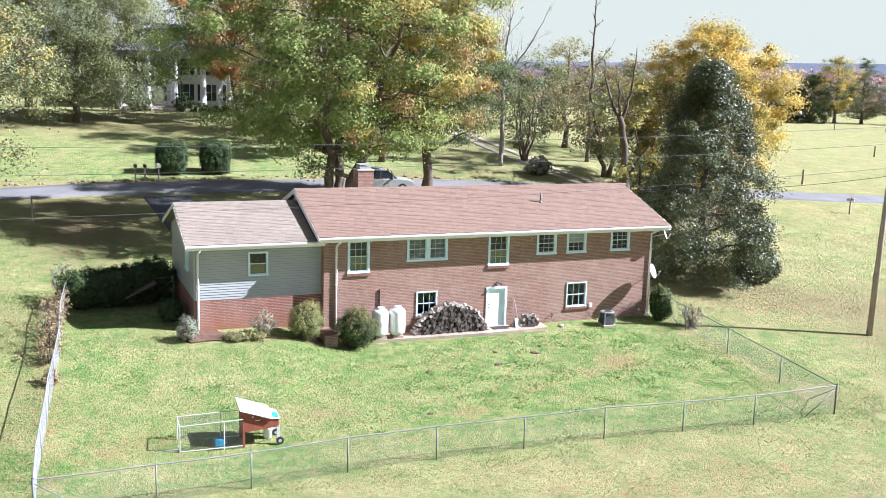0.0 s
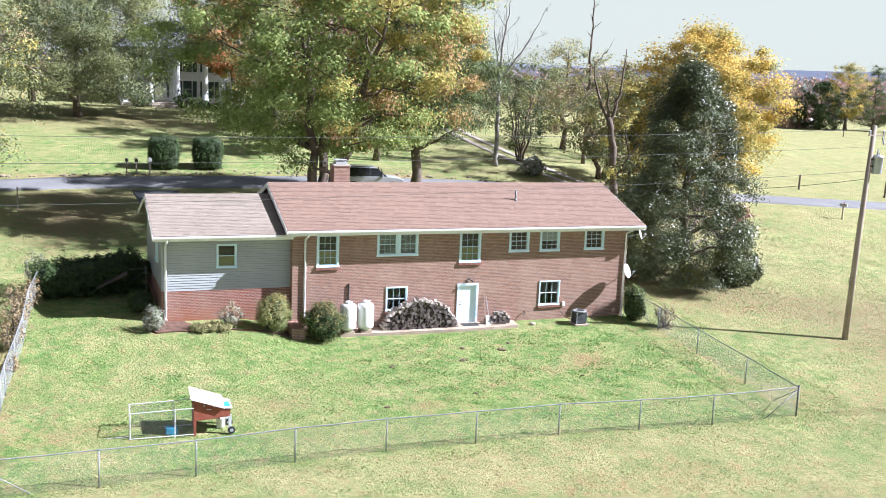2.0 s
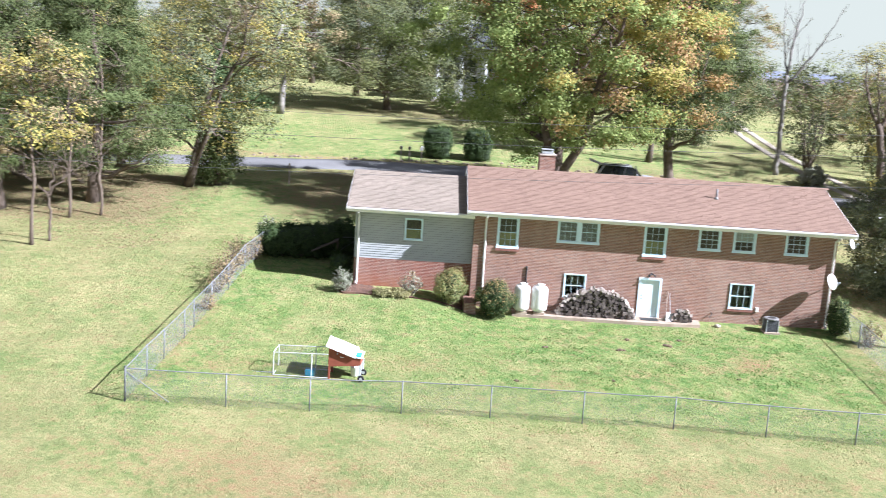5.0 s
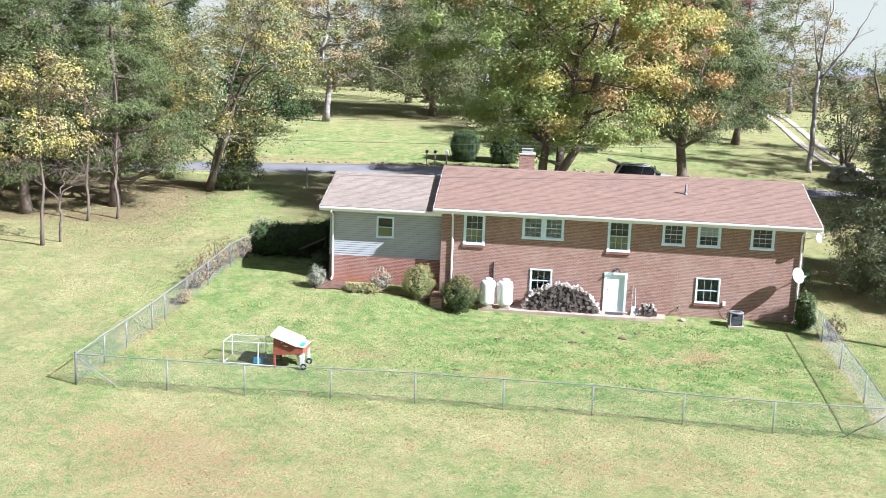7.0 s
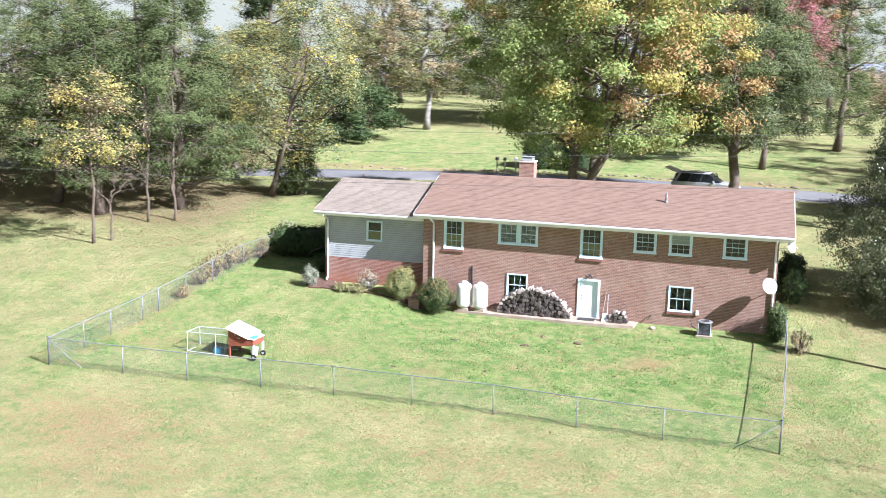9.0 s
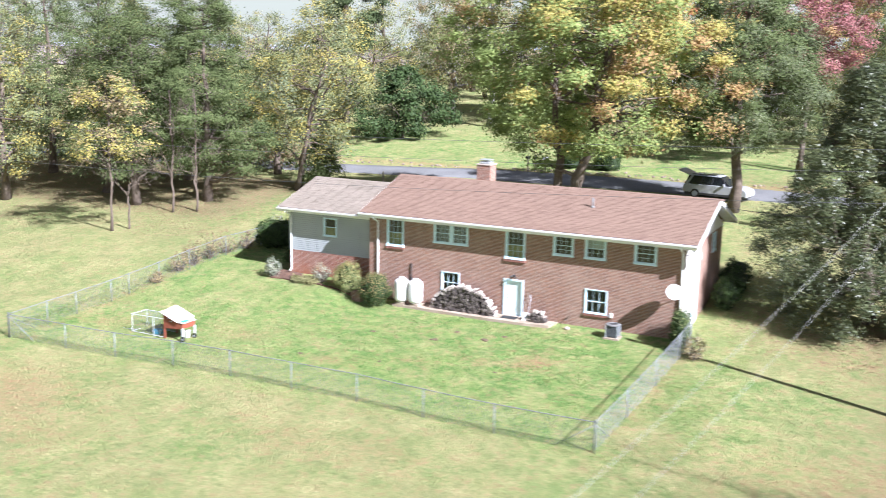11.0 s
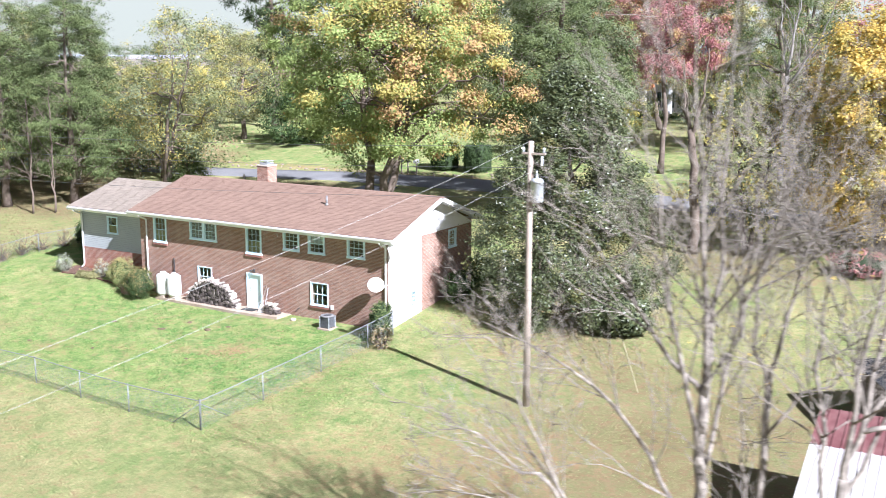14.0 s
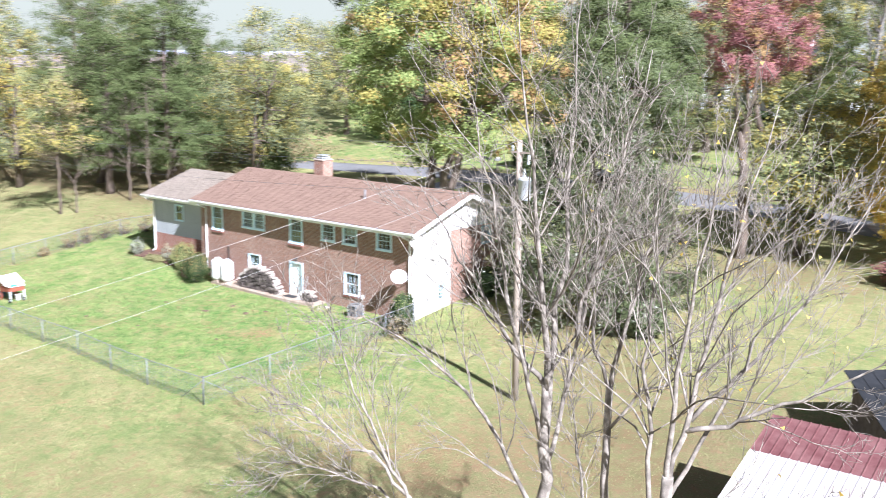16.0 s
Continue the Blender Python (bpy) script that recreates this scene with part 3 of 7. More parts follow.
def roof_deck(x0, x1, ye, ze, yr, zr, mat_back):
    """Both slopes as thick slabs; the rear one is covered by shingles."""
    s = Shape()
    yf = 2 * yr - ye
    th = 0.12
    s.hexa([(x0, ye, ze - th), (x1, ye, ze - th), (x1, yr, zr - th), (x0, yr, zr - th), (x0, ye, ze), (x1, ye, ze), (x1, yr, zr), (x0, yr, zr)], 0)
    s.hexa([(x0, yr, zr - th), (x1, yr, zr - th), (x1, yf, ze - th), (x0, yf, ze - th), (x0, yr, zr), (x1, yr, zr), (x1, yf, ze), (x0, yf, ze)], 1)
    return s


roof = part("roof", roof_deck(RX0, RX1, EAVE_Y, EAVE_Z, RIDGE_Y, RIDGE_Z, SHINGLE_J), [DECK, SHINGLE_J], house, "faded red asphalt shingle roof")
wing_roof = part("wing_roof", roof_deck(WRX0, RX0 + 0.3, W_EAVE_Y, W_EAVE_Z, W_RIDGE_Y, W_RIDGE_Z, SHINGLE_PALE), [DECK, SHINGLE_PALE], house, "paler pink-brown shingle roof on the wing")

# eaves, rake boards, soffits, gable cladding
s = Shape().box(RX0, RX1, EAVE_Y - 0.025, EAVE_Y - 0.002, EAVE_Z - 0.26, EAVE_Z - 0.02)
part("fascia", s, WHITE, house, "white painted eave board", bevel=0.004)
s = Shape().box(RX0, RX1, 2 * RIDGE_Y - EAVE_Y + 0.002, 2 * RIDGE_Y - EAVE_Y + 0.03, EAVE_Z - 0.26, EAVE_Z - 0.02)
part("fascia", s, WHITE, house, "white painted eave board", bevel=0.004)
part("soffit", Shape().box(RX0 + 0.03, RX1 - 0.03, EAVE_Y, 0.0, EAVE_Z - 0.25, EAVE_Z - 0.22).box(RX0 + 0.03, RX1 - 0.03, -0.02, -0.001, EAVE_Z - 0.33, EAVE_Z - 0.25), WHITE, house)


def gutter(x0, x1, y, z, name, parent):
    s = Shape()
    prof = [(0.0, 0.0), (-0.085, 0.0), (-0.115, 0.055), (-0.125, 0.10), (-0.105, 0.10), (-0.095, 0.06), (-0.075, 0.015), (0.0, 0.015)]
    a = len(s.v)
    s.v += [(x0, y + p, z + q) for p, q in prof] + [(x1, y + p, z + q) for p, q in prof]
    m = len(prof)
    for j in range(m):
        s.f.append((a + j, a + m + j, a + m + (j + 1) % m, a + (j + 1) % m))
        s.k.append(0)
    s.f += [tuple(range(a, a + m)), tuple(range(a + 2 * m - 1, a + m - 1, -1))]
    s.k += [0, 0]
    return part(name, s, WHITE, parent, "white eave gutter")


gutter(RX0, RX1, EAVE_Y - 0.027, EAVE_Z - 0.155, "gutter", house)
gutter(WRX0, RX0 + 0.25, W_EAVE_Y - 0.027, W_EAVE_Z - 0.155, "gutter", house)
part("fascia", Shape().box(WRX0, HX0, W_EAVE_Y - 0.025, W_EAVE_Y - 0.002, W_EAVE_Z - 0.24, W_EAVE_Z - 0.02), WHITE, house, bevel=0.004)
part("soffit", Shape().box(WRX0 + 0.03, HX0, W_EAVE_Y, WY, W_EAVE_Z - 0.23, W_EAVE_Z - 0.2), WHITE, house)


def rake(x, ye, ze, yr, zr, wide, out):
    """Sloping white boards along a gable edge."""
    s = Shape()
    for a, b in ((ye, yr), (2 * yr - ye, yr)):
        y0, y1 = (a, b) if a < b else (b, a)
        z0, z1 = (ze, zr) if a < b else (zr, ze)
        xa, xb = sorted((x, x + out))
        s.hexa([(xa, y0, z0 - wide), (xb, y0, z0 - wide), (xb, y1, z1 - wide), (xa, y1, z1 - wide), (xa, y0, z0 - 0.01), (xb, y0, z0 - 0.01), (xb, y1, z1 - 0.01), (xa, y1, z1 - 0.01)])
    return s


part("rake_board", rake(RX1, EAVE_Y - 0.02, EAVE_Z, RIDGE_Y, RIDGE_Z, 0.24, 0.03), WHITE, house, "white sloping gable board")
part("rake_board", rake(RX0, EAVE_Y - 0.02, EAVE_Z, RIDGE_Y, RIDGE_Z, 0.24, -0.03), WHITE, house, "white sloping gable board")
part("rake_board", rake(WRX0, W_EAVE_Y - 0.02, W_EAVE_Z, W_RIDGE_Y, W_RIDGE_Z, 0.2, -0.03), WHITE, house, "white sloping gable board")


def clad_gable(x, y0, y1, z0, yr, zr, out, step, mat, name, label):
    """A triangle of lapped boards over a backing."""
    s = Shape()
    z = z0
    half = lambda v: (y1 - y0) / 2 * max(0.0, (zr - v) / (zr - z0))  # noqa: E731
    while z < zr - 0.03:
        h0, h1 = half(z), half(min(z + step, zr))
        p = lambda y, zz, o: (x + out * o, y, zz)  # noqa: E731
        q = [p(yr - h0, z, 0.03), p(yr + h0, z, 0.03), p(yr + h1, z + step, 0.012), p(yr - h1, z + step, 0.012)]
        s.face(q if out > 0 else q[::-1])
        s.face([p(yr - h0, z, 0), p(yr + h0, z, 0), p(yr + h0, z, 0.03), p(yr - h0, z, 0.03)])
        z += step
    s.face([(x - 0.05 * out, y0, z0), (x - 0.05 * out, y1, z0), (x - 0.05 * out, yr, zr)])
    return part(name, s, mat, house, label)


clad_gable(HX1, EAVE_Y + 0.2, 2 * RIDGE_Y - EAVE_Y - 0.2, 4.42, RIDGE_Y, RIDGE_Z - 0.02, 1, 0.15, WHITE, "gable_cladding", "white lapped gable boards")
clad_gable(HX0, EAVE_Y + 0.2, 2 * RIDGE_Y - EAVE_Y - 0.2, 4.42, RIDGE_Y, RIDGE_Z - 0.02, -1, 0.15, WHITE, "gable_cladding", "white lapped gable boards")
part("soffit", Shape().hexa([(HX1, EAVE_Y, EAVE_Z - 0.2), (RX1, EAVE_Y, EAVE_Z - 0.2), (RX1, RIDGE_Y, RIDGE_Z - 0.2), (HX1, RIDGE_Y, RIDGE_Z - 0.2), (HX1, EAVE_Y, EAVE_Z - 0.18), (RX1, EAVE_Y, EAVE_Z - 0.18), (RX1, RIDGE_Y, RIDGE_Z - 0.18), (HX1, RIDGE_Y, RIDGE_Z - 0.18)]).hexa([(HX1, RIDGE_Y, RIDGE_Z - 0.2), (RX1, RIDGE_Y, RIDGE_Z - 0.2), (RX1, 2 * RIDGE_Y - EAVE_Y, EAVE_Z - 0.2), (HX1, 2 * RIDGE_Y - EAVE_Y, EAVE_Z - 0.2), (HX1, RIDGE_Y, RIDGE_Z - 0.18), (RX1, RIDGE_Y, RIDGE_Z - 0.18), (RX1, 2 * RIDGE_Y - EAVE_Y, EAVE_Z - 0.18), (HX1, 2 * RIDGE_Y - EAVE_Y, EAVE_Z - 0.18)]), WHITE, house)


def window(parent, x0, x1, z0, z1, across, down, behind, brick_sill, at, turn, name="window", trim=T + 0.012):
    """A double-hung window: trim, two sashes with bars, panes, what hangs behind, and a sill."""
    m = pose(*at, 0, 0, turn)
    w, h, t = x1 - x0, z1 - z0, trim
    frame_s = Shape().box(x0, x0 + t, -0.045, 0.1, z0, z1).box(x1 - t, x1, -0.045, 0.1, z0, z1).box(x0 + t, x1 - t, -0.045, 0.1, z1 - t, z1).box(x0 - 0.02, x1 + 0.02, -0.075, 0.1, z0, z0 + t)
    ob = part(name, frame_s, TRIM, parent, "pale blue-white window trim", bevel=0.006)
    ob.matrix_parent_inverse = Matrix()
    ob.matrix_basis = m
    a, b, c, d = x0 + t, x1 - t, z0 + t, z1 - t
    mid = (c + d) / 2
    for lo, hi, y in ((mid - 0.02, d, 0.02), (c, mid + 0.02, 0.0)):
        r = 0.035
        sash = Shape().box(a, a + r, y, y + 0.035, lo, hi).box(b - r, b, y, y + 0.035, lo, hi).box(a + r, b - r, y, y + 0.035, lo, lo + r).box(a + r, b - r, y, y + 0.035, hi - r, hi)
        part("sash", sash, TRIM, ob)
        for i in range(1, across):
            xx = a + r + (b - a - 2 * r) * i / across
            bars = Shape().box(xx - 0.007, xx + 0.007, y + 0.004, y + 0.03, lo + r, hi - r)
            part("glazing_bar", bars, TRIM, ob)
        for i in range(1, down):
            zz = lo + r + (hi - lo - 2 * r) * i / down
            bars = Shape().box(a + r, b - r, y + 0.006, y + 0.028, zz - 0.007, zz + 0.007)
            part("glazing_bar", bars, TRIM, ob)
        pane = part("pane", Shape().box(a + r, b - r, y + 0.014, y + 0.02, lo + r, hi - r), GLASS, ob)
        pane.visible_shadow = False
    if behind == "curtain":
        part("curtain", Shape().box(a, b, 0.12, 0.13, c, mid), CURTAIN, ob, "yellowish curtain in the lower half")
    if behind == "shade":
        part("window_shade", Shape().box(a, b, 0.12, 0.13, mid - 0.05, d), BLIND, ob, "white roller shade half drawn")
    if behind == "blind":
        bl = Shape()
        z = c
        while z < d - 0.04:
            bl.hexa([(a, 0.11, z), (b, 0.11, z), (b, 0.135, z + 0.018), (a, 0.135, z + 0.018), (a, 0.11, z + 0.004), (b, 0.11, z + 0.004), (b, 0.135, z + 0.022), (a, 0.135, z + 0.022)])
            z += 0.045
        part("blind", bl, BLIND, ob, "white slatted blind")
    if brick_sill:
        n = max(3, int(w / 0.075))
        sill_s = Shape()
        for i in range(n):
            u = x0 - 0.04 + (w + 0.08) * i / n
            sill_s.hexa([(u + 0.004, -0.075, z0 - 0.115), (u + (w + 0.08) / n - 0.004, -0.075, z0 - 0.115), (u + (w + 0.08) / n - 0.004, 0.0, z0 - 0.1), (u + 0.004, 0.0, z0 - 0.1), (u + 0.004, -0.075, z0 - 0.02), (u + (w + 0.08) / n - 0.004, -0.075, z0 - 0.02), (u + (w + 0.08) / n - 0.004, 0.0, z0 - 0.003), (u + 0.004, 0.0, z0 - 0.003)])
        part("sill", sill_s, SILL, ob, "sloped brick sill")
    return ob


SILL = speckled("sill_brick", [(0.23, 0.10, 0.075), (0.28, 0.135, 0.105), (0.19, 0.08, 0.06)], by_object=False)
for a, b, c, d, na, nd, behind, sill in WINDOWS:
    window(house, a, b, c, d, na, nd, behind, sill, (0, 0, 0), 0, trim=T + 0.012 if c > 2 else BASEMENT_TRIM)
pm = (PAIR[0] + PAIR[1]) / 2
window(house, PAIR[0], pm + 0.03, PAIR[2], PAIR[3], 3, 2, "blind", False, (0, 0, 0), 0)
window(house, pm - 0.03 + 0.06, PAIR[1], PAIR[2], PAIR[3], 3, 2, "blind", False, (0, 0, 0), 0)
for a, b, c, d in SIDE_WIN:
    window(house, a, b, c, d, 3, 2, "", False, (HX1, 0, 0), 90)

# rear door with its storm frame, step and lamp
door = part("door", Shape().box(DOOR[0] + 0.10, DOOR[1] - 0.10, 0.06, 0.11, 0.02, DOOR[3] - 0.10), AQUA, house, "plain pale aqua basement door", bevel=0.008)
part("door_frame", Shape().box(DOOR[0], DOOR[0] + 0.11, -0.04, 0.12, -0.02, DOOR[3]).box(DOOR[1] - 0.11, DOOR[1], -0.04, 0.12, -0.02, DOOR[3]).box(DOOR[0] + 0.11, DOOR[1] - 0.11, -0.04, 0.12, DOOR[3] - 0.11, DOOR[3]), TRIM, door, "pale door trim", bevel=0.006)
for z in (0.92, 1.08):
    part("door_knob", Shape().tube([(DOOR[0] + 0.2, 0.06, z), (DOOR[0] + 0.2, 0.0, z)], [0.03, 0.022], 10), BLACK, door)
part("threshold", Shape().box(DOOR[0] + 0.1, DOOR[1] - 0.1, -0.06, 0.12, -0.02, 0.03), GREY_METAL, door)
lamp = part("wall_lamp", Shape().tube([(8.66, 0, 2.16), (8.66, -0.06, 2.17)], [0.06, 0.05], 10).tube([(8.66, -0.06, 2.17), (8.56, -0.16, 2.14), (8.50, -0.2, 2.08)], [0.02, 0.03, 0.06], 8).tube([(8.66, -0.06, 2.17), (8.76, -0.16, 2.14), (8.82, -0.2, 2.08)], [0.02, 0.03, 0.06], 8), BLACK, house, "twin black flood lamp over the door", smooth=True)

# wing: brick base, siding boards, corner posts, window
wing_hole = (-3.38, -2.49, 2.99, 4.08)
wh = (wing_hole[0] + 0.05, wing_hole[1] - 0.05, wing_hole[2] + 0.05, wing_hole[3] - 0.05)
wing_base = part("wing_base", wall_shape(WX0, HX0, -0.3, 2.0, [], 0.2, lambda u, d, v: (u, WY + d, v)), BRICK_WING, house, "red brick base course stained with clay")
part("wing_base", wall_shape(WY + 0.2, WD, -0.3, 2.0, [], 0.2, lambda u, d, v: (WX0 + d, u, v)), BRICK_WING, house)
SW = (2.1, 2.85, 3.0, 4.1)
# dark wall behind the siding, its colour standing in for lap shadows
wing_wall = part("wing_wall", wall_shape(WX0 + 0.03, HX0, 2.0, 4.4, [wh], 0.15, lambda u, d, v: (u, WY + 0.03 + d, v)), DARK_BACKING, house)
wing_side = part("wing_side_wall", wall_shape(WY + 0.18, WD, 2.0, 4.4, [(SW[0] + 0.05, SW[1] - 0.05, SW[2] + 0.05, SW[3] - 0.05)], 0.15, lambda u, d, v: (WX0 + 0.03 + d, u, v)), DARK_BACKING, house)
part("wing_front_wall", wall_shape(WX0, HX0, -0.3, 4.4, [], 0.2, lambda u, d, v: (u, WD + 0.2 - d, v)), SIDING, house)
part("wing_floor", Shape().box(WX0 + 0.2, HX0, WY + 0.2, WD, 2.1, 2.3).box(WX0 + 0.2, HX0, 3.4, 3.5, 2.3, 4.4), DARK_BACKING, house)


def boards(parent, u0, u1, z0, z1, hole, place, step=0.1143):
    z = z0
    while z < z1 - 0.02:
        # gap bares the dark backing as a made shadow line between boards
        top = min(z + step - 0.012, z1)
        spans = [(u0, u1)]
        if hole and top > hole[2] + 0.01 and z < hole[3] - 0.01:
            spans = [(u0, hole[0]), (hole[1], u1)]
        for a, b in spans:
            s = Shape().hexa([place(a, -0.026, z), place(b, -0.026, z), place(b, 0.0, z), place(a, 0.0, z), place(a, -0.008, top), place(b, -0.008, top), place(b, 0.0, top), place(a, 0.0, top)])
            part("siding_board", s, SIDING, parent)
        z += step


boards(wing_wall, WX0 + 0.06, HX0, 2.0, 4.36, wh, lambda u, d, v: (u, WY + 0.03 + d, v))
boards(wing_side, WY + 0.09, WD, 2.0, 4.36, (SW[0] + 0.05, SW[1] - 0.05, SW[2] + 0.05, SW[3] - 0.05), lambda u, d, v: (WX0 + 0.03 + d, u, v))
clad_gable(WX0 + 0.03, W_EAVE_Y + 0.15, 2 * W_RIDGE_Y - W_EAVE_Y - 0.15, 4.36, W_RIDGE_Y, W_RIDGE_Z - 0.03, -1, 0.1143, SIDING, "gable_cladding", "grey lapped gable boards")
part("corner_post", Shape().box(WX0 - 0.01, WX0 + 0.06, WY - 0.01, WY + 0.09, 2.0, 4.36), SIDING, house, "grey corner trim")
window(house, *wing_hole, 1, 1, "curtain", False, (0, WY, 0), 0, trim=0.06)
window(house, -SW[1], -SW[0], SW[2], SW[3], 2, 2, "", False, (WX0, 0, 0), -90)


def downspout(x, y_wall, z_top, z_bottom, y_gutter, name_label):
    s = Shape()
    pts = [(x, y_gutter - 0.06, z_top), (x, y_gutter - 0.06, z_top - 0.1), (x, y_wall - 0.06, z_top - 0.35), (x, y_wall - 0.06, z_bottom + 0.12), (x, y_wall - 0.28, z_bottom)]
    for p, q in zip(pts, pts[1:]):
        s.tube([p, q], [0.052, 0.052], 4)
    for z in (z_top - 0.9, (z_top + z_bottom) / 2):
        s.box(x - 0.06, x + 0.06, y_wall - 0.11, y_wall - 0.002, z, z + 0.03)
    return part("downspout", s, WHITE, house, name_label)


downspout(0.52, 0.0, EAVE_Z - 0.16, 0.35, EAVE_Y, "white downspout strapped to brick")
downspout(HX1 - 0.12, 0.0, EAVE_Z - 0.16, 0.0, EAVE_Y, "white downspout strapped to brick")
downspout(WX0 + 0.16, WY, W_EAVE_Z - 0.16, 0.75, W_EAVE_Y, "white downspout at the wing corner")

# chimney
chim = part("chimney", Shape().box(3.5, 4.34, 6.33, 7.17, 4.6, 7.0), BRICK, house, "red brick chimney behind the ridge")
part("chimney_cap", Shape().box(3.46, 4.38, 6.29, 7.21, 7.0, 7.08), CONCRETE, chim, bevel=0.015)
part("flue", Shape().box(3.62, 4.22, 6.45, 7.05, 7.1, 7.22).box(3.6, 4.24, 6.43, 7.07, 7.3, 7.33).box(3.64, 3.67, 6.47, 6.5, 7.22, 7.3).box(4.17, 4.2, 6.47, 6.5, 7.22, 7.3).box(3.64, 3.67, 7.0, 7.03, 7.22, 7.3).box(4.17, 4.2, 7.0, 7.03, 7.22, 7.3), GREY_METAL, chim, "metal flue cover")
slope = (RIDGE_Z - EAVE_Z) / (RIDGE_Y - EAVE_Y)
vx, vy = 12.0, 2.2
part("vent_pipe", Shape().tube([(vx, vy, EAVE_Z + slope * (vy - EAVE_Y) - 0.1), (vx, vy, EAVE_Z + slope * (vy - EAVE_Y) + 0.5)], [0.055, 0.055], 10).tube([(vx, vy, EAVE_Z + slope * (vy - EAVE_Y) - 0.05), (vx, vy, EAVE_Z + slope * (vy - EAVE_Y) + 0.1)], [0.13, 0.06], 10), DULL_METAL, house, "grey roof vent pipe", smooth=True)
for wx, wz in ((2.62, 1.25),):
    part("gas_riser", Shape().tube([(wx, -0.04, wz), (wx, -0.04, wz + 0.92)], [0.035, 0.035], 8).box(wx - 0.06, wx + 0.06, -0.1, 0.0, wz + 0.0, wz + 0.14), BLACK, house, "dark pipe on the brick")
part("wall_box", Shape().box(13.86, 14.0, -0.09, 0, 0.62, 0.84), WHITE, house, "white disconnect box", bevel=0.01)
part("wall_tap", Shape().tube([(11.75, 0, 0.42), (11.75, -0.12, 0.42), (11.62, -0.2, 0.22)], [0.025, 0.025, 0.02], 6), BLACK, house)
part("wall_bracket", Shape().tube([(10.35, 0, 4.15), (10.42, -0.14, 4.32)], [0.012, 0.012], 6), GREY_METAL, house)
part("splash_block", Shape().box(HX0 - 0.3, HX0 + 0.28, -1.45, 0.0, -0.3, 0.52), BRICK, house, "low brick retaining pier at the corner", bevel=0.01)


def shingles(parent, name, x0, x1, ye, ze, yr, zr, mat_own, mat_rest, own_rows, seed):
    """Overlapping three-tab courses up a slope: the lowest as pieces of their own, the rest joined."""
    rng = np.random.RandomState(seed)
    length = math.hypot(yr - ye, zr - ze)
    up = Vector((0, (yr - ye) / length, (zr - ze) / length))
    out = Vector((0, -up.z, up.y))
    step, wide = 0.142, 0.305
    shapes = []
    for k in range(4):
        s = Shape()
        e = wide - 0.003
        lift = 0.012 + 0.003 * k
        p = lambda u, v, o: tuple(Vector((u, 0, 0)) + up * v + out * o)  # noqa: E731
        s.hexa([p(0, -0.02, 0.004), p(e, -0.02 + 0.004 * (k - 1.5), 0.004), p(e, step + 0.02, 0.001), p(0, step + 0.02, 0.001), p(0, -0.02, lift), p(e, -0.02 + 0.004 * (k - 1.5), lift), p(e, step + 0.02, 0.006), p(0, step + 0.02, 0.006)])
        shapes.append(s)
    meshes = [s.mesh("shingle", mat_own) for s in shapes]
    rest = Shape()
    for r in range(int(length / step) + 1):
        base = Vector((0, ye, ze)) + up * (r * step)
        u = x0 - (wide / 2 if r % 2 else 0) - 0.1 * (r % 3)
        while u < x1 - 0.02:
            if u + wide < x0 + 0.03:
                u += wide
                continue
            k = rng.randint(4)
            left, right = max(u, x0), min(u + wide, x1)
            where, cut = Vector((left, 0, 0)) + base, (right - left) / wide
            if r < own_rows:
                ob = new("shingle", meshes[k])
                ob.parent = parent
                ob.location = where
                ob.scale.x = cut
            else:
                a = len(rest.v)
                rest.v += [tuple(Vector((v[0] * cut, v[1], v[2])) + where) for v in shapes[k].v]
                rest.f += [tuple(a + i for i in f) for f in shapes[k].f]
                rest.k += [0] * 6
            u += wide
    ob = part(name, rest, mat_rest, parent)
    tagged(ob, kind="stuff")
    cap = Shape()
    x = x0
    while x < x1 - 0.1:
        cap.hexa([(x, yr - 0.14, zr - 0.05), (x + 0.31, yr - 0.14, zr - 0.052), (x + 0.31, yr, zr + 0.012), (x, yr, zr + 0.02), (x, yr - 0.14, zr - 0.035), (x + 0.31, yr - 0.14, zr - 0.042), (x + 0.31, yr, zr + 0.022), (x, yr, zr + 0.034)])
        cap.hexa([(x, yr, zr + 0.02), (x + 0.31, yr, zr + 0.012), (x + 0.31, yr + 0.14, zr - 0.052), (x, yr + 0.14, zr - 0.05), (x, yr, zr + 0.034), (x + 0.31, yr, zr + 0.022), (x + 0.31, yr + 0.14, zr - 0.042), (x, yr + 0.14, zr - 0.035)])
        x += 0.2
    part("ridge_cap", cap, mat_rest, parent)


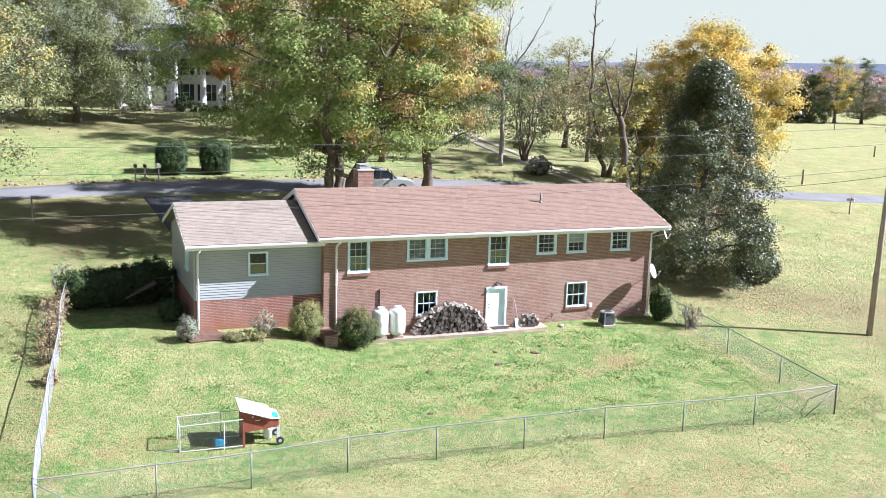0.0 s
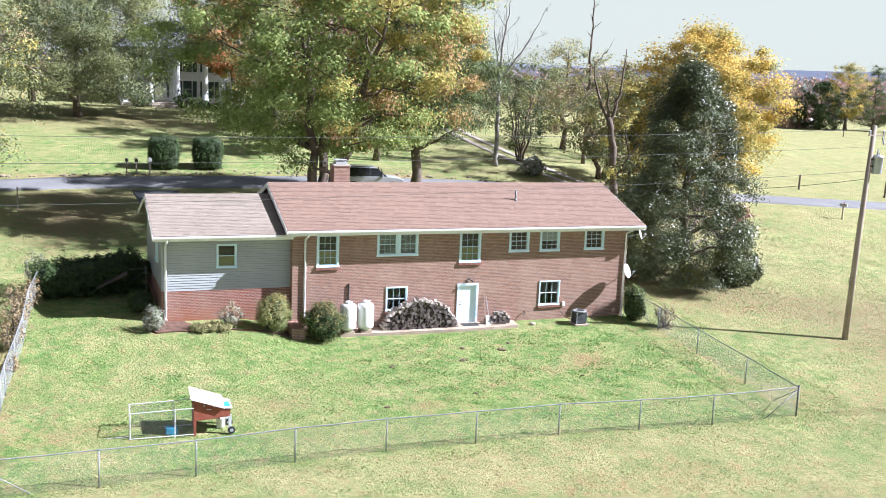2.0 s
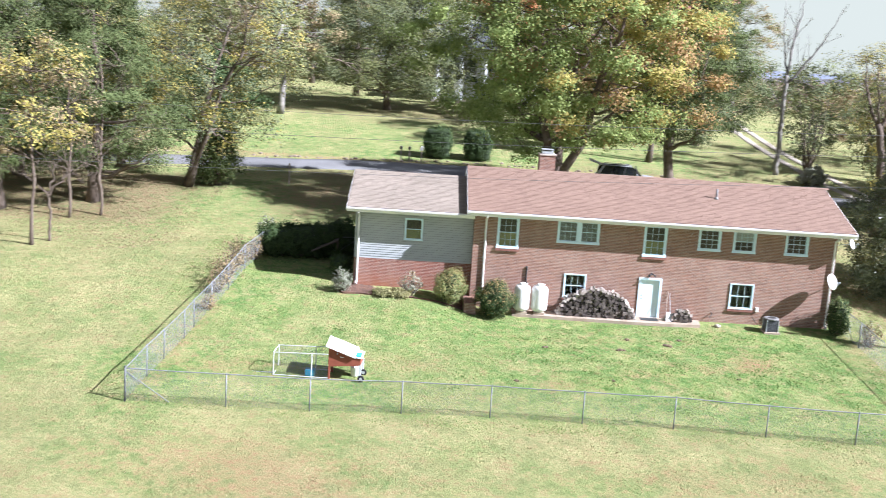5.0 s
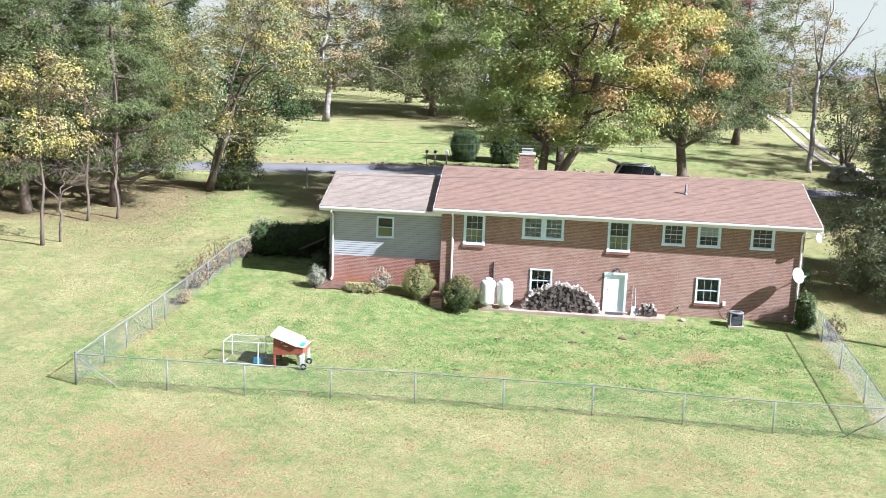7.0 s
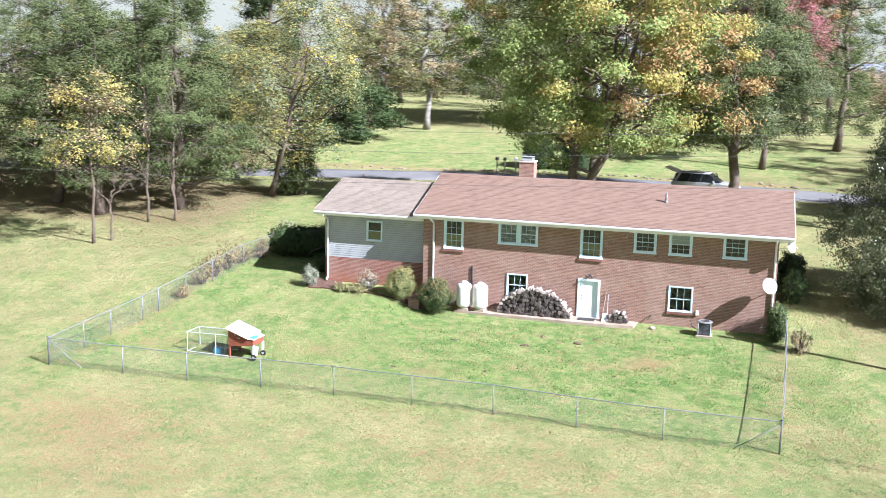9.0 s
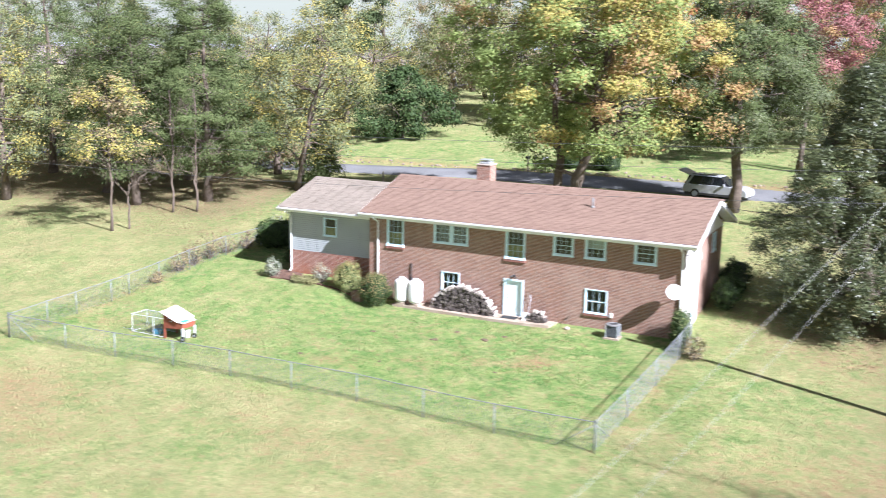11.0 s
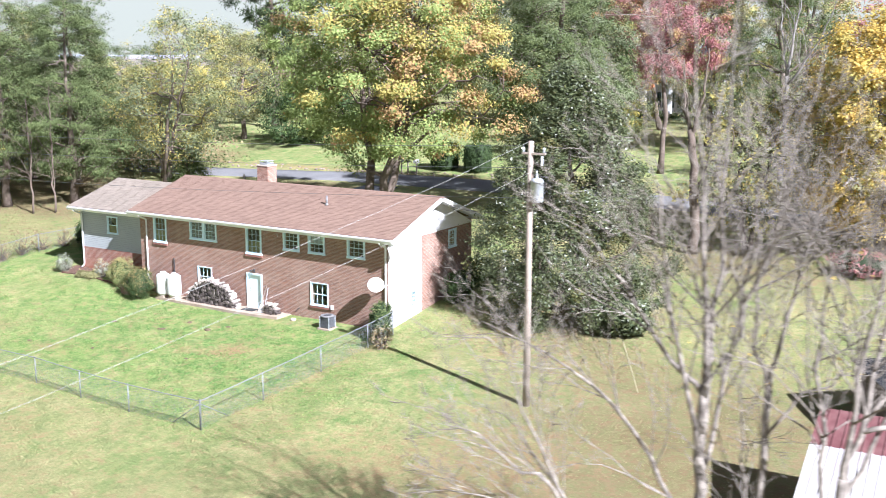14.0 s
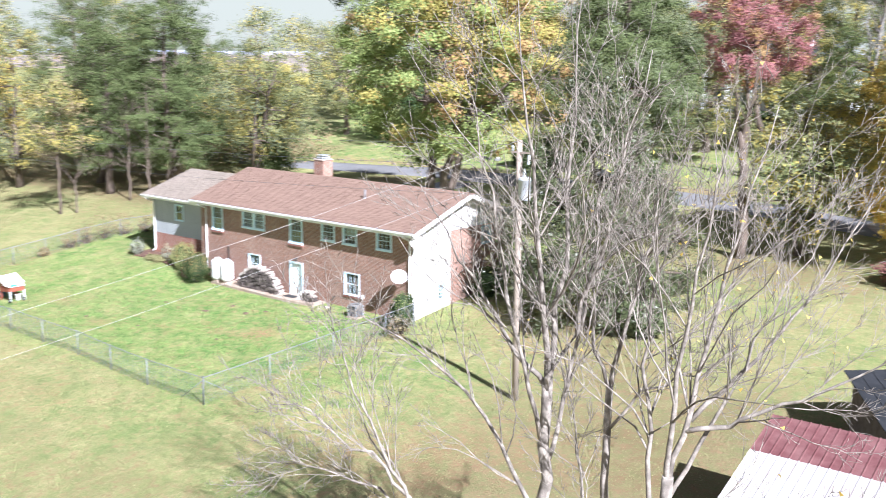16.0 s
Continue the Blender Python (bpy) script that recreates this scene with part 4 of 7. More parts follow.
# ---- trees ----
def leaf_cloud(rng, centres, spread_xyz, count, size, aspect, outward_from, up=0.5, out=0.4, wild=0.7, along=0.0):
    """Small three-cornered leaves scattered round clump centres: vertices, faces and each leaf's clump."""
    own = rng.randint(0, len(centres), count)
    ball = rng.normal(0, 1, (count, 3))
    ball *= 0.88 * rng.uniform(0.55, 1.45, (len(centres), 1))[own]
    pos = centres[own] + ball * spread_xyz
    away = pos - outward_from
    away /= np.linalg.norm(away, axis=1, keepdims=True) + 1e-6
    puff = (pos - centres[own]) / spread_xyz
    away = away + 0.9 * puff / (np.linalg.norm(puff, axis=1, keepdims=True) + 1e-6)
    nor = away * out + np.array([0, 0, up]) + rng.normal(0, wild, (count, 3))
    nor /= np.linalg.norm(nor, axis=1, keepdims=True) + 1e-6
    side = np.cross(nor, rng.normal(0, 1, (count, 3)) * (1 - along) + along * (away + np.array([0, 0, -0.2])))
    side /= np.linalg.norm(side, axis=1, keepdims=True) + 1e-6
    long = np.cross(side, nor)
    s = size * rng.uniform(0.65, 1.35, (count, 1))
    a, b = long * s / 2, side * s * aspect / 2
    bend = nor * s * 0.12
    verts = np.stack([pos - 0.9 * a + b, pos - 0.9 * a - b, pos + 1.1 * a + bend], 1).reshape(-1, 3)
    faces = np.arange(3 * count).reshape(-1, 3)
    return verts, faces, own, pos


def bent(rng, p, q, n, wob, sag=0.0):
    p, q = np.array(p, float), np.array(q, float)
    t = np.linspace(0, 1, n)[:, None]
    pts = p + (q - p) * t
    size = np.linalg.norm(q - p)
    pts[1:-1] += rng.normal(0, wob * size / n, (n - 2, 3))
    pts[:, 2:] += sag * size * (t - t * t)
    return pts


def tree(name, label, x, y, h, r, low, mats, seed, leaves=12000, clumps=140, size=0.3, aspect=0.7, trunk=0.3, stems=1, lean=(0, 0), bark=BARK, profile="round", fill=0.42, clump=0.85, squash=0.75, limbs=14, share=None, up=0.45, out=0.6, wild=0.5, along=0.0, lumpy=0.22, category="tree", group=""):
    """A tree: tapered stems, limbs out to the clumps, twigs, and a crown of single leaves with gaps."""
    rng = np.random.RandomState(seed)
    base = np.array([x, y, gz(x, y) - 0.1])
    top = base + np.array([lean[0], lean[1], h])
    tt = rng.uniform(0, 1, clumps * 3) if profile != "cone" else 1 - np.sqrt(rng.uniform(0.0, 1, clumps * 3))
    ang = rng.uniform(0, 2 * math.pi, clumps * 3)
    if profile == "round":
        env = np.sqrt(np.clip(1 - (2 * tt**0.9 - 0.95) ** 2, 0.03, 1))
    elif profile == "cone":
        env = np.clip(1.0 - tt, 0.03, 1) ** 0.75 * np.clip(0.45 + 2.5 * tt, 0, 1)
    elif profile == "vase":
        env = 0.35 + 0.75 * np.sqrt(np.clip(1 - (1.9 * tt - 1.15) ** 2, 0.0, 1))
    elif profile == "pyramid":
        env = np.clip(1.0 - tt, 0.03, 1) ** 0.62 * np.clip(0.8 + 0.9 * tt, 0, 1)
    elif profile == "skirt":
        env = np.clip(1.0 - tt**2.0, 0.03, 1) ** 0.75 * np.clip(0.8 + 0.7 * tt, 0, 1)
    else:  # column
        env = np.clip(1.15 - tt, 0.05, 1) ** 0.45 * np.clip(0.6 + 2 * tt, 0, 1)
    k1, k2, k3 = rng.uniform(0, 6.3, 3)
    env = env * (1 + lumpy * np.sin(2 * ang + k1 + 2 * tt) + lumpy * 0.8 * np.sin(3 * ang + k2 - 5 * tt) + lumpy * 0.6 * np.sin(5 * ang + k3 + 9 * tt))
    rad = (fill + (1 - fill) * np.sqrt(rng.uniform(0, 1, clumps * 3))) * env * r
    axis = base + (top - base) * (low / h + (1 - low / h) * tt)[:, None]
    cen = axis + np.stack([rad * np.cos(ang), rad * np.sin(ang), rng.normal(0, 0.03 * h, clumps * 3)], 1)
    hollow = np.sin(cen[:, 0] * 1.3 + k1) * np.sin(cen[:, 1] * 1.1 + k2) * np.sin(cen[:, 2] * 1.2 + k3) > 0.32
    cen = cen[~hollow][:clumps]
    cen[:, 2] = np.maximum(cen[:, 2], base[2] + max(0.25, low * 0.8))
    mid = base + (top - base) * 0.55
    wood = Shape()
    trunks = []
    for s in range(stems):
        a = 2 * math.pi * s / max(stems, 1) + k1
        foot = base + np.array([0.5 * trunk * math.cos(a), 0.5 * trunk * math.sin(a), 0]) * (stems > 1)
        head = top + np.array([0.42 * r * math.cos(a), 0.42 * r * math.sin(a), -0.12 * h]) * (stems > 1) - np.array([0, 0, 0.06 * h])
        pts = bent(rng, foot, head, 10, 0.12)
        rr = trunk / math.sqrt(stems) * np.clip(1 - np.linspace(0, 0.94, 10), 0.05, 1) ** 0.8
        rr[0] *= 1.35
        wood.tube(pts, rr, 9)
        trunks.append((pts, rr))
    ends = cen[rng.choice(len(cen), min(limbs, len(cen)), replace=False)]
    joints = [p for pts, _ in trunks for p in pts[3:]]
    for e in ends:
        pts, rr = trunks[rng.randint(stems)]
        drop = e[2] - 0.45 * np.hypot(*(e[:2] - pts[4][:2]))
        i = int(np.clip(np.searchsorted(pts[:, 2], max(drop, base[2] + 0.6 * low)), 1, 8))
        limb = bent(rng, pts[i], e, 7, 0.25, 0.12 if profile != "cone" else -0.06)
        wood.tube(limb, np.linspace(max(0.55 * rr[i], 0.03), 0.015, 7), 6, caps=False)
        joints += list(limb[2:])
    joints = np.array(joints)
    for c in cen:
        d = np.linalg.norm(joints - c, axis=1) + 0.5 * np.clip(joints[:, 2] - c[2], 0, 9)
        wood.tube(bent(rng, joints[d.argmin()], c, 4, 0.3), [0.03, 0.022, 0.014, 0.006], 3, caps=False)
    holder = thing(name, label, category, tuple(base), group=group)
    inv = Matrix.Translation(-Vector(base))
    trunk_mesh = wood.mesh("trunk", bark, True)
    trunk_mesh.transform(inv)
    part("trunk", trunk_mesh, bark, holder)
    if leaves:
        v, f, own, pos = leaf_cloud(rng, cen, np.array([clump, clump, clump * squash]) * (0.6 + 0.4 * r / 6), leaves, size, aspect, mid, up, out, wild, along)
        v[:, 2] = np.maximum(v[:, 2], base[2] + 0.12)
        idx = None
        if len(mats) > 1:
            rel = np.clip((pos[:, 2] - base[2] - low) / (h - low), 0, 1)
            edge = np.linalg.norm((pos - mid)[:, :2], axis=1) / r
            pick = np.where(rng.uniform(0, 1, leaves) < 0.75, rng.uniform(0, 1, len(cen))[own], rng.uniform(0, 0.999, leaves))
            idx = share(pick, rel, edge, pos - base) if share else (pick * len(mats)).astype(int)
        me = array_mesh("crown", v - base, f, mats, idx)
        part("crown", me, mats, holder)
    return holder


def maple_share(pick, rel, edge, off):
    """Yellow and orange towards the sunny, outer and upper side; green within and below."""
    turned = -0.12 + 0.72 * rel + 0.20 * edge + 0.07 * off[:, 0]
    rust = 0.02 + 0.10 * rel + 0.034 * np.clip(off[:, 0] + 1, 0, 9)
    return np.where(pick < turned * 0.40, 1, np.where(pick < turned * 0.40 + 0.9 * rust, 2, 0)).astype(int)


tree("maple_tree", "large spreading maple turning from green to yellow", 5.4, 16.8, 19.5, 8.3, 5.6, [L_GREEN, L_YELLOW, L_ORANGE], 11, 150000, 300, 0.16, 0.75, 0.62, 3, share=maple_share, limbs=54, clump=0.52, squash=0.62, fill=0.36, lean=(1.6, 0.6), lumpy=0.26)
tree("cedar_tree", "tall spreading dark green cedar with a bare lower trunk", 14.8, 25.8, 20.5, 7.4, 5.6, [L_CEDAR, L_CEDAR_GREY, L_CEDAR], 12, 130000, 420, 0.2, 0.3, 0.40, 1, profile="cone", fill=0.45, clump=0.42, squash=0.6, along=0.5, limbs=44)
tree("magnolia_tree", "dense dark glossy magnolia with foliage to the ground", 25.4, 6.0, 12.4, 4.9, 0.2, [L_MAGNOLIA, L_MAG_UNDER], 13, 170000, 460, 0.135, 0.48, 0.3, 1, profile="pyramid", fill=0.55, clump=0.39, squash=0.75, share=lambda p, rel, e, o: (p < 0.12).astype(int), limbs=20, up=0.6, wild=0.8, lumpy=0.2, lean=(-1.0, -0.4))
tree("golden_maple", "broad maple in full golden autumn leaf", 37.4, 22.6, 13.8, 5.9, 2.2, [L_GOLD, L_YELLOW, L_OLIVE], 142, 84000, 230, 0.165, 0.8, 0.40, 2, limbs=34, share=lambda p, rel, e, o: np.where(p < 0.5, 0, np.where(p < 0.92, 1, 2)), clump=0.5, lumpy=0.14, squash=0.7)
tree("red_maple", "maple in crimson autumn leaf", 17.1, 42.6, 17.0, 4.4, 8.5, [L_RED, L_ORANGE], 15, 34000, 110, 0.15, 0.8, 0.26, 1, share=lambda p, rel, e, o: (p < 0.13).astype(int), clump=0.5)
tree("thicket_tree", "olive-leaved small tree crowding the snag", 30.2, 20.2, 9.5, 3.2, 1.5, [L_YELLOW, L_OLIVE, L_CEDAR_GREY], 161, 10000, 90, 0.19, 0.75, 0.2, 2, profile="vase", clump=0.5)
tree("thicket_tree", "many-stemmed grey-green small tree", 31.5, 42.5, 9.5, 4.2, 2.0, [L_OLIVE, L_CEDAR_GREY], 18, 9000, 80, 0.20, 0.7, 0.28, 6, profile="vase", clump=0.5)
tree("thicket_tree", "crooked grey-green tree over a bank", 36.0, 35.0, 10.0, 5.0, 2.2, [L_OLIVE, L_TAN], 19, 12000, 90, 0.21, 0.7, 0.34, 2, profile="vase", clump=0.55)

# the wood at the edge of the yard
young = tree("young_tree", "thin young tree with sparse olive-yellow leaves", -22.5, 3.3, 10.5, 3.2, 5.0, [L_OLIVE, L_TAN, L_YELLOW], 21, 6500, 90, 0.14, 0.8, 0.10, 1, clump=0.5, limbs=34)
WOOD = [  # x, y, height, radius, low, leaf kinds, profile, leaves
    (-23.0, 14.0, 15.5, 4.8, 2.6, "cedar", "column", 24000),
    (-27.5, 11.0, 14.0, 3.8, 2.4, "cedar", "column", 14000),
    (-33.0, 13.5, 16.5, 4.5, 2.8, "cedar", "column", 14000),
    (-39.5, 9.0, 15.0, 4.6, 2.5, "olive", "round", 9000),
    (-30.0, 20.0, 18.0, 4.6, 3.0, "cedar", "column", 14000),
    (-44.0, 18.0, 18.0, 5.0, 2.0, "cedar", "column", 10000),
    (-16.9, 20.8, 4.2, 1.5, 0.4, "cedar", "column", 4000),
    (-25.0, 26.0, 10.5, 4.5, 3.0, "olive", "round", 9000),
    (-37.0, 29.0, 11.0, 5.5, 3.0, "olive", "round", 9000),
    (-52.0, 12.0, 17.0, 5.5, 2.0, "gold", "round", 8000),
    (-36.0, 55.0, 27.0, 5.0, 9.0, "pine", "round", 14000),
    (-34.0, 47.0, 12.0, 5.0, 3.0, "olive", "round", 8000),
    (-45.0, 40.0, 11.0, 6.0, 3.0, "cedar", "column", 9000),
    (-60.0, 30.0, 20.0, 6.0, 2.0, "olive", "round", 8000),
    (-18.4, 57.5, 17.5, 6.0, 4.5, "tan", "vase", 11000),
    (-7.7, 65.0, 19.0, 8.0, 2.6, "greycedar", "skirt", 64000),
    (-12.2, 77.5, 19.0, 5.2, 2.6, "cedar", "column", 12000),
    (-30.0, 82.0, 12.5, 6.5, 3.0, "olive", "round", 8000),
    (-42.0, 72.0, 13.0, 6.5, 2.0, "olive", "round", 8000),
    (-20.0, 96.0, 20.0, 7.0, 3.0, "cedar", "column", 8000),
    (14.0, 78.0, 18.0, 6.0, 3.0, "green", "round", 9000),
    (24.0, 66.0, 19.0, 5.0, 4.0, "greycedar", "column", 9000),
    (24.0, 54.0, 18.0, 5.6, 2.0, "cedar", "column", 16000),
    (40.0, 50.0, 11.0, 5.0, 2.0, "pale", "round", 6000),
    (47.0, 44.0, 10.0, 4.5, 2.0, "pale", "vase", 5000),
    (43.0, 30.0, 12.0, 4.2, 2.4, "pale", "round", 7000),
    (9.4, 52.0, 14.0, 4.2, 2.0, "olive", "round", 9000),
    (17.0, 57.0, 15.0, 4.6, 2.5, "olive", "round", 9000),
    (22.0, 75.0, 17.0, 5.5, 2.5, "olive", "round", 9000),
    (21.0, 88.0, 20.0, 6.5, 3.0, "red", "round", 8000),
    (-33.0, 77.0, 12.0, 6.5, 2.5, "olive", "round", 9000),
    (-25.0, 62.0, 17.0, 5.0, 3.0, "tan", "vase", 7000),
    (-38.0, 95.0, 23.0, 8.0, 2.5, "cedar", "column", 9000),
    (-27.0, 104.0, 22.0, 8.0, 2.5, "olive", "round", 9000),
    (-16.0, 110.0, 21.0, 8.0, 2.5, "green", "round", 9000),
    (-50.0, 88.0, 22.0, 8.0, 2.5, "olive", "round", 8000),
    (0.0, 98.0, 19.0, 7.0, 3.0, "green", "round", 8000),
    (-72.0, 18.0, 18.0, 6.0, 2.0, "cedar", "column", 7000),
    (-84.0, 30.0, 20.0, 7.0, 2.0, "olive", "round", 7000),
    (-62.0, 8.0, 16.0, 5.5, 2.0, "olive", "round", 7000),
    (-90.0, 55.0, 22.0, 8.0, 2.0, "cedar", "column", 7000),
    (-75.0, 80.0, 12.0, 8.0, 2.0, "olive", "round", 7000),
    (-46.0, 26.0, 17.0, 5.0, 3.0, "cedar", "column", 8000),
    (-36.0, 20.0, 15.0, 4.0, 3.0, "olive", "round", 8000),
    (-66.0, 52.0, 12.0, 7.0, 2.0, "cedar", "column", 7000),
    (-58.0, 70.0, 12.0, 7.5, 2.0, "olive", "round", 7000),
    (36.0, 84.0, 15.0, 6.0, 2.0, "tan", "round", 6000),
    (142.0, 112.0, 13.5, 5.0, 1.4, "cedar", "cone", 11000),
    (135.5, 112.5, 12.6, 4.7, 3.0, "gold", "round", 7000),
    (130.0, 113.5, 9.0, 4.4, 0.6, "pine", "round", 6000),
    (126.5, 116.0, 6.0, 3.0, 0.5, "cedar", "round", 3000),
    (150.0, 108.0, 9.0, 4.0, 1.0, "cedar", "round", 3500),
    (164.0, 104.0, 11.0, 5.0, 1.0, "olive", "round", 3500),
]
L_RUST = leafy("rust_leaves", (0.50, 0.20, 0.08), (0.55, 0.28, 0.12), (0.42, 0.16, 0.08))
KINDS = {
    "cedar": ("cedar_tree", "dense dark green cedar at the wood's edge", [L_CEDAR], 0.21, 0.32, 0.6),
    "greycedar": ("cedar_tree", "broad grey-green evergreen on the far lawn", [L_CEDAR_GREY, L_OLIVE], 0.25, 0.4, 0.4),
    "olive": ("hardwood_tree", "hardwood with thin olive autumn leaves", [L_OLIVE, L_CEDAR_GREY, L_YELLOW, L_OLIVE], 0.17, 0.75, 0.0),
    "pale": ("hardwood_tree", "hardwood with thin yellow-olive leaves and bare tips", [L_YELLOW, L_OLIVE, L_CEDAR_GREY, L_YELLOW], 0.16, 0.75, 0.0),
    "gold": ("hardwood_tree", "hardwood in golden autumn leaf", [L_YELLOW, L_GOLD, L_OLIVE], 0.22, 0.75, 0.0),
    "tan": ("hardwood_tree", "pale-barked tree with sparse tan leaves", [L_TAN, L_OLIVE], 0.22, 0.75, 0.0),
    "orange": ("maple_tree", "maple with orange leaves before the white house", [L_ORANGE, L_RUST, L_OLIVE], 0.24, 0.8, 0.0),
    "green": ("hardwood_tree", "tall hardwood still in green leaf", [L_GREEN, L_YELLOW], 0.24, 0.75, 0.0),
    "red": ("maple_tree", "far maple in red autumn leaf", [L_RED, L_ORANGE], 0.26, 0.8, 0.0),
    "pine": ("pine_tree", "tall dark pine with open crown", [L_PINE], 0.5, 0.25, 0.5),
}
for i, (x, y, h, r, low, kind, prof, count) in enumerate(WOOD):
    nm, lab, mats, size, aspect, along = KINDS[kind]
    far = math.hypot(x, y) > 60
    tree(nm, lab, x, y, h, r, low, mats, 100 + i, int(count * (2.2 if far else 3.0)), 420 if count > 40000 else 150 if far else 260, size * (0.92 if far else 0.88), aspect, 0.24 + 0.006 * h, 1, profile=prof, clump=0.8 if count > 40000 else 0.5, along=along, limbs=24, fill=0.4, squash=0.5 if kind == "cedar" else 0.65, lumpy=0.3, bark=BARK_GREY if kind == "tan" else BARK)
tree("maple_tree", "maple with rusty orange leaves before the white house", 9.2, 66.0, 17.0, 4.6, 5.2, [L_ORANGE, L_RUST, L_OLIVE], 261, 34000, 150, 0.24, 0.8, 0.32, 1, lean=(-4.2, 0), clump=0.5, limbs=22, squash=0.6)
tree("leaning_tree", "leaning tree with thin yellow-green leaves", -18.6, 19.8, 14.5, 5.6, 4.0, [L_OLIVE, L_CEDAR_GREY, L_YELLOW], 23, 20000, 140, 0.15, 0.75, 0.34, 2, lean=(3.6, -1.0), clump=0.55, limbs=24)
tree("evergreen_shrub", "large round dark evergreen shrub on the lawn", -24.0, 47.0, 7.2, 5.0, 0.3, [L_HEDGE], 24, 20000, 140, 0.26, 0.6, 0.2, 3, clump=0.55, category="shrub")

# bare trees beside the shed, close to the camera's way
def limb_tree(name, label, x, y, facing, limbs, seed, bark=BARK_DULL, side=(14, 7, 4), reach=(0.62, 0.50, 0.42), lift=0.12, leaf_mat=None, leaf_count=0):
    """A leafless tree from its main limbs: each is (across, deep, up) at its start, bend and end, and its radius; finer branches grow along them."""
    rng = np.random.RandomState(seed)
    base = np.array([x, y, gz(x, y)])
    deep = np.array([*facing, 0.0]) / math.hypot(*facing)
    across = np.array([deep[1], -deep[0], 0.0])
    tips = []
    holder = thing(name, label, "tree", tuple(base))

    def grow(wood, pts, r0, r1, level):
        wood.tube(pts, np.linspace(r0, r1, len(pts)) , (9, 5, 4, 3)[level], caps=level == 0)
        if level >= len(side):
            tips.append(pts[-1])
            return
        length = np.linalg.norm(np.diff(pts, axis=0), axis=1).sum()
        for c in range(side[level]):
            t = rng.uniform(0.2, 0.97)
            i = min(int(t * (len(pts) - 1)), len(pts) - 2)
            at = pts[i] + (pts[i + 1] - pts[i]) * (t * (len(pts) - 1) - i)
            d = (pts[i + 1] - pts[i]) / np.linalg.norm(pts[i + 1] - pts[i])
            away = rng.normal(0, 1, 3)
            away -= away.dot(d) * d
            away /= np.linalg.norm(away)
            tilt = rng.uniform(0.4, 0.9)
            v = d * math.cos(tilt) + away * math.sin(tilt) + np.array([0, 0, lift])
            run = length * reach[level] * rng.uniform(0.45, 1.1) * (1.15 - 0.6 * t)
            q, line = at.copy(), [at]
            for _ in range(5 if level < 2 else 3):
                v = v / np.linalg.norm(v) + rng.normal(0, 0.15, 3) + np.array([0, 0, 0.05])
                q = q + v / np.linalg.norm(v) * run / (5 if level < 2 else 3)
                line.append(q.copy())
            thick = max(0.0065, (r0 + (r1 - r0) * t) * rng.uniform(0.32, 0.52))
            grow(wood, np.array(line), thick, max(0.003, 0.3 * thick), level + 1)

    for k, (start, bend, end, radius, taper) in enumerate(limbs):
        p, q, r = [across * a + deep * d + np.array([0, 0, z]) for a, d, z in (start, bend, end)]
        tt = np.linspace(0, 1, 12)[:, None]
        pts = (1 - tt) ** 2 * p + 2 * tt * (1 - tt) * q + tt**2 * r
        pts[1:-1] += rng.normal(0, 0.055, (10, 3))
        wood = Shape()
        if taper > 0.5:
            wood.tube(pts, np.linspace(radius, radius * taper, 12), 10)
        else:
            grow(wood, pts, radius, radius * taper, 0)
        kind = "trunk" if taper > 0.5 else "limb"
        part(kind, wood.mesh(kind, bark, True), bark, holder)
    if leaf_count:
        v, f, _, _ = leaf_cloud(rng, np.array(tips), np.array([0.12, 0.12, 0.12]), leaf_count, 0.085, 0.8, np.array([0, 0, 6.0]))
        part("crown", array_mesh("crown", v, f, [leaf_mat]), [leaf_mat], holder)
    return holder


TO_TREE = (-0.526, 0.851)
limb_tree("bare_tree", "pale-barked leafless tree forking into rising limbs", 39.2, -20.4, TO_TREE, [
    ((0.0, 0.0, -0.1), (-0.15, 0.0, 4.2), (0.0, 0.0, 8.5), 0.174, 0.68),
    ((0.0, 0.0, 8.2), (-1.2, 0.3, 9.6), (-3.0, 0.9, 12.6), 0.069, 0.12),
    ((0.0, 0.0, 8.4), (-0.2, -0.4, 11.6), (-0.8, -0.6, 16.6), 0.081, 0.10),
    ((0.0, 0.0, 8.3), (0.3, 0.5, 11.4), (0.5, 0.7, 17.0), 0.081, 0.10),
    ((0.0, 0.0, 8.1), (0.9, -0.5, 10.6), (1.9, -0.4, 15.6), 0.069, 0.12),
    ((0.0, 0.0, 4.2), (-0.9, 0.6, 8.2), (-4.7, 0.8, 9.7), 0.069, 0.15),
    ((0.0, 0.0, 6.4), (0.7, 0.3, 9.0), (1.2, 0.5, 14.0), 0.062, 0.12),
    ((-0.1, 0.0, 7.0), (-0.8, -0.3, 10.2), (-1.9, -0.5, 15.2), 0.062, 0.12),
], 31)
limb_tree("bare_tree", "slender leafless tree with crooked upper limbs", 40.3, -19.8, TO_TREE, [
    ((0.0, 0.0, -0.1), (0.1, 0.0, 4.4), (0.1, 0.0, 8.4), 0.114, 0.7),
    ((0.1, 0.0, 8.2), (0.5, 0.2, 10.6), (1.6, 0.5, 13.8), 0.059, 0.12),
    ((0.1, 0.0, 8.3), (-0.6, -0.3, 9.8), (-0.2, 0.4, 13.6), 0.051, 0.12),
    ((0.1, 0.0, 7.4), (0.9, -0.3, 8.9), (2.5, -0.5, 9.0), 0.041, 0.15),
    ((0.0, 0.0, 3.6), (-0.7, -0.6, 7.0), (-0.8, -0.9, 9.6), 0.046, 0.15),
], 32)
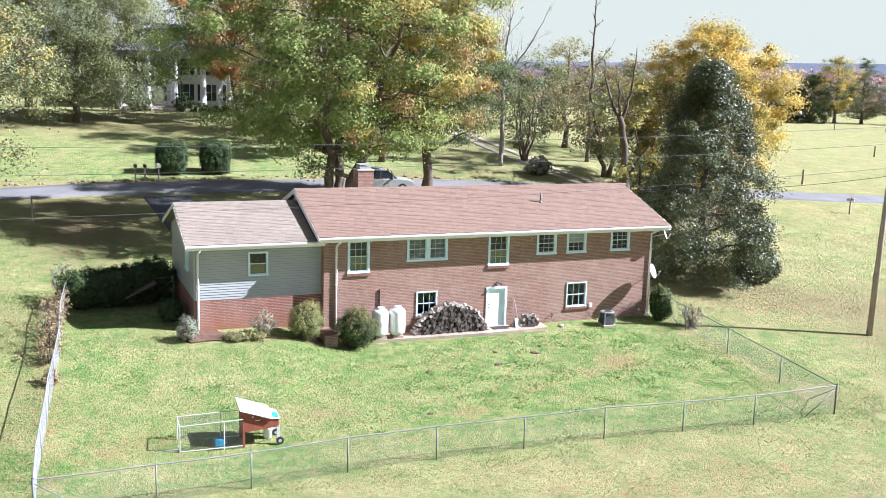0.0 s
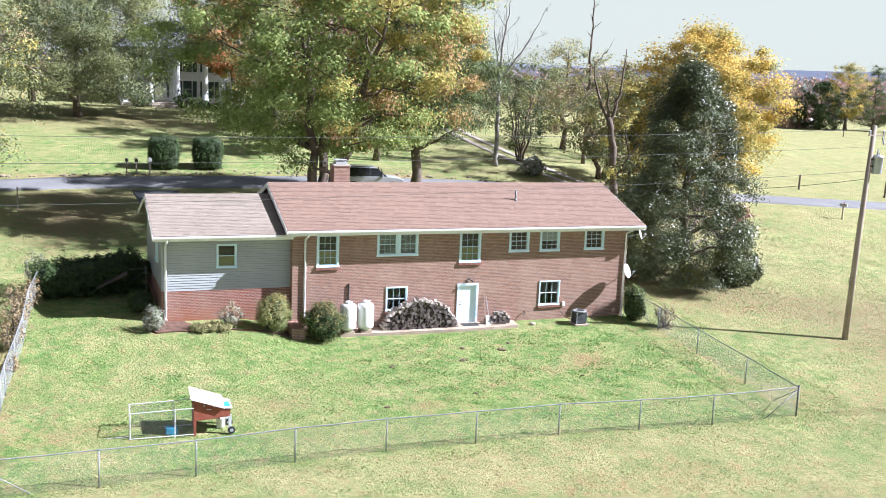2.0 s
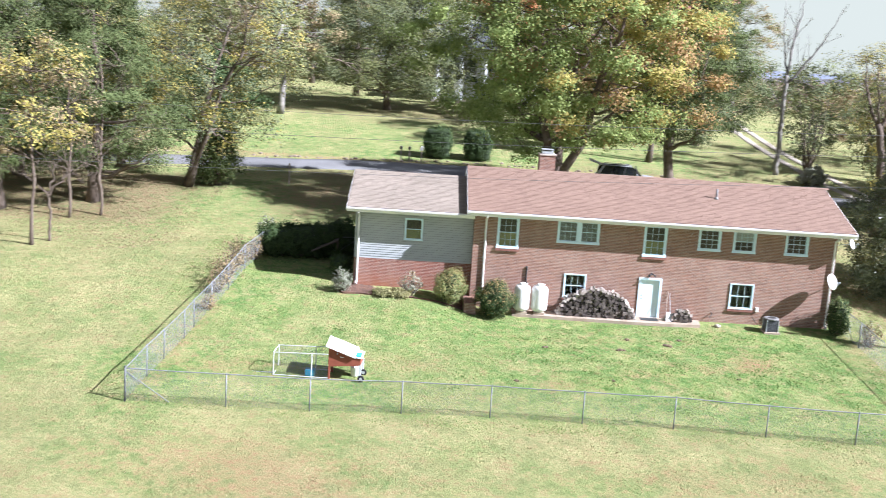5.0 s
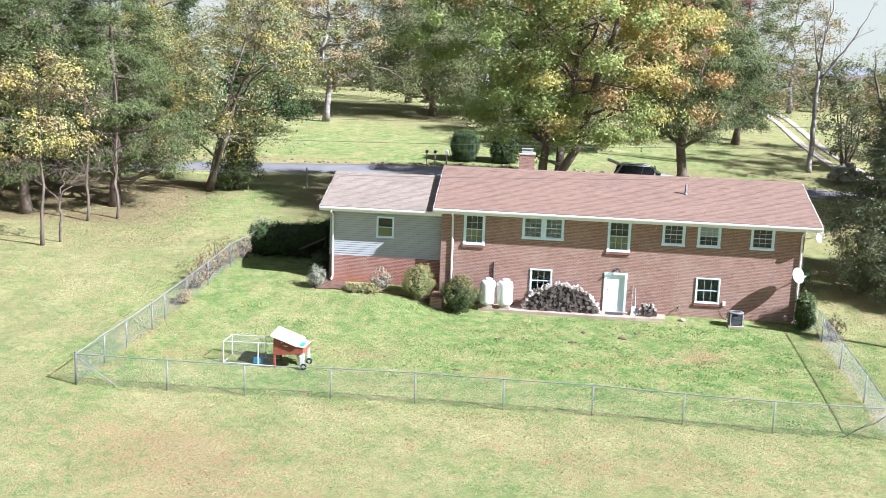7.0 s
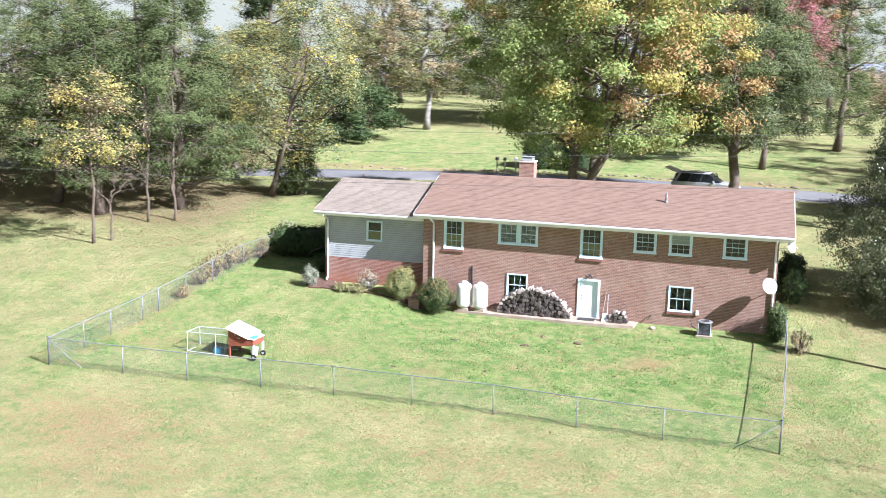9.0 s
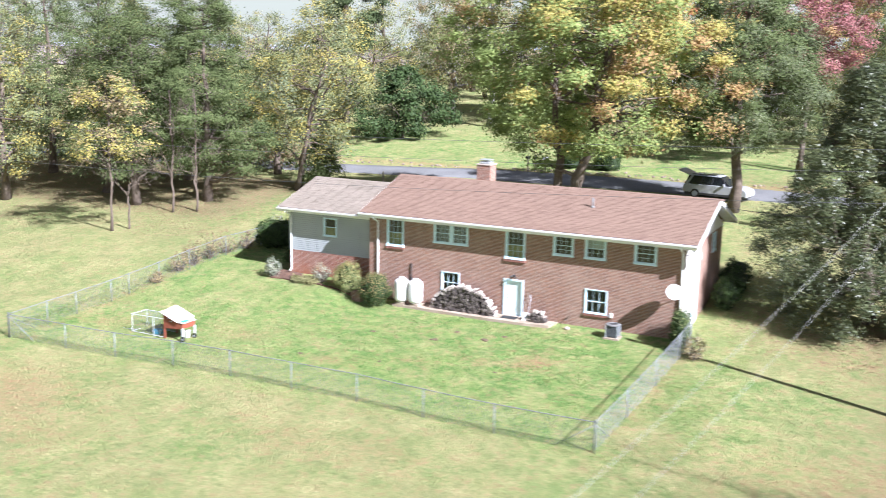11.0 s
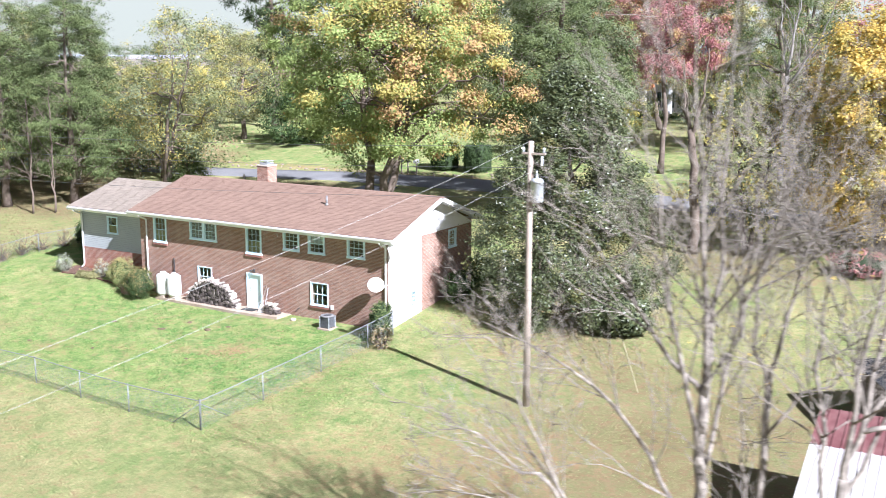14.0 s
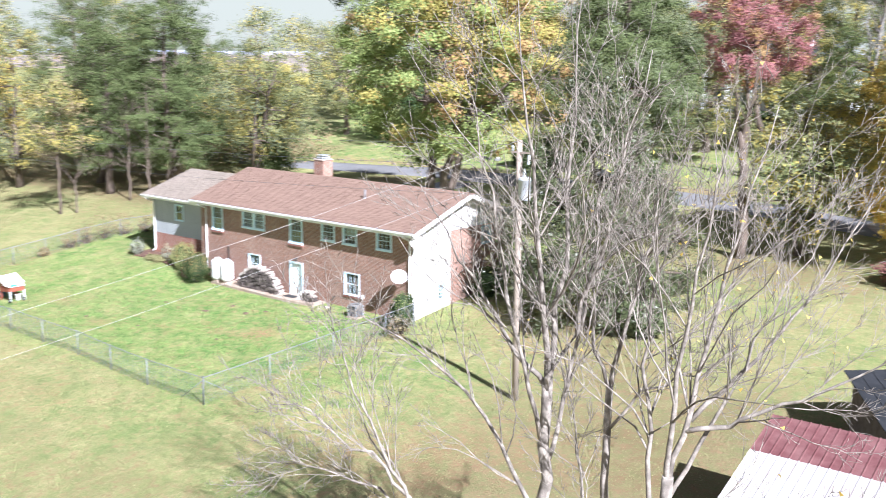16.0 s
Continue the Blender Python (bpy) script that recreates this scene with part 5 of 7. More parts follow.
limb_tree("bare_tree", "low bare tree with arching pale limbs", 38.8, -21.6, TO_TREE, [
    ((0.0, 0.0, -0.1), (-0.3, 0.0, 1.6), (-1.0, -0.3, 4.6), 0.114, 0.75),
    ((-1.0, -0.3, 4.4), (-2.4, -0.6, 6.9), (-3.7, -0.7, 10.3), 0.061, 0.12),
    ((-1.6, -0.4, 5.8), (-3.0, -0.8, 7.9), (-5.0, -1.0, 8.5), 0.044, 0.15),
    ((-1.2, -0.3, 5.0), (-3.2, -0.2, 7.0), (-5.4, -0.2, 6.6), 0.041, 0.15),
], 33)
limb_tree("bare_tree", "pale-barked leafless tree leaning outwards over the shed", 41.8, -20.3, TO_TREE, [
    ((0.0, 0.0, -0.1), (0.1, 0.0, 3.4), (0.3, 0.0, 7.0), 0.174, 0.7),
    ((0.3, 0.0, 6.8), (0.9, 0.2, 9.6), (2.1, 0.6, 14.6), 0.074, 0.12),
    ((0.3, 0.0, 6.6), (0.3, -0.3, 10.2), (1.2, -0.5, 14.6), 0.069, 0.12),
    ((0.6, 0.0, 8.0), (2.6, -0.2, 8.4), (4.9, -0.4, 10.4), 0.059, 0.15),
    ((0.7, 0.1, 8.2), (2.4, 0.5, 9.6), (4.3, 1.0, 13.0), 0.059, 0.15),
    ((0.1, 0.0, 5.4), (1.6, -0.7, 7.1), (4.0, -1.0, 6.5), 0.059, 0.15),
    ((0.2, 0.0, 6.2), (1.4, 0.3, 8.6), (3.2, 0.6, 12.4), 0.062, 0.13),
    ((0.0, 0.0, 5.9), (-0.3, 0.4, 9.4), (-0.2, 0.6, 13.4), 0.062, 0.12),
], 34, leaf_mat=L_GOLD, leaf_count=160)
limb_tree("snag_tree", "twisted half-dead tree with bare upper limbs", 27.4, 18.3, (0.54, 0.84), [
    ((0.0, 0.0, -0.1), (0.3, 0.0, 3.6), (-0.7, 0.0, 7.4), 0.32, 0.68),
    ((-0.7, 0.0, 7.2), (-1.7, 0.2, 8.6), (-2.1, 0.4, 11.6), 0.14, 0.2),
    ((-0.6, 0.0, 7.0), (0.1, 0.2, 8.8), (0.2, 0.3, 12.2), 0.15, 0.2),
    ((-0.7, 0.0, 7.3), (-0.9, -0.3, 9.2), (-1.2, -0.4, 11.0), 0.11, 0.2),
    ((0.1, 0.0, 3.2), (1.0, -0.4, 4.8), (2.2, -0.8, 6.6), 0.10, 0.2),
], 17, BARK, (7, 4, 3), (0.26, 0.26, 0.26), 0.6, L_OLIVE, 600)
limb_tree("bare_tree", "slender bare tree forking into two rising stems", 27.8, 39.9, (0.45, 0.89), [
    ((0.0, 0.0, -0.1), (-0.1, 0.0, 4.0), (-0.1, 0.0, 8.6), 0.23, 0.7),
    ((-0.1, 0.0, 8.4), (0.0, 0.2, 11.6), (0.9, 0.4, 16.0), 0.14, 0.12),
    ((-0.1, 0.0, 8.6), (-0.8, -0.2, 11.0), (-0.9, -0.3, 15.0), 0.09, 0.12),
    ((0.0, 0.0, 8.0), (1.9, 0.3, 10.0), (3.9, 0.5, 14.6), 0.12, 0.12),
    ((-0.1, 0.0, 5.6), (-1.5, -0.3, 7.6), (-2.6, -0.5, 9.0), 0.06, 0.15),
], 35, BARK_GREY, (9, 5, 3), (0.34, 0.4, 0.4), 0.3, L_OLIVE, 260)
limb_tree("bare_tree", "tall broken bare stem beyond the gravel track", 37.8, 41.6, (0.49, 0.87), [
    ((0.0, 0.0, -0.1), (0.2, 0.0, 5.0), (0.1, 0.0, 9.4), 0.22, 0.62),
    ((0.1, 0.0, 9.2), (0.0, 0.1, 12.6), (0.1, 0.2, 16.6), 0.13, 0.3),
    ((0.1, 0.0, 9.0), (1.2, 0.1, 10.0), (2.2, 0.3, 12.0), 0.07, 0.15),
    ((0.1, 0.0, 6.8), (-1.4, 0.2, 8.8), (-2.4, 0.2, 10.4), 0.07, 0.15),
], 36, BARK, (6, 4, 3), (0.2, 0.4, 0.4), 0.3, L_OLIVE, 160)
limb_tree("bare_tree", "leafless grey sapling with spreading twigs at the wood's edge", -22.0, 4.4, (-0.45, 0.89), [
    ((0.0, 0.0, -0.1), (0.1, 0.0, 1.4), (0.0, 0.0, 2.6), 0.08, 0.7),
    ((0.0, 0.0, 2.4), (-1.0, 0.2, 3.4), (-2.4, 0.4, 4.2), 0.04, 0.15),
    ((0.0, 0.0, 2.5), (0.9, -0.3, 3.6), (2.2, -0.5, 4.6), 0.04, 0.15),
    ((0.0, 0.0, 2.3), (0.3, 0.4, 4.0), (0.5, 0.6, 5.8), 0.045, 0.15),
], 37, BARK, (9, 6, 4), (0.5, 0.5, 0.4), 0.1)
for x, y, seed in ((-23.0, 10.0, 38), (-21.5, 10.9, 39)):
    limb_tree("bare_tree", "thin pale trunk with dead lower branches in the wood", x, y, (-0.45, 0.89), [
        ((0.0, 0.0, -0.1), (0.1, 0.0, 4.0), (0.0, 0.0, 9.0), 0.09, 0.5),
        ((0.0, 0.0, 2.6), (-0.9, -0.3, 3.4), (-2.1, -0.6, 3.2), 0.03, 0.2),
        ((0.0, 0.0, 3.4), (0.8, -0.4, 4.4), (1.9, -0.8, 4.6), 0.03, 0.2),
        ((0.0, 0.0, 4.8), (-0.7, -0.5, 5.8), (-1.6, -1.0, 6.4), 0.03, 0.2),
        ((0.0, 0.0, 6.4), (0.8, -0.5, 7.6), (1.6, -1.0, 8.8), 0.03, 0.2),
    ], seed, BARK, (8, 5, 3), (0.5, 0.5, 0.4), 0.05)


def bush(name, label, x, y, h, rx, ry, mats, seed, leaves, size=0.09, box=0.0, z=None, category="shrub", group="", share=None):
    """A shrub: short stems and a close skin of leaves with an uneven outline."""
    rng = np.random.RandomState(seed)
    base = np.array([x, y, (gz(x, y) if z is None else z) - 0.04])
    n = max(60, leaves // 40)
    d = rng.normal(0, 1, (n, 3))
    d /= np.linalg.norm(d, axis=1, keepdims=True)
    if box:
        d = (1 - box) * d + box * d / np.abs(d).max(axis=1, keepdims=True)
    rad = rng.uniform(0.9 if box > 0.5 else 0.72, 1.0, (n, 1)) * (1 + (0.05 if box > 0.5 else 0.2) * np.sin(4 * d[:, :1] + seed) * np.sin(5 * d[:, 2:] + 1))
    cen = base + np.array([0, 0, h / 2]) + d * rad * np.array([rx, ry, h / 2])
    wood = Shape()
    for c in cen[:: max(1, n // 26)]:
        wood.tube(bent(rng, base + np.append(rng.normal(0, 0.08 * rx, 2), 0), c, 4, 0.25), [0.03, 0.022, 0.014, 0.006], 4, caps=False)
    v, f, own, pos = leaf_cloud(rng, cen, np.array([0.07 * rx + 0.03, 0.07 * ry + 0.03, 0.05 * h + 0.02]), leaves, size, 0.6, base + np.array([0, 0, h * 0.45]), 0.3, 0.9, 0.5)
    v[:, 2] = np.maximum(v[:, 2], base[2] + 0.05)
    holder = thing(name, label, category, tuple(base), group=group)
    me = wood.mesh("stem", BARK, True)
    me.transform(Matrix.Translation(-Vector(base)))
    part("stem", me, BARK, holder)
    idx = None
    if len(mats) > 1:
        pick = rng.uniform(0, 1, leaves)
        idx = (pick < 0.08 + 0.45 * np.clip((pos[:, 2] - base[2]) / h - 0.4, 0, 1)).astype(int)
    part("foliage", array_mesh("foliage", v - base, f, mats, idx), mats, holder)
    # solid core blocks the view through; its near-black stands in for inner shade
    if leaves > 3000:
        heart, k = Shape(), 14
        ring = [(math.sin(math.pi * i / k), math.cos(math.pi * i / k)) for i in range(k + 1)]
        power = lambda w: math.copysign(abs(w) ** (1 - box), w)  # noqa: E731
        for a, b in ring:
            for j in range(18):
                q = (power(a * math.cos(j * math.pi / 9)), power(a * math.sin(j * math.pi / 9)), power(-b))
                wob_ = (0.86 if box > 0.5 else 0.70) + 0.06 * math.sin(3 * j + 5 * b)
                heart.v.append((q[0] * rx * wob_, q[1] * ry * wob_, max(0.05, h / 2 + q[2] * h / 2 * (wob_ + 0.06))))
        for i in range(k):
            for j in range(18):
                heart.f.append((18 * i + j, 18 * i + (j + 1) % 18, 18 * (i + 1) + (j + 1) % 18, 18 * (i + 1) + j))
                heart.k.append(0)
        part("inner_core", heart, SHRUB_HEART, holder, "solid core, coloured dark like the shaded inside", smooth=True)
    return holder


# near-black green with the shade inside a shrub put into it
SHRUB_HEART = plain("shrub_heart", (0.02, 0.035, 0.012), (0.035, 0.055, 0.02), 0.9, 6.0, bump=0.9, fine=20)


bush("round_shrub", "clipped round shrub with pale green leaves", -1.05, -0.75, 1.75, 0.78, 0.7, [L_BOX, L_SHRUB_TIP], 41, 13000, 0.055)
bush("round_shrub", "full shrub with reddish-yellow tips", 1.05, -1.35, 1.85, 0.95, 0.85, [L_HEDGE, L_SHRUB_TIP], 42, 16000, 0.055)
bush("small_shrub", "airy silver-leaved shrub in the bed", -2.9, -0.55, 1.15, 0.55, 0.4, [L_SILVER, L_SHRUB_TIP], 43, 1600, 0.06)
bush("small_shrub", "silvery shrub at the wing corner", -6.2, -0.6, 1.15, 0.5, 0.5, [L_SILVER, L_HEDGE], 44, 3000, 0.06)
bush("small_shrub", "low dark shrub beside the wing", -6.5, 2.2, 1.0, 0.6, 1.0, [L_HEDGE], 45, 5000, 0.06)
bush("corner_shrub", "dark evergreen shrub at the house corner", 17.6, -0.9, 1.9, 0.45, 0.75, [L_HEDGE, L_BOX], 46, 9000, 0.075)
bush("corner_shrub", "twiggy weeds against the fence", 18.6, -2.3, 1.2, 0.5, 0.7, [L_TAN, L_SILVER], 47, 1100, 0.08)
bush("clipped_bush", "block-clipped dark green bush by the road", -1.9, 38.3, 2.5, 1.12, 1.1, [L_HEDGE], 48, 18000, 0.085, 0.75, group="clipped bushes by the road")
bush("clipped_bush", "block-clipped dark green bush by the road", 1.55, 38.3, 2.5, 1.12, 1.1, [L_HEDGE], 49, 18000, 0.085, 0.75, group="clipped bushes by the road")
for i, (x, y, h, rx, ry) in enumerate(((-10.1, 4.9, 1.65, 1.1, 1.0), (-9.0, 5.35, 1.8, 1.2, 1.1), (-7.9, 5.8, 1.9, 1.2, 1.1), (-6.9, 6.3, 1.95, 1.1, 1.1))):
    bush("hedge_bush", "tall dark hedge bush beside the wing", x, y, h, rx, ry, [L_HEDGE], 51 + i, 9000, 0.10, 0.4, group="hedge beside the wing")
bush("tall_weeds", "pale seeding weeds at the hedge end", -10.9, 6.4, 1.9, 0.6, 0.6, [L_SILVER, L_OLIVE], 57, 700, 0.1)
for i, (x, y, h, rx) in enumerate(((-11.75, -2.2, 1.3, 0.5), (-11.7, -1.0, 1.6, 0.6), (-11.7, 0.4, 1.8, 0.65), (-11.5, 1.9, 1.6, 0.55), (-11.1, 3.4, 1.3, 0.45), (-11.75, -4.2, 0.7, 0.3))):
    bush("fence_vine", "brown vine tangled in the wire fence", x, y, h, rx, rx * 1.4, [L_TAN, L_FALLEN], 61 + i, 560, 0.09)
bush("magnolia_shoots", "low glossy magnolia shoots spreading over the ground", 28.2, 4.6, 2.0, 1.4, 1.3, [L_MAGNOLIA], 70, 9000, 0.15)
bush("far_bush", "low yucca clump beside the track", 29.6, 36.2, 1.6, 1.1, 1.0, [L_SILVER], 66, 1400, 0.3)
bush("red_bush", "low crimson bush by the road", 37.1, 17.6, 1.5, 1.9, 1.4, [L_RED, L_TAN], 67, 3500, 0.12)
bush("side_shrub", "dark shrub against the shaded end wall", 18.5, 5.2, 1.7, 0.7, 1.2, [L_HEDGE], 68, 3500, 0.11)
bush("side_shrub", "dark shrub against the shaded end wall", 18.5, 8.0, 1.9, 0.8, 1.3, [L_HEDGE], 69, 3500, 0.11)


# ---- fence ----
def chain_fence(posts, label, gate=False):
    """A wire-mesh fence along post feet: posts with caps, top rail, diamond mesh."""
    x, y = posts[0]
    origin = Vector((x, y, gz(x, y)))
    fence = thing("wire_fence", label, "fence", tuple(origin), group="fence round the yard")
    inv = Matrix.Translation(-origin)
    high = 1.2
    feet = [Vector((px, py, gz(px, py))) for px, py in posts]
    for i, p in enumerate(feet):
        end = i in (0, len(feet) - 1)
        r = 0.036 if end else 0.024
        s = Shape().tube([p - Vector((0, 0, 0.1)), p + Vector((0, 0, high + (0.05 if end else 0.0)))], [r, r], 8).tube([p + Vector((0, 0, high - 0.01 + (0.05 if end else 0))), p + Vector((0, 0, high + 0.05 + (0.05 if end else 0)))], [r * 1.25, r * 0.5], 8)
        me = s.mesh("post", GALV, True)
        me.transform(inv)
        part("post", me, GALV, fence)
    mesh_s = Shape()
    for i, (p, q) in enumerate(zip(feet, feet[1:])):
        top = Vector((0, 0, high))
        sag = Vector((0, 0, -0.012))
        rail = Shape().tube([p + top, (p + q) / 2 + top + sag, q + top], [0.019] * 3, 8, caps=False)
        me = rail.mesh("top_rail", GALV, True)
        me.transform(inv)
        part("top_rail", me, GALV, fence)
        length = (q - p).length
        d, n = (q - p) / length, Vector(((q - p).y, -(q - p).x, 0)).normalized() * 0.0015
        w = high - 0.06
        k = 0.0
        while k < length + w:
            for sign in (1, -1):
                a, b = (k - w, k) if sign > 0 else (k, k - w)
                u0, v0, u1, v1 = a, 0.0, b, w
                if u0 < 0:
                    v0, u0 = v0 + (v1 - v0) * (0 - u0) / (u1 - u0), 0.0
                if u1 < 0:
                    v1, u1 = v0 + (v1 - v0) * (0 - u0) / (u1 - u0), 0.0
                if u0 > length:
                    v0, u0 = v0 + (v1 - v0) * (length - u0) / (u1 - u0), length
                if u1 > length:
                    v1, u1 = v0 + (v1 - v0) * (length - u0) / (u1 - u0), length
                if abs(u1 - u0) < 0.01:
                    continue
                e, f = p + d * u0 + Vector((0, 0, v0 + 0.04)), p + d * u1 + Vector((0, 0, v1 + 0.04))
                side = (f - e).normalized().cross(n.normalized()) * 0.0015
                c = len(mesh_s.v)
                mesh_s.v += [tuple(g - origin) for g in (e + n, e - n + side, e - n - side, f + n, f - n + side, f - n - side)]
                mesh_s.f += [(c, c + 1, c + 4, c + 3), (c + 1, c + 2, c + 5, c + 4), (c + 2, c, c + 3, c + 5)]
                mesh_s.k += [0, 0, 0]
            k += 0.075
    tagged(part("wire_mesh", mesh_s, CHAIN, fence), kind="stuff")
    for a, b, c in ((feet[0], feet[1], 0.9), (feet[-1], feet[-2], 0.9)):
        u = (b - a).normalized()
        br = Shape().tube([a + Vector((0, 0, 1.1)), a + u * 1.5 + Vector((0, 0, 0.05))], [0.015, 0.015], 6)
        me = br.mesh("brace", GALV, True)
        me.transform(inv)
        part("brace", me, GALV, fence)
    return fence


FRONT = [(17.5, -13.4), (13.47, -13.4), (10.3, -13.22), (7.03, -12.95), (3.73, -12.95), (0.4, -12.9), (-2.8, -13.0), (-6.05, -13.3), (-8.97, -13.55), (-12.4, -13.9)]
chain_fence(FRONT, "galvanised chain-link fence along the rear lawn")
chain_fence([(17.5, -13.4), (17.7, -9.9), (17.85, -6.1), (17.98, -2.6), (18.0, -0.45)], "galvanised chain-link fence running up to the house")
chain_fence([(-12.4, -13.9), (-12.3, -11.6), (-12.15, -9.8), (-11.95, -7.5), (-11.86, -6.25), (-11.6, -4.1), (-11.35, -1.8), (-11.2, 1.4), (-10.9, 4.6)], "galvanised chain-link fence grown over with vines")
chain_fence([(-10.9, 4.6), (-8.6, 5.0), (-6.0, 5.5)], "short chain-link fence in front of the hedge")
RAMP = plain("ramp_boards", (0.11, 0.085, 0.065), (0.16, 0.125, 0.095), 0.9, 2.0, bump=0.4)
ramp_walk = thing("wooden_ramp", "weathered plank ramp rising to the wing's side door", "ramp", (-8.3, 4.3, gz(-8.3, 4.3)))
for k in range(5):
    d = 0.2 * k
    part("plank", Shape().hexa([(0, d, 0.48), (1.38, d, 1.12), (1.38, d + 0.18, 1.12), (0, d + 0.18, 0.48), (0, d, 0.54), (1.38, d, 1.18), (1.38, d + 0.18, 1.18), (0, d + 0.18, 0.54)]), RAMP, ramp_walk, bevel=0.006)
for a, b in ((0.05, 0.49), (1.25, 1.05)):
    part("post", Shape().box(a, a + 0.09, 0.84, 0.93, -0.1, b), RAMP, ramp_walk)


# ---- beside the rear wall ----
pav = Shape()
edge = [(2.0, -1.0), (4.4, -1.12), (7.6, -1.2), (9.6, -1.15), (11.0, -1.0), (11.15, -0.02), (2.0, -0.02)]
pav.face([(a, b, 0.02) for a, b in edge])
for (a, b), (c, d) in zip(edge, edge[1:] + edge[:1]):
    pav.face([(a, b, -0.3), (c, d, -0.3), (c, d, 0.02), (a, b, 0.02)])
tagged(part("pavement", pav, WALK), "narrow dusty concrete walk along the brick wall", "pavement", kind="structure")

bed = Shape()
rim = [(-6.5, -0.45), (-6.1, -0.95), (-5.3, -0.85), (-4.4, -1.0), (-3.4, -0.9), (-2.4, -1.05), (-1.5, -0.95), (-0.4, -1.15), (-0.35, 0.44), (-5.7, 0.44), (-6.4, 0.5)]
bed.face([(a, b, gz(a, b) + 0.07) for a, b in rim])
for (a, b), (c, d) in zip(rim, rim[1:] + rim[:1]):
    bed.face([(a, b, gz(a, b) - 0.2), (c, d, gz(c, d) - 0.2), (c, d, gz(c, d) + 0.07), (a, b, gz(a, b) + 0.07)])
tagged(part("planting_bed", bed, MULCH), "mulched bed below the wing wall", "flower bed", kind="structure")
hosta_rng = np.random.RandomState(7)
cen = np.stack([hosta_rng.uniform(-4.6, -3.0, 40), hosta_rng.uniform(-1.15, -0.6, 40), np.zeros(40)], 1)
cen[:, 2] = ground_z(cen[:, 0], cen[:, 1]) + 0.16
v, f, _, _ = leaf_cloud(hosta_rng, cen, np.array([0.1, 0.1, 0.05]), 1300, 0.3, 0.16, np.array([-3.8, -0.9, 0.2]))
tagged(part("withered_plants", array_mesh("withered_plants", v, f, [L_TAN_GRASS]), [L_TAN_GRASS]), "limp pale garden plants in the bed", "plants", kind="stuff")


def gas_tank(x, y):
    z = 0.02
    t = thing("gas_tank", "tall white propane tank on a block", "propane tank", (x, y, z), group="propane tanks by the wall")
    part("block", Shape().box(-0.26, 0.26, -0.26, 0.26, -0.15, 0.12), WALK, t, bevel=0.015)
    prof = [(0.25, 0.12), (0.25, 0.17), (0.33, 0.2), (0.385, 0.28), (0.39, 0.35), (0.39, 1.18), (0.375, 1.27), (0.31, 1.35), (0.2, 1.39), (0.05, 1.4)]
    part("tank", Shape().lathe(prof, n=28), WHITE, t, smooth=True)
    part("collar", Shape().lathe([(0.16, 1.36), (0.17, 1.38), (0.165, 1.45), (0.12, 1.49), (0.03, 1.5)], n=22), WHITE, t, smooth=True)
    part("valve", Shape().tube([(0.1, 0.04, 1.42), (0.24, 0.1, 1.44)], [0.02, 0.02], 6), GREY_METAL, t, "grey gas line stub")
    return t


gas_tank(2.42, -0.75)
gas_tank(3.26, -0.72)

LOG_END = speckled("log_wood", [(0.055, 0.045, 0.04), (0.12, 0.10, 0.085), (0.08, 0.065, 0.055), (0.26, 0.225, 0.19), (0.05, 0.04, 0.035)], 0.95)
# pale copy of the log wood, with sunlight put into its colour
LOG_SUNLIT = speckled("sunlit_log_wood", [(0.42, 0.38, 0.33), (0.34, 0.29, 0.25), (0.50, 0.47, 0.42), (0.26, 0.22, 0.19)], 0.95)


def log_meshes(mat, tag):
    out = []
    for k in range(6):
        rng = np.random.RandomState(300 + k)
        s, n = Shape(), (3, 4, 5, 7, 8, 6)[k]
        ring = [(0.085 * rng.uniform(0.75, 1.2) * math.cos(2 * math.pi * j / n + k), 0.085 * rng.uniform(0.75, 1.2) * math.sin(2 * math.pi * j / n + k)) for j in range(n)]
        s.v = [(a, -0.23, b) for a, b in ring] + [(a * 0.95, 0.23, b * 0.95) for a, b in ring]
        s.f = [tuple(range(n)), tuple(range(2 * n - 1, n - 1, -1))] + [(j, j + n, (j + 1) % n + n, (j + 1) % n) for j in range(n)]
        s.k = [0] * len(s.f)
        out.append(s.mesh(tag, mat))
    return out


def wood_pile(x0, x1, y, height, seed, label, count):
    pile = thing("wood_pile", label, "firewood", ((x0 + x1) / 2, y, 0.02))
    rng = np.random.RandomState(seed)
    dark, pale = log_meshes(LOG_END, "log"), log_meshes(LOG_SUNLIT, "log")
    half = (x1 - x0) / 2
    made = 0
    for row in range(40):
        z = 0.08 + row * 0.115
        w = half * math.sqrt(max(0, 1 - (z / height) ** 1.6)) if z < height else 0
        u = -w + 0.05 * (row % 2)
        while u <= w and w > 0.05 and made < count:
            reach = half * math.sqrt(max(0, 1 - (min(z + 0.13, height) / height) ** 1.6))
            edge_log = abs(u) > reach - 0.02 or z + 0.13 > height
            # outer and top logs take the pale, painted-sun wood
            ob = new("log", (pale if edge_log else dark)[rng.randint(6)])
            ob.parent = pile
            ob.matrix_basis = pose(u + rng.uniform(-0.02, 0.02), rng.uniform(-0.07, 0.05), z + rng.uniform(-0.02, 0.02), rng.uniform(-5, 5), rng.uniform(0, 360), rng.uniform(-5, 5)) @ Matrix.Scale(rng.uniform(0.78, 1.12), 4)
            if edge_log:
                ob.matrix_basis = ob.matrix_basis @ pose(0, 0, 0.03, rng.uniform(-14, 14), 0, rng.uniform(-25, 25))
            made += 1
            u += 0.125
    return pile


wood_pile(4.15, 7.95, -0.55, 1.38, 81, "mound of split dark firewood, outer logs coloured as sunlit", 300)
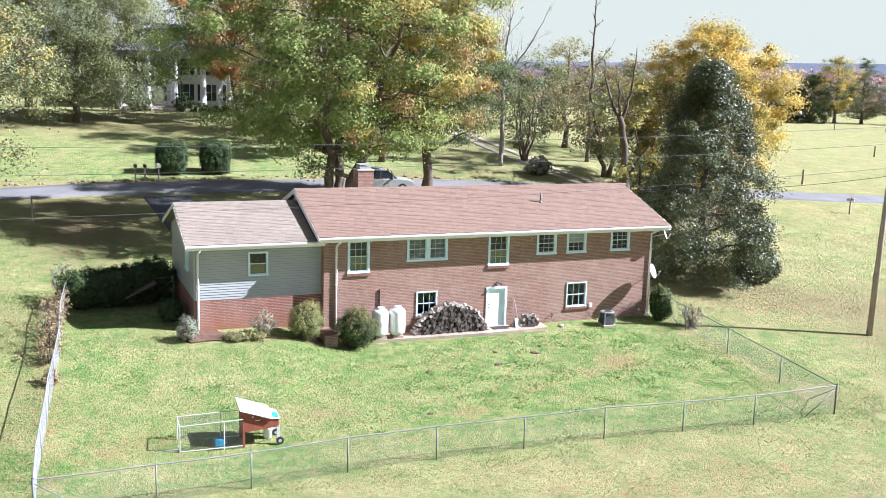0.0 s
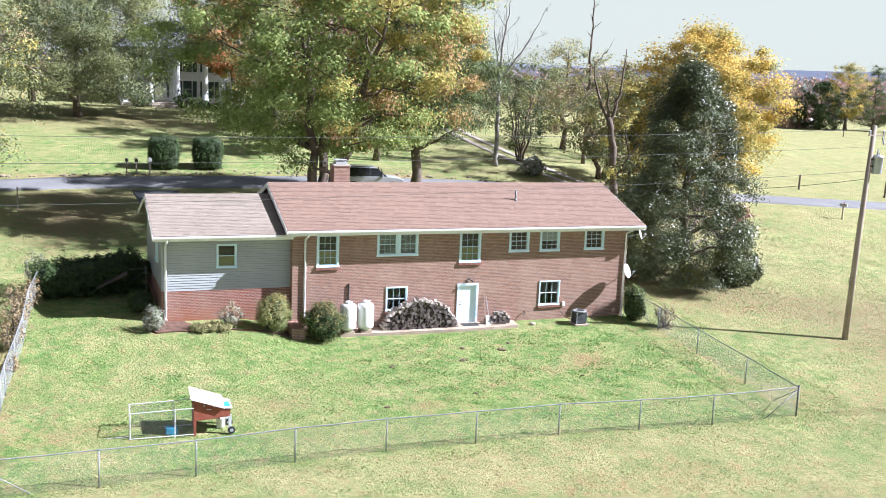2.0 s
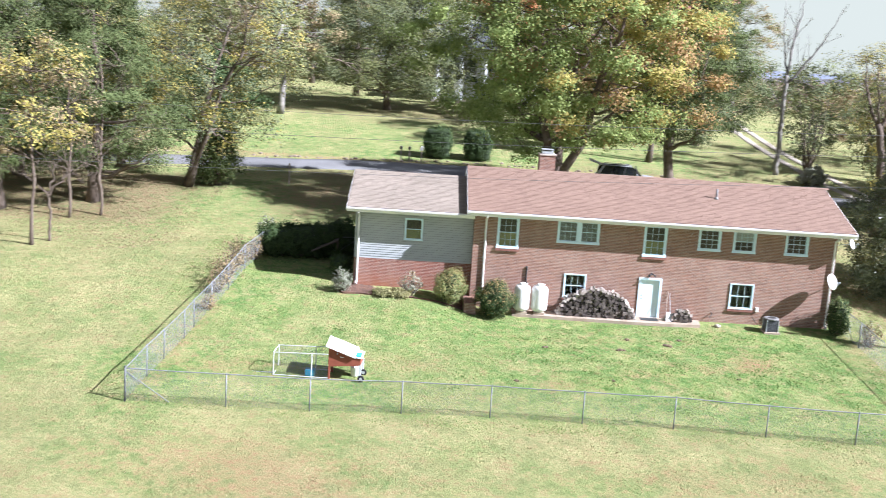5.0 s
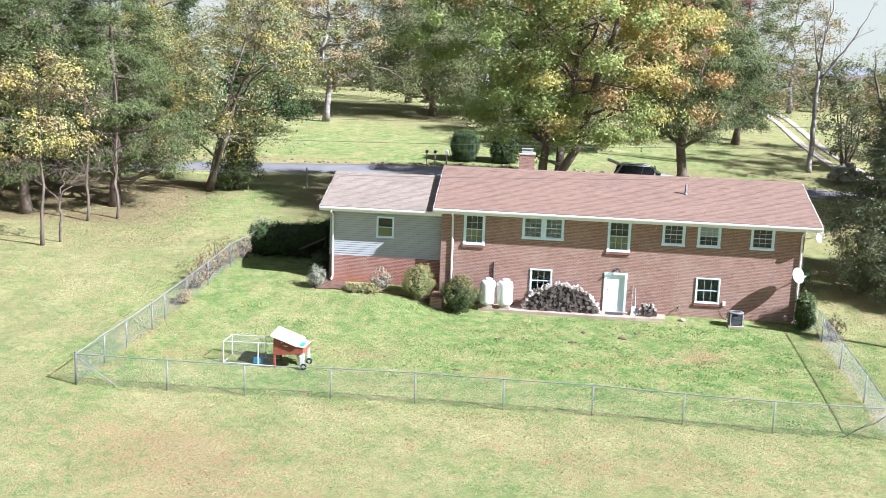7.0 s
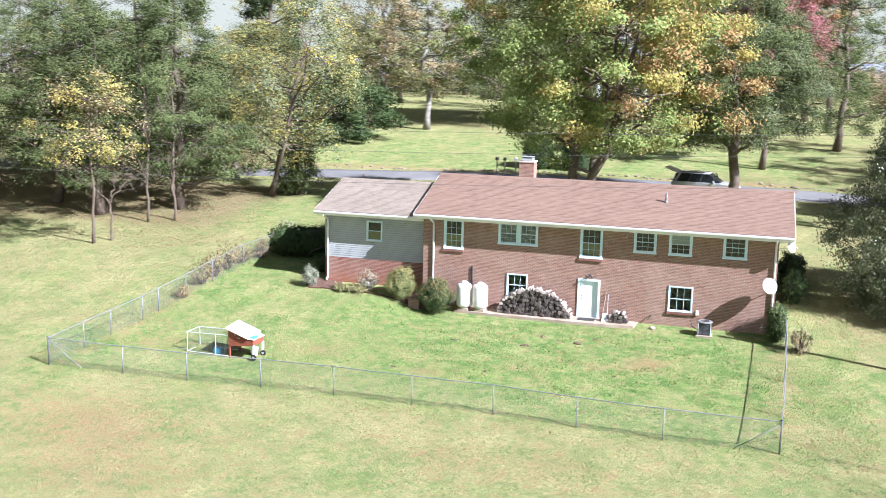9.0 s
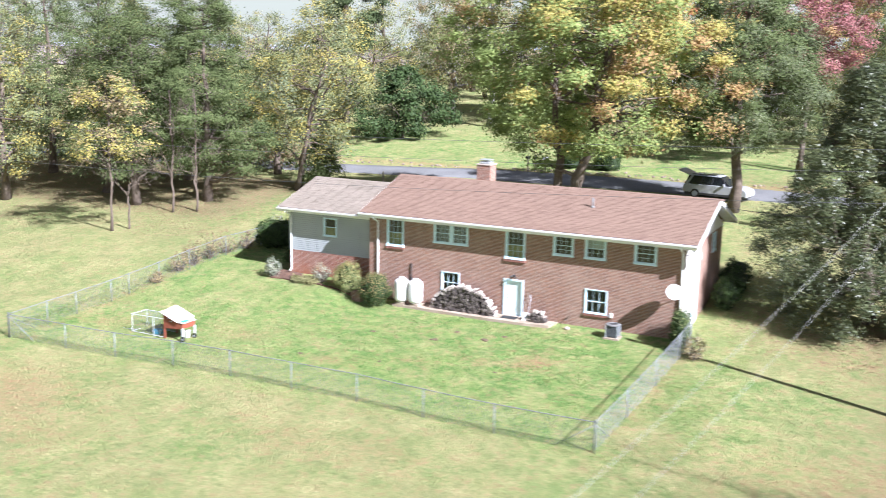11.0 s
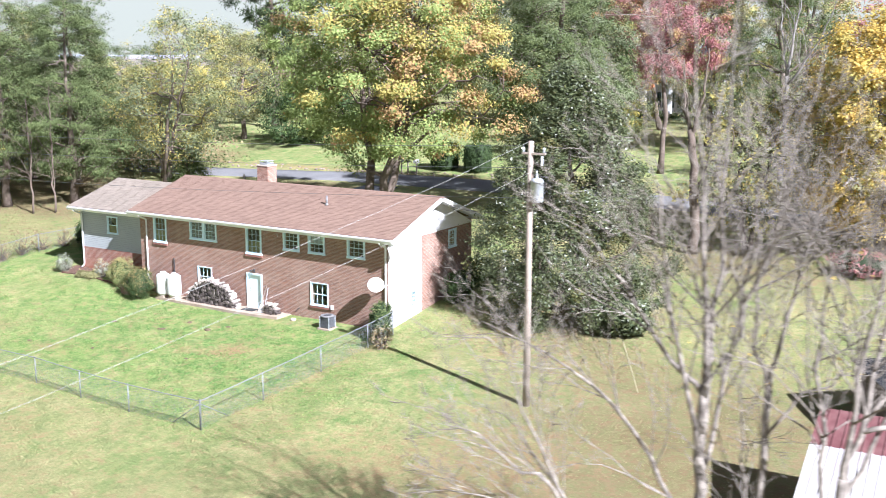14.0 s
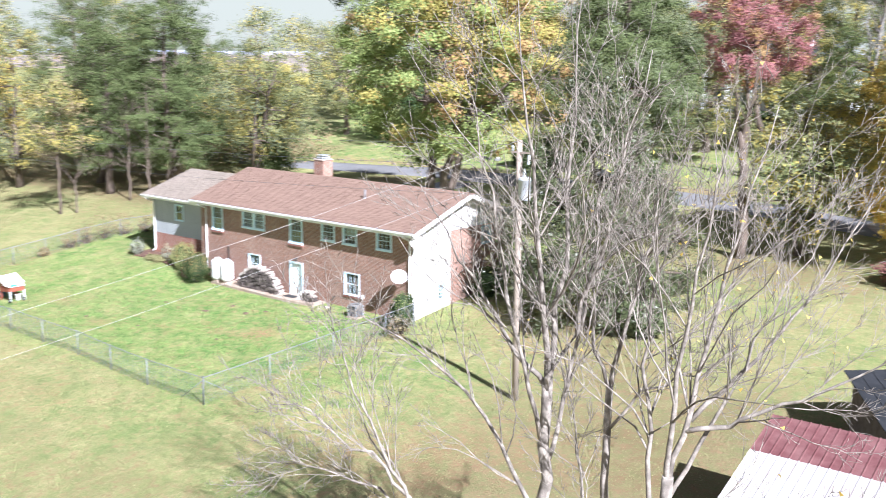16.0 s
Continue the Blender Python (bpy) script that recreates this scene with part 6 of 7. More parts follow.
wood_pile(9.75, 10.75, -0.5, 0.62, 82, "small heap of split firewood", 40)

AC_GREY = plain("dark_grey_enamel", (0.13, 0.14, 0.15), (0.17, 0.18, 0.19), 0.5)
ac = thing("air_conditioner", "round-cornered grey air conditioner on a pad", "air conditioner", (14.35, -1.0, gz(14.35, -1.0)))
part("pad", Shape().box(-0.5, 0.5, -0.5, 0.5, -0.1, 0.08), WALK, ac, bevel=0.01)
part("core", Shape().box(-0.33, 0.33, -0.33, 0.33, 0.1, 0.82), BLACK, ac)
for i in range(30):
    part("louvre", Shape().box(-0.37, 0.37, -0.37, 0.37, 0.13 + i * 0.0225, 0.137 + i * 0.0225), AC_GREY, ac)
part("cover", Shape().lathe([(0.46, 0.80), (0.5, 0.82), (0.5, 0.86), (0.44, 0.89), (0.30, 0.90), (0.29, 0.86)], n=8), DULL_METAL, ac, "grey top ring")
part("fan_guard", Shape().lathe([(0.05, 0.86), (0.29, 0.855), (0.29, 0.865), (0.05, 0.87)], n=16), BLACK, ac)
for a in (0, 90, 180, 270):
    part("corner_post", Shape().tube([(0.37 * math.cos(radians(a + 45)) * 1.414, 0.37 * math.sin(radians(a + 45)) * 1.414, 0.08), (0.37 * math.cos(radians(a + 45)) * 1.414, 0.37 * math.sin(radians(a + 45)) * 1.414, 0.82)], [0.03, 0.03], 6), GREY_METAL, ac)
part("refrigerant_line", Shape().tube([(-0.4, 0.2, 0.25), (-0.75, 0.5, 0.35), (-0.92, 0.95, 0.65)], [0.02, 0.02, 0.02], 6), BLACK, ac)
ac.scale = (0.76, 0.76, 0.80)


def dish(name, label, at, aim, radius, foot):
    d = thing(name, label, "satellite dish", at)
    aim = Vector(aim).normalized()
    turn = aim.to_track_quat("Z", "Y").to_matrix().to_4x4()
    s = Shape()
    rings, n = 6, 24
    s.v.append((0, 0, 0))
    for i in range(1, rings + 1):
        r = radius * i / rings
        s.v += [(r * math.cos(2 * math.pi * j / n), 0.9 * r * math.sin(2 * math.pi * j / n), 0.22 * r * r / radius) for j in range(n)]
    for j in range(n):
        s.f.append((0, 1 + j, 1 + (j + 1) % n))
        for i in range(rings - 1):
            a, b = 1 + i * n, 1 + (i + 1) * n
            s.f.append((a + j, b + j, b + (j + 1) % n, a + (j + 1) % n))
    a = 1 + (rings - 1) * n
    b = len(s.v)
    s.v += [(v[0] * 1.0, v[1], v[2] - 0.02) for v in s.v[a : a + n]]
    s.f += [(a + j, b + j, b + (j + 1) % n, a + (j + 1) % n) for j in range(n)] + [tuple(b + j for j in range(n))]
    s.k = [0] * len(s.f)
    me = s.mesh("reflector", WHITE, True)
    me.transform(turn)
    part("reflector", me, WHITE, d)
    tip = turn @ Vector((0, -0.25 * radius, radius * 1.1))
    part("feed_arm", Shape().tube([turn @ Vector((0, -0.85 * radius, 0.1)), tip], [0.014, 0.014], 6).tube([tip, tip + (turn @ Vector((0, 0.0, -0.12)))], [0.04, 0.03], 8), GREY_METAL, d)
    part("mount", Shape().tube([turn @ Vector((0, 0, -0.03)), Vector(foot) * 0.6 + Vector((0, 0, 0.0)), Vector(foot)], [0.022, 0.02, 0.02], 8), GREY_METAL, d)
    return d


dish("satellite_dish", "large white satellite dish low on the corner", (17.1, -0.62, 2.43), (0.62, -0.70, 0.35), 0.42, (0.3, 0.6, -0.25))
dish("satellite_dish", "small grey satellite dish under the eave", (17.95, -0.3, 4.28), (0.75, -0.55, 0.35), 0.30, (-0.48, 0.32, -0.15))

tools = thing("garden_tools", "broom and shovel leaning beside the door", "tools", (9.42, -0.3, 0.02))
part("broom", Shape().tube([(0.02, -0.18, 0.22), (0.1, 0.27, 1.35)], [0.014, 0.014], 6).hexa([(-0.13, -0.26, 0.0), (0.17, -0.26, 0.0), (0.17, -0.18, 0.0), (-0.13, -0.18, 0.0), (-0.03, -0.2, 0.26), (0.07, -0.2, 0.26), (0.07, -0.16, 0.26), (-0.03, -0.16, 0.26)]), WOOD_POLE, tools)
part("shovel", Shape().tube([(0.25, -0.1, 0.3), (0.2, 0.27, 1.25)], [0.014, 0.014], 6).hexa([(0.2, -0.2, 0.0), (0.3, -0.2, 0.0), (0.3, -0.17, 0.0), (0.2, -0.17, 0.0), (0.14, -0.1, 0.32), (0.36, -0.1, 0.32), (0.36, -0.08, 0.32), (0.14, -0.08, 0.32)]), GREY_METAL, tools, "grey steel shovel")
part("dustpan", Shape().hexa([(0.0, -0.42, 0.0), (0.28, -0.4, 0.0), (0.28, -0.3, 0.0), (0.0, -0.32, 0.0), (0.04, -0.2, 0.4), (0.22, -0.18, 0.4), (0.22, -0.16, 0.4), (0.04, -0.18, 0.4)]), WHITE, tools, "white scoop")
mat_th = thing("door_mat", "dark doormat before the basement door", "doormat", (8.64, -0.5, 0.02))
part("mat", Shape().box(-0.42, 0.42, -0.25, 0.25, 0.0, 0.018), RUBBER, mat_th, bevel=0.004)
stone_th = thing("loose_stone", "pale stone lying by the wall", "stone", (11.9, -0.75, gz(11.9, -0.75)))
part("stone", Shape().lathe([(0.08, -0.02), (0.16, 0.04), (0.13, 0.11), (0.04, 0.14)], n=7), CONCRETE, stone_th, smooth=True)


# ---- chicken coop on wheels ----
coop = thing("chicken_coop", "rolling brown chicken coop with white roof and wire run", "chicken coop", (-5.1, -9.9, gz(-5.1, -9.9)), -3)
BROWN = plain("brown_stain", (0.22, 0.055, 0.03), (0.28, 0.08, 0.045), 0.7, 3.0, bump=0.15)
PVC = plain("white_pipe", (0.60, 0.62, 0.61), (0.52, 0.55, 0.54), 0.5, 3.0, bump=0.02)
TEAL = plain("teal_plastic", (0.05, 0.38, 0.38), (0.08, 0.45, 0.44), 0.4, 3.0)
BLUE = plain("blue_plastic", (0.03, 0.20, 0.33), (0.05, 0.26, 0.40), 0.4, 3.0)
def prism(profile, y0, y1):
    s = Shape()
    m = len(profile)
    s.v = [(a, y0, b) for a, b in profile] + [(a, y1, b) for a, b in profile]
    s.f = [tuple(range(m)), tuple(range(2 * m - 1, m - 1, -1))] + [(j, j + m, (j + 1) % m + m, (j + 1) % m) for j in range(m)]
    s.k = [0] * len(s.f)
    return s
part("body", prism([(-0.62, 0.5), (0.62, 0.62), (0.62, 0.92), (0.38, 0.92), (-0.62, 1.28)], -0.45, 0.45), BROWN, coop, "red-brown stained plywood box", bevel=0.006)
part("roof", Shape().hexa([(-0.72, -0.55, 1.31), (0.42, -0.55, 0.93), (0.42, 0.58, 1.03), (-0.72, 0.58, 1.42), (-0.72, -0.55, 1.34), (0.42, -0.55, 0.96), (0.42, 0.58, 1.06), (-0.72, 0.58, 1.45)]), WHITE, coop, "white sheet roof")
part("nest_lid", Shape().hexa([(0.36, -0.48, 0.93), (0.68, -0.48, 0.90), (0.68, 0.48, 0.90), (0.36, 0.48, 0.99), (0.36, -0.48, 0.955), (0.68, -0.48, 0.925), (0.68, 0.48, 0.925), (0.36, 0.48, 1.015)]), PVC, coop, "pale nest box lid")
part("tub", Shape().box(0.42, 0.62, -0.35, 0.05, 0.93, 1.0), TEAL, coop, "teal plastic scraps on the lid", bevel=0.02)
for lx, ly in ((-0.58, -0.41), (-0.58, 0.41)):
    part("leg", Shape().box(lx - 0.04, lx + 0.04, ly - 0.04, ly + 0.04, -0.03, 0.55), BROWN, coop, bevel=0.005)
for ly in (-0.41, 0.41):
    part("leg", Shape().box(0.56, 0.66, ly - 0.04, ly + 0.04, 0.02, 0.66), PVC, coop, "pale leg", bevel=0.005)
    wheel = part("wheel", Shape().tube([(0.66, ly - 0.1, 0.12), (0.66, ly - 0.03, 0.12)], [0.13, 0.13], 16), RUBBER, coop)
    part("rim", Shape().tube([(0.66, ly - 0.106, 0.12), (0.66, ly - 0.024, 0.12)], [0.06, 0.06], 12), GREY_METAL, wheel)
for dx, dz in ((-0.3, 1.02), (0.05, 0.98)):
    part("latch", Shape().box(dx, dx + 0.05, -0.465, -0.448, dz, dz + 0.06), GREY_METAL, coop)
part("handle", Shape().tube([(-0.18, -0.45, 0.93), (-0.18, -0.49, 0.93), (-0.03, -0.49, 0.92), (-0.03, -0.45, 0.92)], [0.012] * 4, 6), WHITE, coop)
for ly in (-0.5, 0.5):
    part("run_rail", Shape().tube([(-0.62, ly, 1.0), (-2.75, ly, 0.93)], [0.016, 0.016], 8), PVC, coop)
    part("run_rail", Shape().tube([(-0.62, ly, 0.06), (-2.75, ly, 0.04)], [0.016, 0.016], 8), PVC, coop)
    for rx in (-2.72, -1.25):
        part("run_post", Shape().tube([(rx, ly, -0.03), (rx, ly, 0.95)], [0.018, 0.018], 8), PVC, coop)
part("run_rail", Shape().tube([(-2.72, -0.5, 0.94), (-2.72, 0.5, 0.94)], [0.016, 0.016], 8), PVC, coop)
part("run_rail", Shape().tube([(-2.72, -0.5, 0.05), (-2.72, 0.5, 0.05)], [0.016, 0.016], 8), PVC, coop)
net = Shape()
for k in range(32):
    u = -2.72 + k * 0.066
    for ly in (-0.5, 0.5):
        net.box(u - 0.0018, u + 0.0018, ly - 0.0018, ly + 0.0018, 0.05, 0.95)
    net.box(u - 0.0018, u + 0.0018, -0.5, 0.5, 0.948, 0.952)
for k in range(13):
    z = 0.06 + 0.07 * k
    for ly in (-0.5, 0.5):
        net.box(-2.72, -0.62, ly - 0.0015, ly + 0.0015, z - 0.0015, z + 0.0015)
tagged(part("run_netting", net, CHAIN, coop), kind="stuff")
part("tow_bar", Shape().tube([(-2.72, -0.3, 0.06), (-3.55, -0.35, 0.05), (-3.6, 0.3, 0.05), (-2.72, 0.3, 0.06)], [0.018] * 4, 6), GREY_METAL, coop)
bk = thing("feed_bucket", "white plastic bucket under the coop", "bucket", (-4.75, -9.75, gz(-4.75, -9.75)))
part("bucket", Shape().lathe([(0.12, 0.0), (0.14, 0.02), (0.165, 0.36), (0.175, 0.37), (0.16, 0.38)], n=18), WHITE, bk, smooth=True)
tb = thing("water_tub", "small blue water tub in the run", "tub", (-6.45, -9.95, gz(-6.45, -9.95)))
part("tub", Shape().box(-0.2, 0.2, -0.16, 0.16, 0.0, 0.26), BLUE, tb, bevel=0.03)


# ---- utility pole and its wires ----
pole = thing("utility_pole", "weathered wooden utility pole with grey transformer", "utility pole", (27.65, -5.05, gz(27.65, -5.05)))
part("shaft", Shape().tube([(0, 0, -0.2), (0.03, -0.1, 5.5), (0.1, -0.25, 10.95)], [0.155, 0.135, 0.11], 12), WOOD_POLE, pole, smooth=True)
tr = part("transformer", Shape().lathe([(0.1, 8.55), (0.24, 8.58), (0.25, 8.62), (0.25, 9.35), (0.265, 9.36), (0.265, 9.42), (0.2, 9.5), (0.06, 9.52)], 0.45, -0.35, 18), GREY_METAL, pole, smooth=True)
part("bushing", Shape().lathe([(0.05, 9.5), (0.06, 9.55), (0.035, 9.6), (0.055, 9.65), (0.03, 9.72), (0.02, 9.85)], 0.42, -0.33, 10), GREY_METAL, tr, smooth=True)
for bz in (8.9, 9.25):
    part("bracket", Shape().box(0.05, 0.4, -0.36, -0.28, bz, bz + 0.08), BLACK, pole)
part("cross_arm", Shape().box(-0.25, 0.75, -0.33, -0.25, 10.42, 10.5), WOOD_POLE, pole, bevel=0.006)
for dx in (-0.2, 0.68):
    part("insulator", Shape().lathe([(0.03, 10.5), (0.06, 10.54), (0.035, 10.6), (0.06, 10.64), (0.03, 10.72)], dx, -0.29, 10), GREY_METAL, pole, smooth=True)
part("cutout", Shape().tube([(0.62, -0.32, 10.38), (0.66, -0.42, 10.02)], [0.05, 0.05], 8), GREY_METAL, pole)
part("meter_loop", Shape().tube([(-0.16 + 0.13 * math.cos(a), -0.12, 3.1 + 0.2 * math.sin(a)) for a in [k * 0.45 for k in range(14)]], [0.012] * 14, 5), BLACK, pole)
base_p = Vector(pole.matrix_world.translation)
guy = thing("guy_marker", "leaning yellow guy-wire guard by the magnolia", "guy wire", (31.2, -1.5, gz(31.2, -1.5)))
part("guard", Shape().tube([(0, 0, 0.0), (-0.55, -0.55, 2.3)], [0.022, 0.022], 6), plain("yellow_guard", (0.34, 0.31, 0.17), (0.30, 0.28, 0.19), 0.7), guy)
part("guy_wire", Shape().tube([(-0.55, -0.55, 2.3), (base_p.x + 0.08 - 31.2, base_p.y - 0.2 + 1.5, base_p.z + 9.9 - gz(31.2, -1.5))], [0.008, 0.008], 4), BLACK, guy)


def wire(a, b, sag, r, label, mat=BLACK):
    a, b = Vector(a), Vector(b)
    w = thing("cable", label, "cable", tuple(a))
    pts = [(b - a) * t - Vector((0, 0, 4 * sag * t * (1 - t))) for t in [k / 24 for k in range(25)]]
    part("strand", Shape().tube(pts, [r] * 25, 5), mat, w)


WIRE_GREY = plain("bare_conductor", (0.10, 0.105, 0.105), (0.14, 0.145, 0.145), 0.6, 3.0, 0.2, bump=0)
PALE_WIRE = plain("pale_cable", (0.36, 0.36, 0.33), (0.42, 0.42, 0.39), 0.6, bump=0)
far_p = thing("utility_pole", "far wooden utility pole at the wood's edge", "utility pole", (-54.0, 1.5, gz(-54, 1.5)))
part("shaft", Shape().tube([(0, 0, -0.2), (0, 0, 10.0)], [0.15, 0.11], 10), WOOD_POLE, far_p)
wire(base_p + Vector((-0.15, -0.28, 10.75)), (-54, 1.5, 9.4), 0.9, 0.008, "bare power line over the yard", WIRE_GREY)
wire(base_p + Vector((0.05, -0.25, 9.9)), (-54, 1.5, 8.1), 0.9, 0.008, "bare power line over the yard", WIRE_GREY)
wire(base_p + Vector((0.05, -0.25, 8.7)), (-54, 1.5, 6.2), 1.0, 0.008, "bare telephone line over the yard", WIRE_GREY)
wire(base_p + Vector((0.05, -0.2, 8.3)), (HX1 + 0.1, 4.6, 6.05), 0.35, 0.012, "service cable to the gable peak")
south_p = thing("utility_pole", "wooden utility pole far down the field", "utility pole", (7.4, -100.0, gz(7.4, -100)))
part("shaft", Shape().tube([(0, 0, -0.2), (0, 0, 10.9)], [0.15, 0.11], 10), WOOD_POLE, south_p)
zs_p = gz(7.4, -100) + 10.7
wire(base_p + Vector((0.0, -0.3, 10.9)), (7.4, -100, zs_p), 5.0, 0.005, "pale power line sagging over the field", PALE_WIRE)
wire(base_p + Vector((0.05, -0.3, 9.7)), (7.6, -100, zs_p - 1.2), 5.0, 0.005, "pale power line sagging over the field", PALE_WIRE)

# ---- road side ----
POST_MAT = WOOD_POLE
for i, (x, y, mat, lab) in enumerate(((-4.9, 35.6, BLACK, "small dark mailbox on a post"), (-4.2, 35.6, BLACK, "dark mailbox on a post"), (-3.2, 35.5, WHITE, "white mailbox on a wooden post"), (48.6, 18.3, GREY_METAL, "grey mailbox on a post by the road"))):
    mb = thing("mailbox", lab, "mailbox", (x, y, gz(x, y)), 90 if i < 3 else 120)
    part("post", Shape().box(-0.05, 0.05, -0.05, 0.05, -0.1, 1.05), POST_MAT, mb, bevel=0.006)
    big = 1.25 if i == 2 else 1.0
    s = Shape()
    prof = [(-0.11 * big, 1.05), (0.11 * big, 1.05)] + [(0.11 * big * math.cos(a), 1.05 + 0.14 * big + 0.11 * big * math.sin(a)) for a in [k * math.pi / 8 for k in range(9)]]
    m_ = len(prof)
    s.v = [(-0.28 * big, a, b) for a, b in prof] + [(0.28 * big, a, b) for a, b in prof]
    s.f = [tuple(reversed(range(m_))), tuple(range(m_, 2 * m_))] + [(j, (j + 1) % m_, (j + 1) % m_ + m_, j + m_) for j in range(m_)]
    s.k = [0] * len(s.f)
    part("box", s, mat, mb)
    part("flag", Shape().box(-0.1, -0.06, 0.12 * big, 0.13 * big, 1.15, 1.4), plain("red_flag", (0.4, 0.05, 0.04), (0.45, 0.07, 0.05), 0.5), mb)

STONE = speckled("field_stone", [(0.19, 0.15, 0.11), (0.26, 0.21, 0.16), (0.14, 0.11, 0.08), (0.32, 0.27, 0.21)], by_object=False)
rng = np.random.RandomState(91)
stones = Shape()
for line in (((-26, 33.9), (-9, 35.3), (4, 36.6), (14, 36.2), (22, 34.7), (30, 32)),):
    for (a, b), (c, d) in zip(line, line[1:]):
        n = int(math.hypot(c - a, d - b) * 2.2)
        for k in range(n):
            t = k / n
            x, y, r = a + (c - a) * t + rng.normal(0, 0.15), b + (d - b) * t + rng.normal(0, 0.4), rng.uniform(0.05, 0.2)
            z = gz(x, y)
            stones.lathe([(r * 0.7, z - 0.1), (r, z + r * 0.25), (r * 0.75, z + r * 0.6), (r * 0.25, z + r * 0.75)], x, y, 6)
tagged(part("stone_border", stones, STONE), "row of field stones along the road", "stones", kind="stuff")

for i, (x, y, h) in enumerate(((62, 27.5, 1.7), (70, 24.5, 1.5), (55, 31, 1.4), (85, 52, 1.3), (90, 50, 1.3), (102, 60, 1.3), (120, 96, 1.3), (128, 92, 1.3))):
    fp = thing("fence_post", "dark wooden fence post in the pasture", "fence post", (x, y, gz(x, y)), group="pasture posts")
    part("post", Shape().tube([(0, 0, -0.1), (0.03, 0, h)], [0.1, 0.08], 7), BARK, fp)
stake = thing("marker_stake", "thin stake standing in the side yard", "stake", (-12.2, 22.6, gz(-12.2, 22.6)))
part("stake", Shape().box(-0.04, 0.04, -0.04, 0.04, -0.1, 1.5), WOOD_POLE, stake)


# ---- parked car ----
def car(x, y, turn):
    c = thing("parked_car", "silver-white sport utility car with its tailgate open", "car", (x, y, gz(x, y) + 0.06), turn)
    PAINT = plain("silver_paint", (0.46, 0.475, 0.49), (0.52, 0.535, 0.55), 0.25, 1.0, 0.2, bump=0)
    CARGLASS = plain("tinted_glass", (0.015, 0.018, 0.02), (0.02, 0.024, 0.026), 0.08, 1.0, bump=0, spec=0.8)
    prof = [(-2.45, 0.42), (-2.5, 0.62), (-2.46, 1.0), (-2.3, 1.06), (1.05, 1.08), (1.95, 1.0), (2.38, 0.86), (2.5, 0.66), (2.48, 0.36), (2.2, 0.28), (-2.2, 0.28)]
    part("body", prism(prof, -0.95, 0.95), PAINT, c, bevel=0.05)
    cab = Shape()
    lo, hi = [(-2.4, 1.04), (1.15, 1.06)], [(-2.05, 1.74), (0.3, 1.74)]
    cab.hexa([(-2.4, -0.9, 1.04), (1.15, -0.9, 1.06), (1.15, 0.9, 1.06), (-2.4, 0.9, 1.04), (-2.1, -0.72, 1.72), (0.28, -0.72, 1.72), (0.28, 0.72, 1.72), (-2.1, 0.72, 1.72)])
    cabin = part("cabin", cab, CARGLASS, c, "dark tinted window band", bevel=0.05)
    part("roof_panel", Shape().hexa([(-2.2, -0.74, 1.70), (0.34, -0.74, 1.70), (0.34, 0.74, 1.70), (-2.2, 0.74, 1.70), (-2.1, -0.66, 1.765), (0.2, -0.66, 1.765), (0.2, 0.66, 1.765), (-2.1, 0.66, 1.765)]), PAINT, c, bevel=0.02)
    part("lower_cladding", Shape().box(-2.35, 2.35, -0.965, 0.965, 0.27, 0.44), BLACK, c, "black plastic lower cladding")
    for sgn in (-1, 1):
        for px_, w in ((-2.28, 0.2), (-1.22, 0.09), (-0.32, 0.08), (0.78, 0.1)):
            f = lambda u, v: (u * (1 - 0.12 * v) - (0.12 if u > 0.5 else -0.10) * v, sgn * (0.905 - 0.175 * v), 1.08 + 0.62 * v)  # noqa: E731
            q = [f(px_, 0), f(px_ + w, 0), f(px_ + w, 1), f(px_, 1)]
            part("pillar", Shape().hexa([*[(p[0], p[1] - 0.01 * sgn, p[2]) for p in q], *[(p[0], p[1] + 0.012 * sgn, p[2]) for p in q]]), PAINT if w > 0.15 else BLACK, cabin)
        part("roof_rail", Shape().tube([(-1.9, sgn * 0.66, 1.76), (-1.8, sgn * 0.66, 1.81), (0.05, sgn * 0.66, 1.8), (0.15, sgn * 0.66, 1.75)], [0.022] * 4, 6), BLACK, c)
        for wx in (-1.5, 1.5):
            wheel = part("wheel", Shape().tube([(wx, sgn * 0.72, 0.36), (wx, sgn * 0.97, 0.36)], [0.36, 0.36], 20), RUBBER, c)
            part("rim", Shape().tube([(wx, sgn * 0.73, 0.36), (wx, sgn * 0.985, 0.36)], [0.22, 0.22], 14), GREY_METAL, wheel)
        part("headlight", Shape().box(2.25, 2.42, sgn * 0.62 - 0.16, sgn * 0.62 + 0.16, 0.72, 0.86), GREY_METAL, c, bevel=0.02)
        part("mirror", Shape().box(0.68, 0.8, sgn * 1.0 - 0.1, sgn * 1.0 + 0.1, 1.08, 1.24), PAINT, c, bevel=0.03)
    part("windscreen", Shape().hexa([(1.16, -0.82, 1.1), (1.17, -0.82, 1.1), (1.17, 0.82, 1.1), (1.16, 0.82, 1.1), (0.34, -0.68, 1.68), (0.37, -0.68, 1.68), (0.37, 0.68, 1.68), (0.34, 0.68, 1.68)]), CARGLASS, cabin)
    part("sun_roof", Shape().box(-1.4, -0.2, -0.5, 0.5, 1.755, 1.772), CARGLASS, cabin)
    # black panel stands in for the shade inside the open cargo bay
    part("cargo_shade", Shape().hexa([(-2.44, -0.78, 0.7), (-2.4, -0.78, 0.7), (-2.4, 0.78, 0.7), (-2.44, 0.78, 0.7), (-2.22, -0.66, 1.62), (-2.12, -0.66, 1.62), (-2.12, 0.66, 1.62), (-2.22, 0.66, 1.62)]), BLACK, c)
